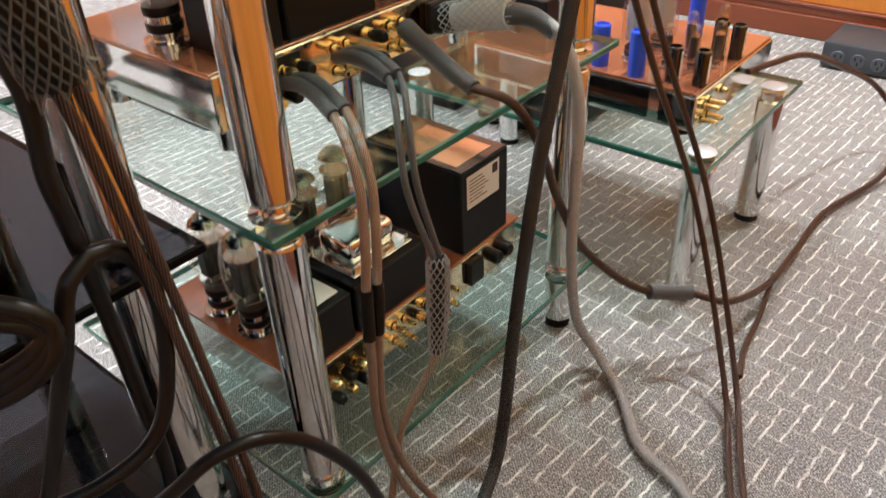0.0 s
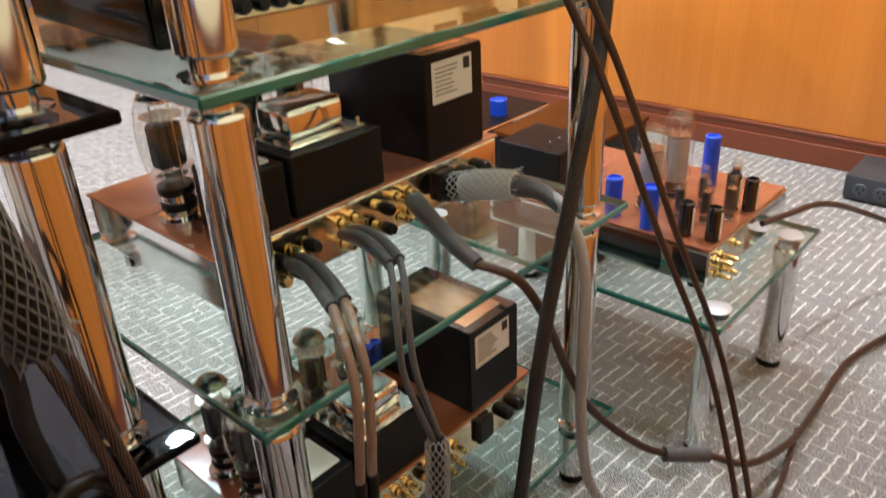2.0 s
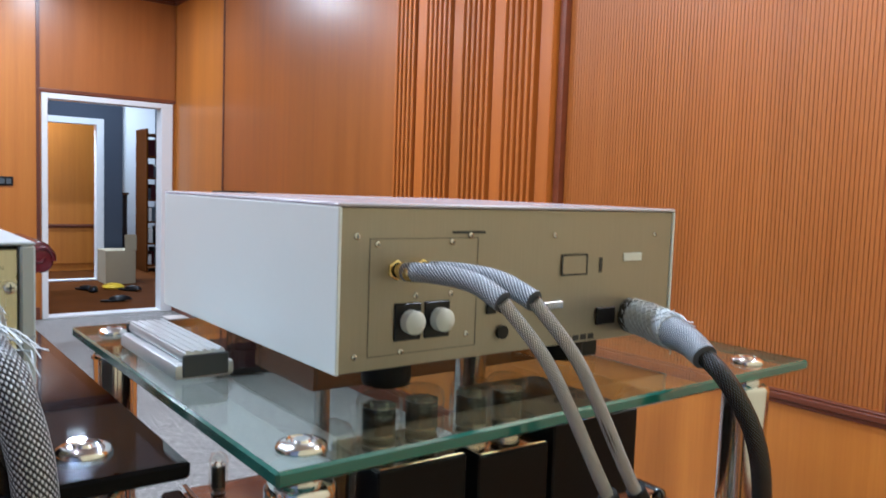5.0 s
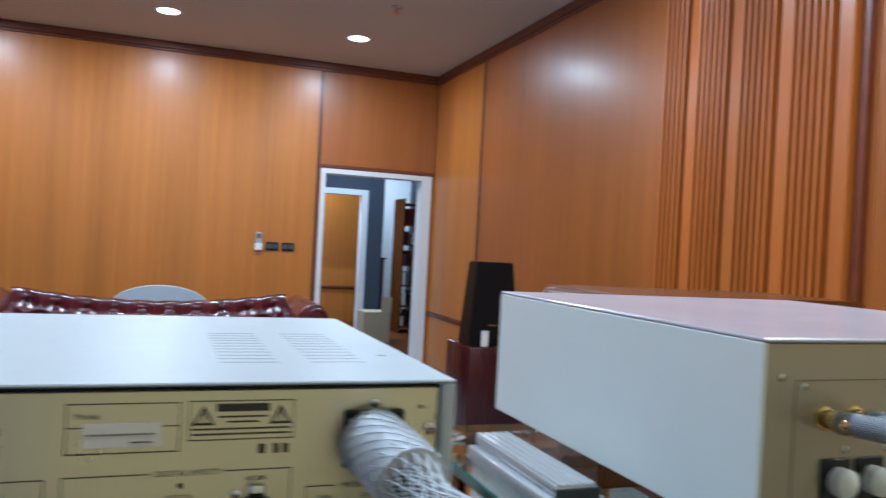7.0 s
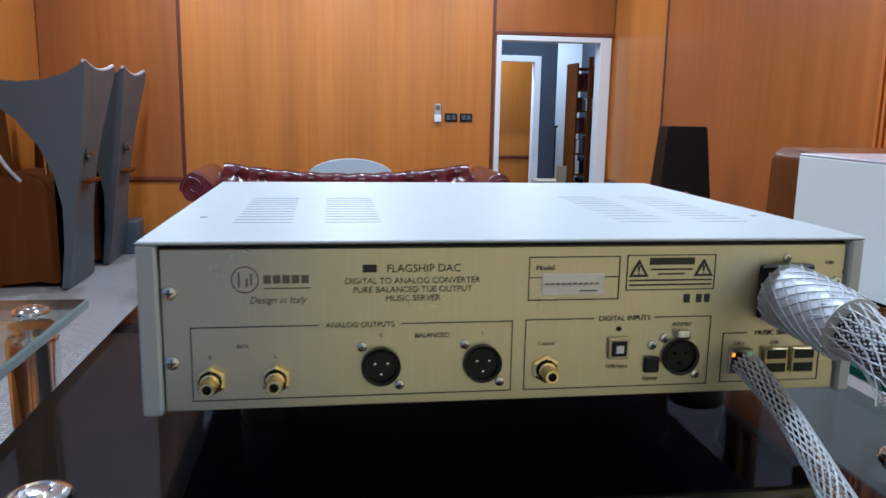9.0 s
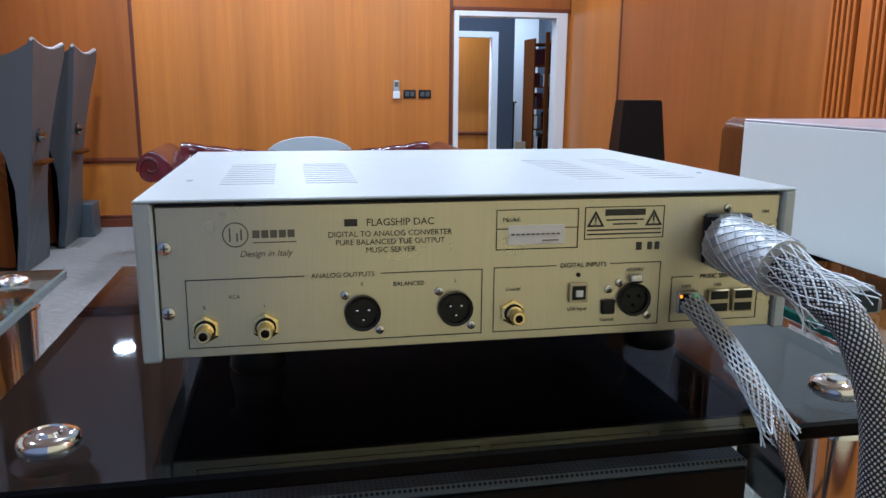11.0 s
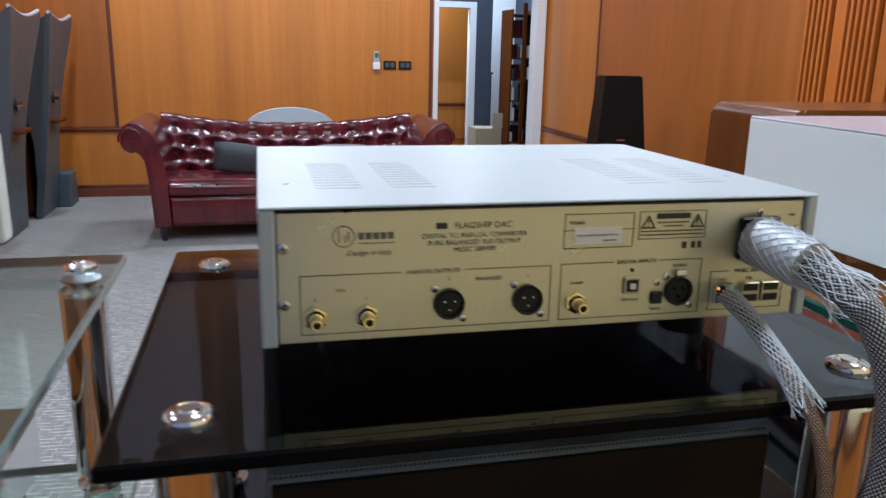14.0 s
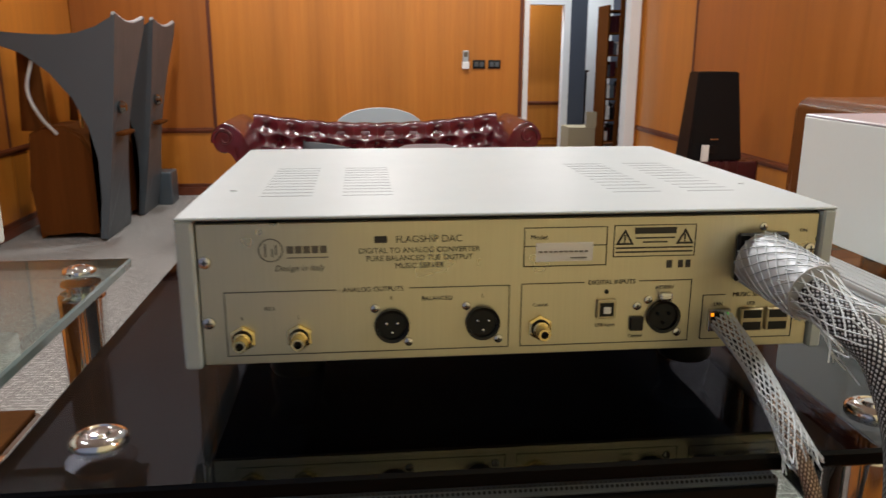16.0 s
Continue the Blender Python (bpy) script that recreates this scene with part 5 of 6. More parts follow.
st = thing("socket_strip", (-0.35, 2.57, 0), "dark grey mains strip with a row of sockets on the carpet", "power strip")
part("body", boxed(-0.605, 0.0, 2.47, 2.67, 0.004, 0.085, 0.012, 2), STRIP_GREY, st, smooth=True)
for i in range(10):
    s = part("socket", turned((-0.555 + 0.057 * i, 2.47, 0.04), [(0, -0.0022), (0.019, -0.0022), (0.021, 0.0), (0, 0)], 22, "y"), SOCKET_GREY, st)
    for dx, dz in ((-0.008, 0.004), (0.008, 0.004), (0, -0.01)):
        part("hole", boxed(-0.557 + 0.057 * i + dx, -0.553 + 0.057 * i + dx, 2.4672, 2.4678, 0.036 + dz, 0.046 + dz), RUBBER, s)


# ---- what stands on the dark rack's lower shelves and the third rack ----
mp = thing("power_amplifier", (-0.9, 0.02, 0.835), "black power amplifier with perforated cover on smoked glass", "power amplifier")
part("cover", boxed(-1.1, -0.69, -0.2, 0.235, 0.87, 1.055, 0.004, 1), BLACK_MESH, mp)
part("back_panel", boxed(-0.69, -0.686, -0.195, 0.23, 0.875, 1.05, 0.001, 1), BLACK_PAINT, mp)
for i in range(4):
    terminal(mp, -0.686, -0.14 + 0.03 * i, 0.92)
for fx in (-0.75, -1.04):
    for fy in (-0.15, 0.19):
        part("foot", turned((fx, fy, 0.835), [(0.02, 0), (0.02, 0.035)], 16), RUBBER, mp)
pb = thing("mains_conditioner", (-0.9, 0.0, 0.13), "black mains conditioner box with cables on the lowest smoked shelf", "mains conditioner")
part("case", boxed(-1.08, -0.70, -0.2, 0.06, 0.15, 0.25, 0.006, 2), BLACK_GLOSS, pb, smooth=True)
for i in range(4):
    part("outlet", turned((-0.70, -0.16 + 0.06 * i, 0.2), [(0, 0), (0.024, 0), (0.024, 0.004), (0, 0.004)], 20, "x"), BLACK_PLASTIC, pb)
for fx in (-0.75, -1.04):
    for fy in (-0.15, 0.02):
        part("foot", turned((fx, fy, 0.13), [(0.016, 0), (0.016, 0.02)], 14), RUBBER, pb)

la = thing("silver_amplifier", (-1.0, -0.72, 0.842), "flat amplifier with walnut top and silver rim on clear glass", "amplifier")
part("case", boxed(-1.10, -0.66, -0.95, -0.47, 0.868, 0.94, 0.003, 1), CHROME, la)
part("lid", boxed(-1.095, -0.665, -0.945, -0.475, 0.9405, 0.946, 0.001, 1), WALNUT, la, "brown veneered lid")
for fx in (-0.70, -1.06):
    for fy in (-0.92, -0.5):
        part("foot", turned((fx, fy, 0.842), [(0.018, 0), (0.018, 0.026)], 14), RUBBER, la)


# ---- the far end of the room ----
def chesterfield(cx, cy, width, depth):
    """A rolled-arm leather sofa with a deep-buttoned back; it faces +x."""
    y0, y1 = cy - width / 2, cy + width / 2
    xf, xb = cx + depth / 2, cx - depth / 2
    so = thing("chesterfield_sofa", (cx, cy, 0), "oxblood leather chesterfield sofa with rolled arms and deep-buttoned back", "sofa")
    part("seat_base", boxed(xb + 0.12, xf - 0.03, y0 + 0.30, y1 - 0.30, 0.11, 0.33, 0.02, 2), LEATHER_RED, so, smooth=True)
    n = 8
    for i in range(n):
        w = (width - 0.64) / n
        part("front_pleat", boxed(xf - 0.05, xf - 0.012, y0 + 0.32 + w * i - 0.006, y0 + 0.32 + w * (i + 1) + 0.006, 0.13, 0.32, 0.014, 3), LEATHER_RED, so, smooth=True)
    # the tufted seat and back as quilted sheets
    def quilt(name, rows, cols, place, amp):
        bm = bmesh.new()
        nu, nv = cols * 12, rows * 12
        grid = []
        for i in range(nu + 1):
            col = []
            for j in range(nv + 1):
                u, v = i / nu, j / nv
                a, b = u * cols, v * rows
                d = 9.0
                for bi in range(int(a) - 1, int(a) + 3):
                    for bj in range(int(b) - 1, int(b) + 3):
                        off = 0.5 if bj % 2 else 0.0
                        d = min(d, math.hypot(a - bi - off, (b - bj) * 0.9))
                puff = min(1.0, d / 0.5) ** 0.6 - 0.1 * max(0.0, 0.5 - d)
                col.append(bm.verts.new(place(u, v, amp * (puff - 1))))
            grid.append(col)
        for i in range(nu):
            for j in range(nv):
                bm.faces.new((grid[i][j], grid[i + 1][j], grid[i + 1][j + 1], grid[i][j + 1]))
        s = part(name, bm, LEATHER_RED, so, smooth=True)
        for bj in range(rows + 1):
            for bi in range(cols + 1):
                u, v = (bi + (0.5 if bj % 2 else 0)) / cols, bj / rows
                if 0.01 < u < 0.99 and 0.02 < v < 0.98:
                    p = place(u, v, -amp * 0.82)
                    part("button", turned(p, [(0.0, -0.006), (0.013, -0.004), (0.015, 0.0), (0.013, 0.004), (0.0, 0.006)], 10, "x"), LEATHER_RED, s, smooth=True)
        return s

    def back_at(u, v, dent):
        y = y0 + 0.20 + u * (width - 0.40)
        sag = 0.085 * (1 - (2 * u - 1) ** 2)
        top = 0.885 - sag
        if v < 0.72:
            k = v / 0.72
            x, z = xb + 0.26 - 0.1 * k + dent, 0.44 + (top - 0.1 - 0.44) * k
        else:
            k = (v - 0.72) / 0.28 * math.pi * 0.85
            x, z = xb + 0.16 - 0.1 * (1 - math.cos(k)) + dent * math.cos(k), top - 0.1 + 0.1 * math.sin(k) + dent * math.sin(k)
        return Vector((x, y, z))

    quilt("buttoned_back", 4, 10, back_at, 0.085)
    part("back_frame", boxed(xb, xb + 0.12, y0 + 0.16, y1 - 0.16, 0.12, 0.74, 0.03, 2), LEATHER_RED, so, smooth=True)
    quilt("seat_cushion", 4, 12, lambda u, v, d: Vector((xf - 0.02 - 0.55 * v, y0 + 0.28 + u * (width - 0.56), 0.455 + d - 0.09 * max(0, 1 - v * 9) ** 2)), 0.02)
    part("seat_edge", boxed(xf - 0.56, xf - 0.012, y0 + 0.285, y1 - 0.285, 0.33, 0.43, 0.035, 3), LEATHER_RED, so, smooth=True)
    for s, ye in ((-1, y0), (1, y1)):
        # an arm is a curling sheet: from the seat up, outward and round into a roll
        prof = [(0.31, 0.11), (0.30, 0.40), (0.285, 0.58), (0.245, 0.72), (0.19, 0.82), (0.12, 0.868), (0.06, 0.86), (0.01, 0.81), (0.0, 0.74),
                (0.025, 0.675), (0.08, 0.65), (0.13, 0.66), (0.155, 0.60), (0.175, 0.45), (0.19, 0.25), (0.195, 0.11)]
        prof = [(p.x, p.y) for p in smooth_line([(a, z, 0.0) for a, z in prof], 0.03)]
        bm = slab(bmesh.new(), [(ye - s * a, z) for a, z in prof], xb + 0.02, xf - 0.004)
        bmesh.ops.bevel(bm, geom=[e for e in bm.edges if abs(e.verts[0].co.x - e.verts[1].co.x) < 1e-6], offset=0.014, segments=3, affect="EDGES", profile=0.5)
        ar = part("arm", bm, LEATHER_RED, so, smooth=True)
        # the scrolled facing: a raised roll that winds in, and the piping down the front
        spiral = [(xf - 0.002, ye - s * (0.085 + r * math.cos(k)), 0.76 + r * math.sin(k)) for k, r in ((radians(200 - 15 * i), 0.082 - 0.0026 * i) for i in range(26))]
        part("scroll", hose(bmesh.new(), spiral, lambda t: 0.017 - 0.008 * t, 10, 0.02), LEATHER_RED, ar, smooth=True)
        part("piping", hose(bmesh.new(), [(xf - 0.002, ye - s * a, z) for a, z in ((0.165, 0.70), (0.185, 0.58), (0.20, 0.40), (0.21, 0.14))], 0.009, 8, 0.03), LEATHER_RED, ar, smooth=True)
    for fx in (xf - 0.08, xb + 0.1):
        for fy in (y0 + 0.25, y1 - 0.25):
            part("foot", turned((fx, fy, 0), [(0.018, 0), (0.024, 0.02), (0.036, 0.05), (0.03, 0.08), (0.038, 0.11)], 16), BLACK_GLOSS, so, smooth=True)
    return so


chesterfield(-6.3, 0.05, 2.40, 0.86)


def cushion(name, at, w, d, h, turn, mat, label, category="cushion"):
    """A stuffed cushion: a swollen square, thin at its seams."""
    bm = bmesh.new()
    n = 12
    for side in (1, -1):
        g = [[bm.verts.new(((i / n - 0.5) * w, (j / n - 0.5) * d, side * h / 2 * (max(0.0, (1 - (2 * i / n - 1) ** 4) * (1 - (2 * j / n - 1) ** 4)) ** 0.5))) for j in range(n + 1)] for i in range(n + 1)]
        for i in range(n):
            for j in range(n):
                bm.faces.new((g[i][j], g[i + 1][j], g[i + 1][j + 1], g[i][j + 1]))
    bmesh.ops.remove_doubles(bm, verts=bm.verts, dist=0.0005)
    bm.transform(turn)
    ob = solo(name, bm, mat, label, category, smooth=True)
    ob.location = at
    return ob


cushion("cushion", (-6.25, -0.36, 0.56), 0.26, 0.37, 0.13, Matrix.Rotation(radians(-8), 4, "X") @ Matrix.Rotation(radians(-62), 4, "Y"), CLOTH_SLATE, "dark slate-grey cloth cushion leaning on the sofa back")
cushion("cushion", (-6.18, 0.42, 0.55), 0.36, 0.52, 0.2, Matrix.Rotation(radians(-25), 4, "Y"), FABRIC_GREY, "plump grey-mauve cloth cushion on the sofa")

bc = thing("armchair", (-7.25, 0.08, 0), "pale blue upholstered chair standing behind the sofa", "chair")
pts = [(0.08 + 0.40 * math.cos(radians(a)), 0.70 + 0.18 * math.sin(radians(a))) for a in range(0, 181, 12)]
part("backrest", slab(bmesh.new(), pts + [(-0.3, 0.38), (0.46, 0.38)], -7.30, -7.2), LIGHT_BLUE, bc, smooth=True)
part("seat", boxed(-7.55, -7.2, -0.25, 0.41, 0.30, 0.44, 0.04, 3), LIGHT_BLUE, bc, smooth=True)
for fx in (-7.5, -7.25):
    for fy in (-0.2, 0.36):
        part("leg", turned((fx, fy, 0), [(0.014, 0), (0.02, 0.3)], 12), WALNUT, bc, smooth=True)

# black loudspeaker on its burgundy cabinet by the north wall
bg = thing("burgundy_cabinet", (-5.1, 2.24, 0), "dark burgundy lacquered cabinet on small black feet", "cabinet")
part("body", boxed(-5.38, -4.95, 2.02, 2.5, 0.06, 0.683, 0.012, 2), ROSE_DARK, bg, smooth=True)
part("plinth", boxed(-5.34, -4.99, 2.05, 2.46, 0.02, 0.06, 0.004, 1), BLACK_PLASTIC, bg)
for fx in (-5.3, -5.03):
    for fy in (2.09, 2.42):
        part("foot", turned((fx, fy, 0), [(0.02, 0), (0.02, 0.02)], 12), RUBBER, bg)
ls = thing("loudspeaker", (-5.12, 2.22, 0.683), "black tapering loudspeaker on the burgundy cabinet", "loudspeaker")
bm = bmesh.new()
lo = [bm.verts.new(p) for p in ((-5.2, 2.03, 0.684), (-4.99, 2.03, 0.684), (-4.99, 2.40, 0.684), (-5.2, 2.40, 0.684))]
hi = [bm.verts.new(p) for p in ((-5.16, 2.07, 1.252), (-5.01, 2.07, 1.252), (-5.01, 2.34, 1.252), (-5.16, 2.34, 1.252))]
bm.faces.new(lo), bm.faces.new(hi)
for i in range(4):
    bm.faces.new((lo[i], lo[(i + 1) % 4], hi[(i + 1) % 4], hi[i]))
bmesh.ops.bevel(bm, geom=list(bm.edges), offset=0.008, segments=2, affect="EDGES")
part("cabinet", bm, BLACK_PAINT, ls, smooth=True)
part("badge", boxed(-4.992, -4.988, 2.17, 2.23, 0.82, 0.83, 0.001, 1), STEEL, ls)
part("terminal", turned((-4.992, 2.2, 0.76), [(0, 0), (0.03, 0), (0.03, 0.006), (0, 0.006)], 18, "x"), BLACK_PLASTIC, ls)
solo("white_card", boxed(-4.975, -4.965, 2.11, 2.16, 0.6835, 0.79, 0.002, 1), PAPER, "small white card leaning on the loudspeaker", "card")


# walnut loudspeaker on a steel stand behind the racks: rounded top, slight flare, two black drivers toward the near wall
wl = thing("walnut_loudspeaker", (-2.0, 1.47, 0), "walnut loudspeaker cabinet with black oval drivers on a steel stand", "loudspeaker")
wx0, wx1, wy0, wy1, wz0, wz1 = -2.185, -1.815, 1.09, 1.90, 0.785, 1.252
out = [(wy0 - 0.015, wz0), (wy1, wz0)]
out += [(wy1 - 0.03 + 0.03 * math.cos(radians(a)), wz1 - 0.03 + 0.03 * math.sin(radians(a))) for a in range(0, 91, 15)]
out += [(wy0 + 0.03 - 0.03 * math.sin(radians(a)), wz1 - 0.03 + 0.03 * math.cos(radians(a))) for a in range(0, 91, 15)]
bm = slab(bmesh.new(), out, wx0, wx1)
bmesh.ops.bevel(bm, geom=[e for e in bm.edges if abs(e.verts[0].co.x - e.verts[1].co.x) < 1e-6], offset=0.008, segments=2, affect="EDGES")
cabinet = part("cabinet", bm, WALNUT_GLOSS, wl, smooth=True)
for oy, rz in ((1.265, 0.12), (1.825, 0.10)):
    bm = turned((0, 0, 0), [(0.0, 0.004), (0.35, 0.006), (0.5, -0.012), (0.86, 0.006), (0.93, 0.016), (1.0, 0.010), (1.0, 0.0)], 36, "x")
    bm.transform(Matrix.Translation((wx1, oy, 0.955 + rz)) @ Matrix.Diagonal((1, 0.072, rz, 1)))
    part("driver", bm, BLACK_PLASTIC, cabinet, smooth=True)
for py in (1.2, 1.78):
    part("stand_post", turned((-2.0, py, 0.02), [(0.022, 0), (0.022, 0.753), (0.05, 0.755), (0.05, 0.765)], 20), STEEL, wl, smooth=True)
part("base_plate", boxed(-2.2, -1.8, 1.08, 1.88, 0.0, 0.02, 0.006, 2), BLACK_PAINT, wl, smooth=True)


def grey_horn(x, y, label):
    """A tall slate-grey loudspeaker: a leaning blade with a wide arm toward the side wall, a waisted wing behind and a walnut belly."""
    gh = thing("grey_loudspeaker", (x, y, 0), label, "loudspeaker", "grey winged loudspeakers")
    H = 1.60

    def lean(z):
        return y - 0.03 + 0.215 * max(0.0, z / H) ** 0.8

    fin = [(lean(z) - w, z) for w, z in ((0.0, 0.02), (0.045, 0.02), (0.06, 0.32), (0.095, 0.61), (0.165, 0.83), (0.28, 1.04), (0.44, 1.22), (0.62, 1.35), (0.82, 1.42), (0.84, 1.50), (0.62, 1.485), (0.42, 1.475), (0.26, 1.49), (0.13, 1.535), (0.05, 1.585), (0.0, 1.62))]
    fin += [(lean(z), z) for z in (1.4, 1.15, 0.9, 0.65, 0.4, 0.2)]
    bm = slab(bmesh.new(), fin, x - 0.045, x)
    bmesh.ops.triangulate(bm, faces=[f for f in bm.faces if len(f.verts) > 4])
    part("front_blade", bm, PAINT_SLATE, gh)
    # the wing behind: a straight front edge, a waisted rear edge and a dished crest
    n = 20
    rear = [(x - 0.05 - (0.60 - 0.25 * math.sin(math.pi * min(1.0, 1.05 * i / n)) + 0.12 * (i / n) ** 2), H * i / n) for i in range(n + 1)]
    crest = [(x - 0.05 + (rear[-1][0] - x + 0.05) * k / 8, H + 0.02 - 0.05 * math.sin(math.pi * k / 8)) for k in range(9)]
    front = [(x - 0.05, H * i / n) for i in range(n)]
    out = front + crest + rear[-2::-1]
    bm = bmesh.new()
    a = [bm.verts.new((p, lean(q) - 0.045, q)) for p, q in out]
    b = [bm.verts.new((p, lean(q) - 0.005, q)) for p, q in out]
    for i in range(len(out)):
        j = (i + 1) % len(out)
        bm.faces.new((a[i], b[i], b[j], a[j]))
    bm.faces.new(a)
    bm.faces.new(b[::-1])
    bmesh.ops.triangulate(bm, faces=[f for f in bm.faces if len(f.verts) > 4])
    part("side_wing", bm, PAINT_SLATE, gh)
    part("rim", hose(bmesh.new(), [(p, lean(q) - 0.025, q + 0.004) for p, q in crest], 0.015, 8, 0.03), PLUG_SILVER, gh, "pale rim along the crest", smooth=True)
    # walnut belly: a rounded cabinet with an arched foot
    out = [(lean(0) - 0.50, 0.0), (lean(0) - 0.42, 0.05), (lean(0) - 0.22, 0.07), (lean(0) - 0.10, 0.05), (lean(0) - 0.06, 0.0), (lean(0) - 0.02, 0.18), (lean(0) - 0.015, 0.4), (lean(0) - 0.05, 0.62), (lean(0) - 0.13, 0.77), (lean(0) - 0.25, 0.84), (lean(0) - 0.42, 0.83), (lean(0) - 0.50, 0.78), (lean(0) - 0.53, 0.4)]
    bm = slab(bmesh.new(), out, x - 0.62, x - 0.10)
    bmesh.ops.bevel(bm, geom=[e for e in bm.edges if abs(e.verts[0].co.x - e.verts[1].co.x) < 1e-6], offset=0.02, segments=3, affect="EDGES")
    bmesh.ops.triangulate(bm, faces=[f for f in bm.faces if len(f.verts) > 4])
    part("belly", bm, WALNUT, gh, "rounded walnut body")
    part("throat", turned((x - 0.25, lean(0.8) - 0.62, 0.80), [(0.10, 0.0), (0.085, 0.25), (0.07, 0.55), (0.06, 0.66)], 18), WALNUT, gh, "walnut neck rising from the body", smooth=True)
    part("lead", hose(bmesh.new(), [(x - 0.06, lean(1.3) - 0.58, 1.30), (x - 0.04, lean(1.1) - 0.60, 1.10), (x - 0.05, lean(0.9) - 0.52, 0.92), (x - 0.10, lean(0.8) - 0.42, 0.78)], 0.014, 8, 0.03), ALU_SILVER, gh, "pale cable looping to the body", smooth=True)
    part("pillar", turned((x - 0.2, lean(1.0) - 0.30, 0.82), [(0.016, 0.0), (0.016, 0.42)], 12), GOLD, gh, smooth=True)
    yb = lean(0.95) - 0.005
    part("bracket", turned((x - 0.17, yb, 0.97), [(0.0, 0), (0.045, 0), (0.05, 0.02), (0.028, 0.05), (0.0, 0.055)], 16, "y"), GETTER_DARK, gh, smooth=True)
    part("shelf_lip", boxed(x - 0.30, x - 0.05, yb - 0.01, yb + 0.06, 0.77, 0.80, 0.01, 2), WALNUT, gh, smooth=True)
    return gh


grey_horn(-5.95, -1.95, "slate-grey winged loudspeaker with a walnut body by the side wall")
grey_horn(-6.85, -1.92, "slate-grey winged loudspeaker standing behind its twin")
solo("floor_box", boxed(-7.6, -7.35, -2.02, -1.82, 0.0, 0.3, 0.01, 1), PAINT_SLATE, "small dull grey box on the carpet by the end wall", "box")

# the hall beyond the door
sf = thing("shelf_unit", (-11.55, 3.65, 0), "brown wooden shelf unit filled with boxes and discs", "shelf")
for y in (3.47, 3.83):
    part("upright", boxed(-11.8, -11.3, y - 0.015, y + 0.015, 0, 2.03, 0.003, 1), WALNUT, sf)
part("front_post", boxed(-11.32, -11.28, 3.63, 3.69, 0, 2.12, 0.003, 1), WALNUT, sf)
for i in range(7):
    z = 0.08 + 0.31 * i
    part("shelf", boxed(-11.8, -11.3, 3.485, 3.815, z, z + 0.022, 0.002, 1), WALNUT, sf)
random.seed(7)
for i in range(6):
    z = 0.102 + 0.31 * i
    y = 3.50
    while y < 3.78:
        w = random.uniform(0.03, 0.09)
        solo("boxed_item", boxed(-11.6, -11.34, y, min(y + w, 3.81) - 0.004, z + 0.0005, z + random.uniform(0.12, 0.25), 0.003, 1),
             random.choice((PAPER, BLACK_PLASTIC, ROSE_DARK, PAINT_SLATE, WALNUT)), "small box standing on the hall shelf", "box", "boxes on the hall shelf")
        y += w
co = thing("hall_counter", (-12.4, 3.1, 0), "dark counter with bottles and a lamp against the white wall", "counter")
part("body", boxed(-12.8, -12.1, 2.6, 3.42, 0.0, 1.08, 0.008, 1), PAINT_SLATE, co)
part("worktop", boxed(-12.82, -12.08, 2.58, 3.44, 1.081, 1.11, 0.004, 1), STEEL, co)
solo("silver_pot", turned((-12.3, 3.12, 1.1105), [(0.07, 0), (0.09, 0.03), (0.085, 0.12), (0.03, 0.16), (0.0, 0.165)], 18), STEEL, "silver metal pot on the hall counter", "pot", smooth=True)
solo("dark_cabinet", boxed(-13.999, -13.6, 3.1, 3.75, 1.5, 2.8, 0.01, 1), BLACK_PAINT, "dark wall cabinet in the hall", "cabinet")
cb = thing("cardboard_box", (-10.3, 2.8, 0), "opened brown cardboard box on the hall floor", "box")
part("carton", boxed(-10.5, -10.1, 2.62, 2.98, 0.0, 0.42, 0.004, 1), CARTON, cb)
part("flap", boxed(-10.11, -10.1, 2.85, 2.99, 0.42, 0.62, 0.001, 1), CARTON, cb)
for i, (sx, sy, turn) in enumerate(((-9.75, 2.28, 20), (-9.6, 2.36, -10), (-9.5, 2.72, 35), (-8.7, 2.35, 80))):
    sl = thing("slipper", (sx, sy, 0), "dark slipper lying on the wood floor of the hall", "slipper", "slippers in the hall")
    sole = turned((sx, sy, 0), [(0.0, 0.0), (0.052, 0.0), (0.055, 0.012), (0.05, 0.018), (0.0, 0.018)], 18)
    strap = turned((sx + 0.03, sy, 0.018), [(0.05, 0.0), (0.046, 0.022), (0.03, 0.042), (0.0, 0.05)], 18)
    for bm, nm, m in ((sole, "sole", RUBBER), (strap, "strap", BLACK_PLASTIC)):
        bm.transform(Matrix.Translation((sx, sy, 0)) @ Matrix.Rotation(radians(turn), 4, "Z") @ Matrix.Diagonal((2.4, 1, 1, 1)) @ Matrix.Translation((-sx, -sy, 0)))
        part(nm, bm, m, sl, smooth=True)
solo("yellow_bag", turned((-9.75, 2.62, 0.0), [(0.12, 0.0), (0.13, 0.02), (0.09, 0.05), (0.03, 0.065), (0.0, 0.06)], 9), YELLOW, "crumpled yellow plastic bag on the hall floor", "bag", smooth=True)


# ---- cables ----
def cable(name, pts, r, mat, label, sheath=(), step=0.012, seg=12):
    """One cable as a thing; sheath: further pieces (name, points, radius, material, net?)."""
    c = thing(name, pts[0], label, "cable")
    part("lead", hose(bmesh.new(), pts, r, seg, step), mat, c, smooth=True)
    for sname, sp_pts, rr, m, kind in sheath:
        if kind == "net":
            part(sname, net(bmesh.new(), sp_pts, rr, 12, 0.7, 0.0008, 0.010), m, c)
        else:
            part(sname, hose(bmesh.new(), sp_pts, rr, 14, 0.006), m, c, smooth=True)
    return c


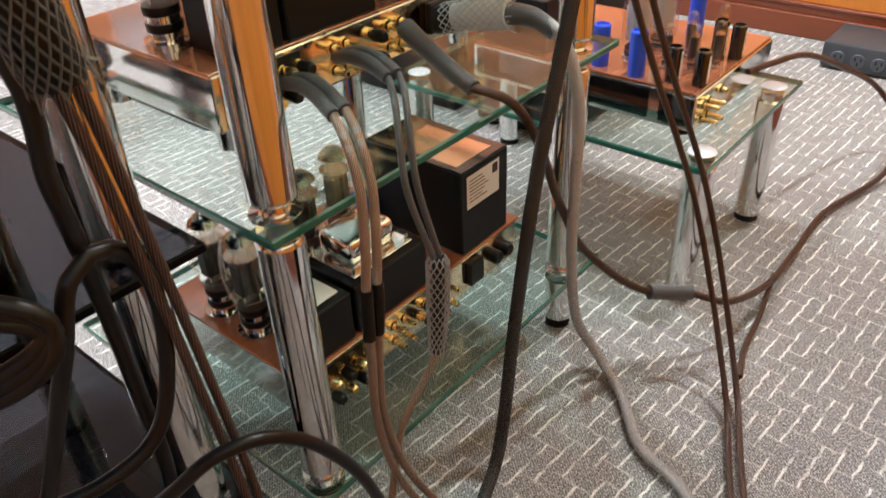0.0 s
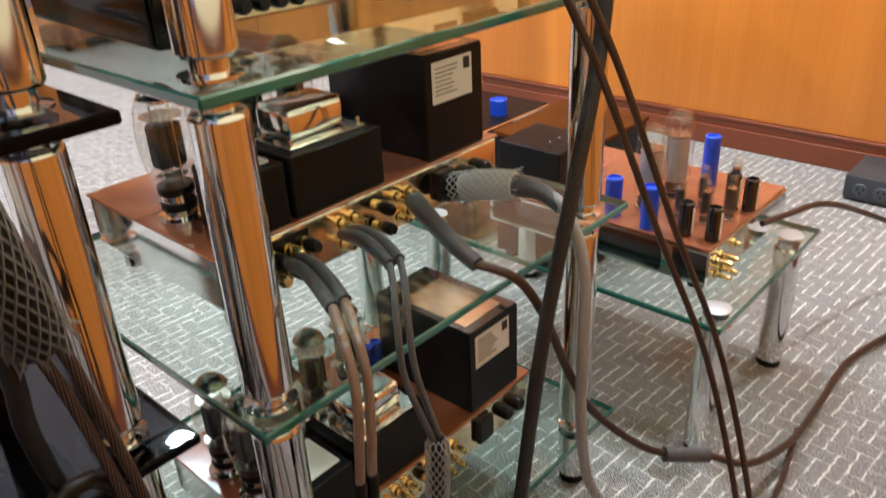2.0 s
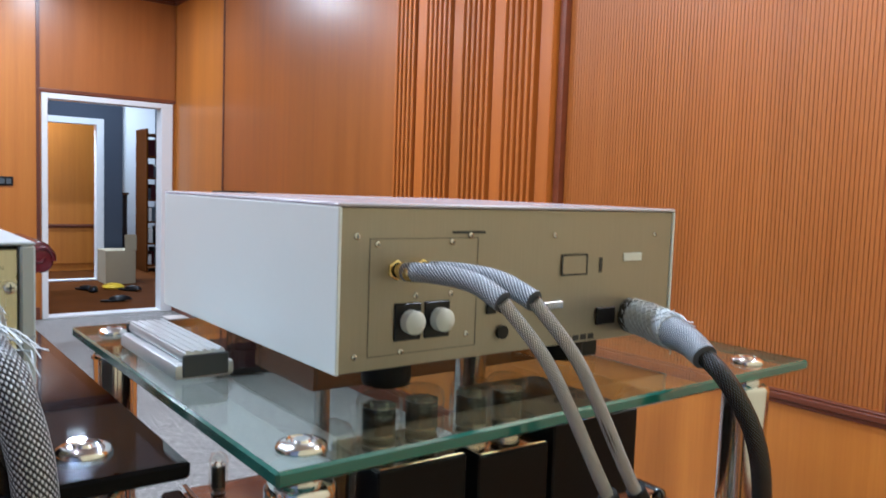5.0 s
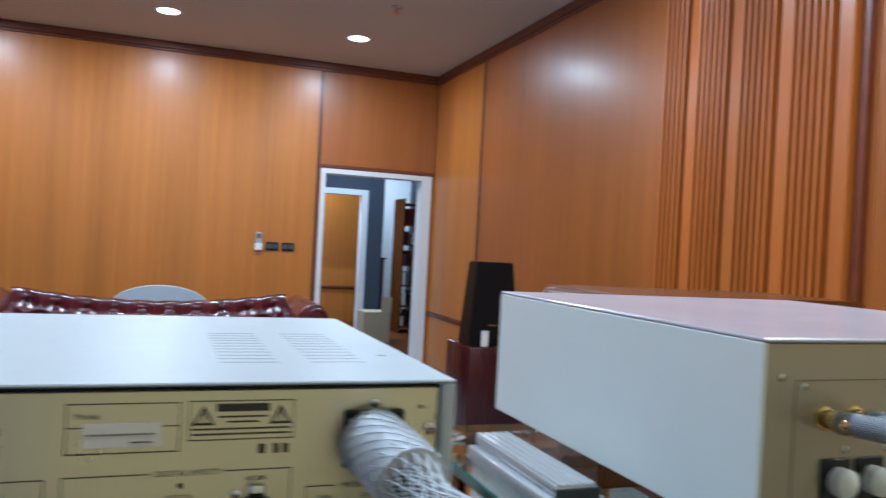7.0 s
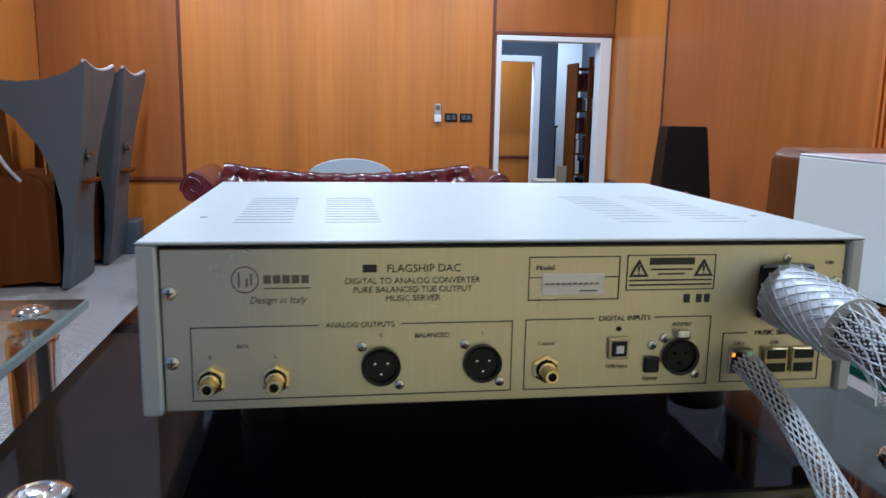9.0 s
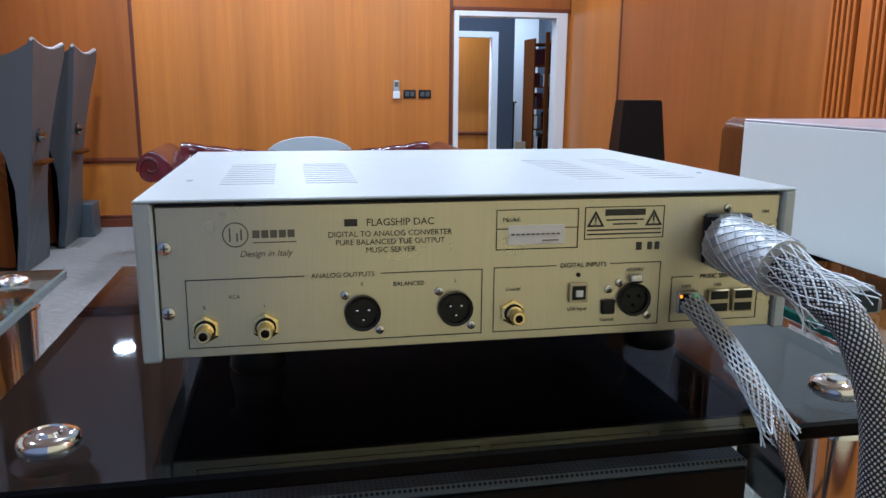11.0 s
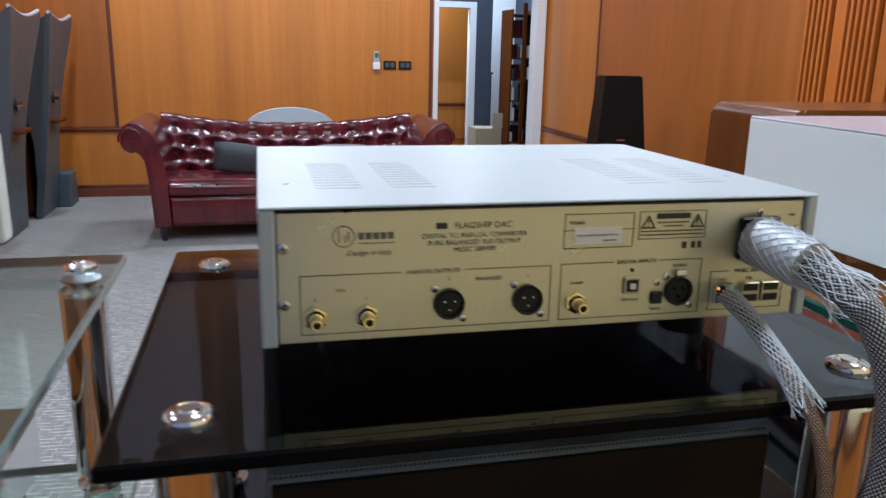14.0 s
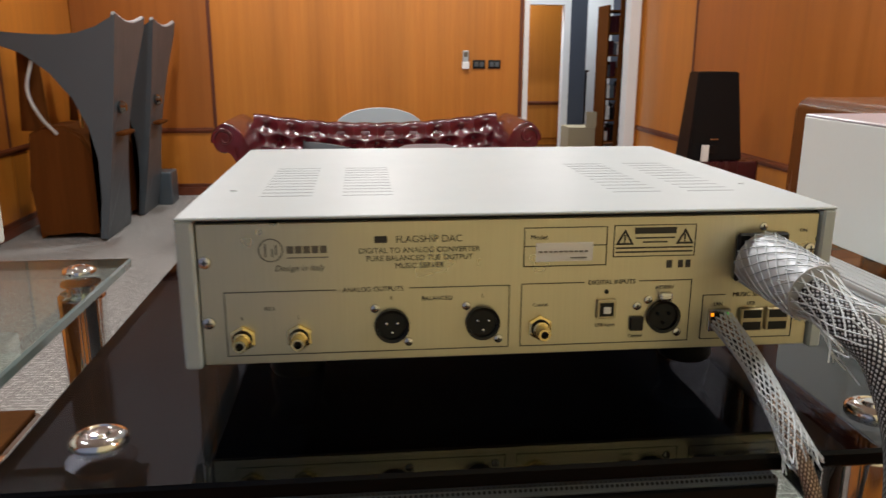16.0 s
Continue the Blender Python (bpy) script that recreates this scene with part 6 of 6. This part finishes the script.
# converter's mains cable: fat plug in white net, then dark plaited sleeve down in front of the rack
M1 = [(-0.700, 0.204, 1.2235), (-0.672, 0.209, 1.2195), (-0.644, 0.2125, 1.2155)]
M2 = [(-0.656, 0.211, 1.217), (-0.64, 0.213, 1.2145), (-0.626, 0.216, 1.2095), (-0.608, 0.221, 1.2015)]
ML = [(-0.65, 0.2115, 1.216), (-0.626, 0.2155, 1.209), (-0.598, 0.225, 1.195), (-0.585, 0.2285, 1.179), (-0.574, 0.234, 1.15), (-0.568, 0.236, 1.11), (-0.566, 0.232, 1.07), (-0.566, 0.205, 1.0), (-0.57, 0.15, 0.88), (-0.57, 0.11, 0.72), (-0.565, 0.05, 0.5), (-0.55, 0.0, 0.2), (-0.50, -0.08, 0.02), (-0.40, -0.25, 0.013), (-0.2, -0.5, 0.013)]
mc = cable("mains_cable", ML, 0.0118, BRAID_NET, "black and silver plaited mains cable, its plug in white netting")
part("plug", hose(bmesh.new(), M1, lambda t: 0.0205 - 0.001 * t, 28, 0.006), PLUG_SILVER, mc, "silver metal plug shell", smooth=True)
part("plug_net", net(bmesh.new(), M1, lambda t: 0.0215 - 0.001 * t, 16, 0.33, 0.0005), NET_WHITE, mc)
part("sleeve_net", net(bmesh.new(), M2, lambda t: 0.0208 - 0.0065 * min(1, t * 2.0) + 0.006 * max(0, t - 0.7) / 0.3, 15, 0.22, 0.0006, 0.014), NET_WHITE, mc)

L1 = [(-0.697, 0.1785, 1.1795), (-0.665, 0.186, 1.162), (-0.63, 0.19, 1.14), (-0.60, 0.19, 1.122)]
LL = L1 + [(-0.588, 0.194, 1.10), (-0.582, 0.20, 1.06), (-0.58, 0.20, 0.98), (-0.58, 0.15, 0.85), (-0.575, 0.09, 0.6), (-0.565, 0.03, 0.3), (-0.54, -0.02, 0.03), (-0.42, -0.2, 0.01), (-0.25, -0.4, 0.01)]
lc = cable("network_cable", LL, 0.0052, BRAID_COPPER, "copper plaited network cable with a white net sleeve")
part("plug", hose(bmesh.new(), [(-0.698, 0.179, 1.1785), (-0.68, 0.1825, 1.170), L1[1], (-0.64, 0.189, 1.1465)], lambda t: 0.0052, 12, 0.006), BLACK_PLASTIC, lc, "black moulded plug inside the net", smooth=True)
part("sleeve_net", net(bmesh.new(), L1, lambda t: 0.0086 - 0.0012 * math.sin(math.pi * min(1, t * 1.2)) + 0.002 * max(0, t - 0.8) * 5, 15, 0.8, 0.00062, 0.009), NET_WHITE, lc)

# server: twin interconnects and mains
IC = [(-0.55, 0.565, 1.222), (-0.53, 0.60, 1.17), (-0.515, 0.645, 1.08), (-0.505, 0.70, 0.99), (-0.50, 0.785, 0.865), (-0.49, 0.86, 0.75), (-0.455, 0.96, 0.53), (-0.405, 1.035, 0.33), (-0.345, 1.03, 0.17), (-0.26, 0.945, 0.03), (-0.19, 0.80, 0.012), (-0.08, 0.6, 0.012), (0.15, 0.45, 0.012)]
for n, dy in enumerate((-0.016, 0.016)):
    pts = [(x + 0.006 * n, y + dy * (1.0 if 0.1 < z < 1.0 else 0.85), z) for x, y, z in IC]
    root = (-0.66, 0.538 + 0.028 * n, 1.234)
    sh = [root, (-0.62, 0.542 + 0.028 * n, 1.236), (-0.58, 0.548 + 0.028 * n, 1.233), pts[0]]
    c = cable("interconnect_cable", [pts[0]] + pts[1:], 0.0048, BRAID_BROWN, "thin brown twin interconnect hanging from the server",
              [("sheath", sh, 0.0085, BRAID_PALE, "hose")])
    part("rca_plug", turned((-0.665, root[1], 1.234), [(0.0, 0), (0.008, 0), (0.008, 0.016), (0.006, 0.02), (0, 0.02)], 16, "x"), GOLD, c, smooth=True)
    k = [pts[3], [0.5 * (a + b) for a, b in zip(pts[3], pts[4])]]
    half = [pts[2], tuple(0.75 * a + 0.25 * b for a, b in zip(pts[2], pts[3]))]
    part("upper_lead", hose(bmesh.new(), [pts[0], pts[1]] + half, 0.0056, 10, 0.006), BRAID_SILVER, c, "silver plaited upper lead", smooth=True)
    part("shrink_tube", hose(bmesh.new(), [tuple((1 - k) * a + k * b for a, b in zip(pts[2], pts[3])) for k in (0.18, 0.4, 0.66)], 0.0082, 12), RUBBER, c, smooth=True)
MS = [(-0.60, 0.80, 1.158), (-0.55, 0.79, 1.155), (-0.515, 0.80, 1.135), (-0.50, 0.842, 1.07), (-0.50, 0.858, 0.98), (-0.50, 0.845, 0.80), (-0.50, 0.80, 0.64), (-0.50, 0.742, 0.45), (-0.50, 0.70, 0.24), (-0.475, 0.63, 0.06), (-0.455, 0.56, 0.014), (-0.40, 0.40, 0.013), (-0.25, 0.2, 0.013)]
sp3 = [(-0.672, 0.861, 1.171), (-0.64, 0.852, 1.170), (-0.60, 0.838, 1.166)]
sp4 = [(-0.60, 0.838, 1.166), (-0.57, 0.826, 1.161), (-0.545, 0.815, 1.152)]
MS[0:3] = [(-0.60, 0.838, 1.166), (-0.555, 0.82, 1.155), (-0.52, 0.82, 1.13)]
cable("mains_cable", MS, 0.0095, BRAID_DARK, "dark plaited mains cable hanging from the server to the carpet",
      [("plug", sp3, 0.0185, SLEEVE_WHITE, "hose"), ("plug_net", sp3, 0.0195, NET_WHITE, "net"), ("neck", sp4, lambda t: 0.017 - 0.004 * t, BRAID_PALE, "hose"), ("collar", [(-0.676, 0.861, 1.171), (-0.662, 0.858, 1.171)], 0.0195, BLACK_PLASTIC, "hose")])

# middle amplifier: silver mains cable and three sleeved leads
SM = [(-0.62, 0.835, 0.60), (-0.57, 0.845, 0.597), (-0.53, 0.84, 0.575), (-0.505, 0.842, 0.50), (-0.50, 0.838, 0.38), (-0.50, 0.842, 0.26), (-0.50, 0.872, 0.12), (-0.475, 0.905, 0.035), (-0.40, 0.86, 0.013), (-0.33, 0.785, 0.012), (-0.236, 0.744, 0.012), (-0.05, 0.6, 0.012), (0.2, 0.5, 0.012)]
pm = [(-0.705, 0.815, 0.583), (-0.66, 0.825, 0.594), (-0.615, 0.836, 0.6)]
cable("mains_cable", SM, 0.0085, BRAID_SILVER, "silver plaited mains cable of the middle amplifier",
      [("plug", pm, lambda t: 0.02 if t > 0.35 else 0.018, SLEEVE_WHITE, "hose"), ("plug_net", pm, 0.021, NET_WHITE, "net"), ("collar", [(-0.715, 0.812, 0.58), (-0.69, 0.818, 0.586)], 0.0195, BLACK_PLASTIC, "hose"), ("neck", [(-0.615, 0.836, 0.6), (-0.58, 0.844, 0.598), (-0.545, 0.843, 0.585)], lambda t: 0.015 - 0.005 * t, BRAID_GREY, "hose")])
A = [(-0.70, 0.612, 0.594), (-0.66, 0.60, 0.607), (-0.62, 0.588, 0.612), (-0.58, 0.576, 0.608)]
for n, dy in enumerate((-0.008, 0.008)):
    down = [(-0.58, 0.576 + dy, 0.608), (-0.55, 0.552 + dy, 0.60), (-0.53, 0.534 + dy, 0.57), (-0.52, 0.53 + dy, 0.51), (-0.512, 0.555 + dy * 0.6, 0.41)]
    cable("interconnect_cable", down, 0.0038, BRAID_GREY, "grey interconnect strand between amplifier and lower sleeve",
          [("sheath", [(x, y + dy * 0.9, z) for x, y, z in A], lambda t: 0.007 + 0.002 * math.sin(math.pi * t), BRAID_GREY, "hose")])
W = [(-0.512, 0.555, 0.415), (-0.51, 0.552, 0.38), (-0.508, 0.546, 0.335), (-0.506, 0.538, 0.285)]
wl = cable("interconnect_cable", W + [(-0.505, 0.515, 0.26), (-0.51, 0.47, 0.20), (-0.50, 0.43, 0.10), (-0.47, 0.40, 0.03), (-0.40, 0.33, 0.01)], 0.0045, BRAID_COPPER, "copper interconnect leaving an open grey net sleeve")
part("sleeve_net", net(bmesh.new(), W, lambda t: 0.0138 * (1 - 0.35 * max(0, t - 0.55) / 0.45) if t > 0.05 else 0.009, 11, 0.9, 0.0009, 0.006), NET_GREY, wl)
part("core", hose(bmesh.new(), W, 0.0085, 10), BLACK_PLASTIC, wl, smooth=True)
Bp = [(-0.69, 0.525, 0.594), (-0.65, 0.512, 0.606), (-0.61, 0.498, 0.609), (-0.57, 0.485, 0.602)]
for n, dy in enumerate((-0.007, 0.009)):
    c = cable("speaker_cable", [(-0.57, 0.485 + dy, 0.602), (-0.535, 0.466 + dy, 0.59), (-0.515, 0.458 + dy, 0.548), (-0.505, 0.447 + dy, 0.49), (-0.503, 0.44 + dy, 0.44), (-0.50, 0.432 + dy * 0.7, 0.36), (-0.50, 0.43 + dy * 0.7, 0.26), (-0.495, 0.455 + dy, 0.14), (-0.47, 0.50 + dy, 0.04), (-0.40, 0.55, 0.012), (-0.25, 0.5, 0.012)],
              0.0052, BRAID_COPPER, "copper plaited loudspeaker cable of the middle amplifier",
              [("upper_lead", [(-0.57, 0.485 + dy, 0.602), (-0.535, 0.466 + dy, 0.59), (-0.515, 0.458 + dy, 0.548), (-0.505, 0.447 + dy, 0.49), (-0.503, 0.44 + dy, 0.445)], 0.0048, BRAID_SILVER, "hose"), ("sheath", [(x, y + dy, z) for x, y, z in Bp], lambda t: 0.0078, BRAID_GREY, "hose"), ("shrink_tube", [(-0.503, 0.44 + dy, 0.445), (-0.501, 0.437 + dy, 0.42), (-0.50, 0.433 + dy * 0.8, 0.385)], 0.007, RUBBER, "hose")])
C6 = [(-0.575, 0.70, 0.555), (-0.535, 0.735, 0.53), (-0.52, 0.775, 0.46), (-0.515, 0.82, 0.36), (-0.50, 0.87, 0.26), (-0.46, 0.935, 0.175), (-0.425, 0.985, 0.135), (-0.385, 1.03, 0.125), (-0.335, 1.10, 0.085), (-0.315, 1.25, 0.04), (-0.32, 1.43, 0.012), (-0.32, 1.61, 0.012), (-0.265, 1.83, 0.02), (-0.27, 1.97, 0.07), (-0.345, 1.96, 0.17), (-0.40, 1.78, 0.27), (-0.43, 1.6, 0.345), (-0.452, 1.47, 0.365), (-0.474, 1.40, 0.366)]
c6 = cable("interconnect_cable", C6, 0.0062, BRAID_BROWN, "brown interconnect looping over the carpet to the glass table",
           [("sheath", [(-0.705, 0.735, 0.592), (-0.66, 0.72, 0.58), (-0.61, 0.706, 0.567), (-0.57, 0.702, 0.553)], lambda t: 0.0135 - 0.003 * t, BRAID_GREY, "hose"),
            ("connector_net", [(-0.428, 0.978, 0.138), (-0.405, 1.006, 0.13), (-0.38, 1.035, 0.124)], 0.0125, BRAID_GREY, "hose")])
cable("interconnect_cable", [(-0.32, 1.30, 0.03), (-0.30, 1.18, 0.012), (-0.29, 1.09, 0.008), (-0.27, 1.02, 0.008)], 0.005, BRAID_BROWN, "short loose brown cable end on the carpet")

# black flex and netted leads in front of the dark rack
NB = [(-0.44, 0.158, 0.915), (-0.443, 0.168, 0.86), (-0.452, 0.18, 0.80), (-0.46, 0.188, 0.765)]
for dy in (-0.005, 0.006):
    nb = cable("interconnect_cable", [(-0.60, 0.05, 0.93), (-0.5, 0.11, 0.955), (-0.445, 0.15, 0.92), (-0.45, 0.178, 0.81), (-0.46, 0.19 + dy, 0.765), (-0.475, 0.205 + dy, 0.70), (-0.49, 0.222 + dy, 0.60), (-0.495, 0.236 + dy, 0.48), (-0.48, 0.245 + dy, 0.3), (-0.44, 0.23 + dy, 0.1), (-0.35, 0.15, 0.012), (-0.2, 0.0, 0.012)], 0.0042, BRAID_BROWN, "brown plaited lead below a wide black net sleeve")
part("core", hose(bmesh.new(), NB, 0.0165, 12), BLACK_PLASTIC, nb, smooth=True)
part("sleeve_net", net(bmesh.new(), NB, 0.0185, 18, 0.6, 0.0009, 0.012), NET_DARK, nb)
for pts in ([(-0.68, 0.05, 0.92), (-0.55, 0.10, 0.88), (-0.47, 0.165, 0.79), (-0.48, 0.172, 0.70), (-0.49, 0.178, 0.655), (-0.52, 0.19, 0.60), (-0.54, 0.20, 0.50), (-0.53, 0.195, 0.35), (-0.57, 0.16, 0.22), (-0.69, 0.1, 0.2)],
            [(-0.69, -0.02, 0.2), (-0.56, 0.08, 0.36), (-0.50, 0.14, 0.55), (-0.49, 0.165, 0.625), (-0.495, 0.20, 0.63), (-0.50, 0.222, 0.585), (-0.505, 0.215, 0.50), (-0.51, 0.19, 0.44), (-0.52, 0.14, 0.42), (-0.56, 0.05, 0.40), (-0.60, -0.1, 0.3), (-0.69, -0.1, 0.2)],
            [(-0.69, 0.06, 0.2), (-0.52, 0.16, 0.36), (-0.47, 0.22, 0.42), (-0.45, 0.28, 0.40), (-0.44, 0.34, 0.30), (-0.43, 0.38, 0.15), (-0.38, 0.4, 0.02), (-0.2, 0.35, 0.012)]):
    cable("mains_flex", pts, 0.0066, BLACK_PLASTIC, "thick black rubber mains flex looping by the dark rack")
coil = []
for k in range(40):
    a = 2 * math.pi * k / 13
    coil.append((-0.5 + 0.03 * math.cos(a) + 0.0009 * (k % 7), 0.083 + 0.052 * math.cos(a) + 0.004 * math.sin(k), 0.598 + 0.034 * math.sin(a) + 0.0006 * k))
fc = cable("coiled_flex", coil, 0.0062, BLACK_PLASTIC, "coil of glossy black mains flex tied up by the dark rack", step=0.008)
part("cable_tie", turned((-0.5, 0.135, 0.60), [(0.016, -0.005), (0.019, -0.004), (0.019, 0.004), (0.016, 0.005)], 16, "y"), RUBBER, fc, smooth=True)
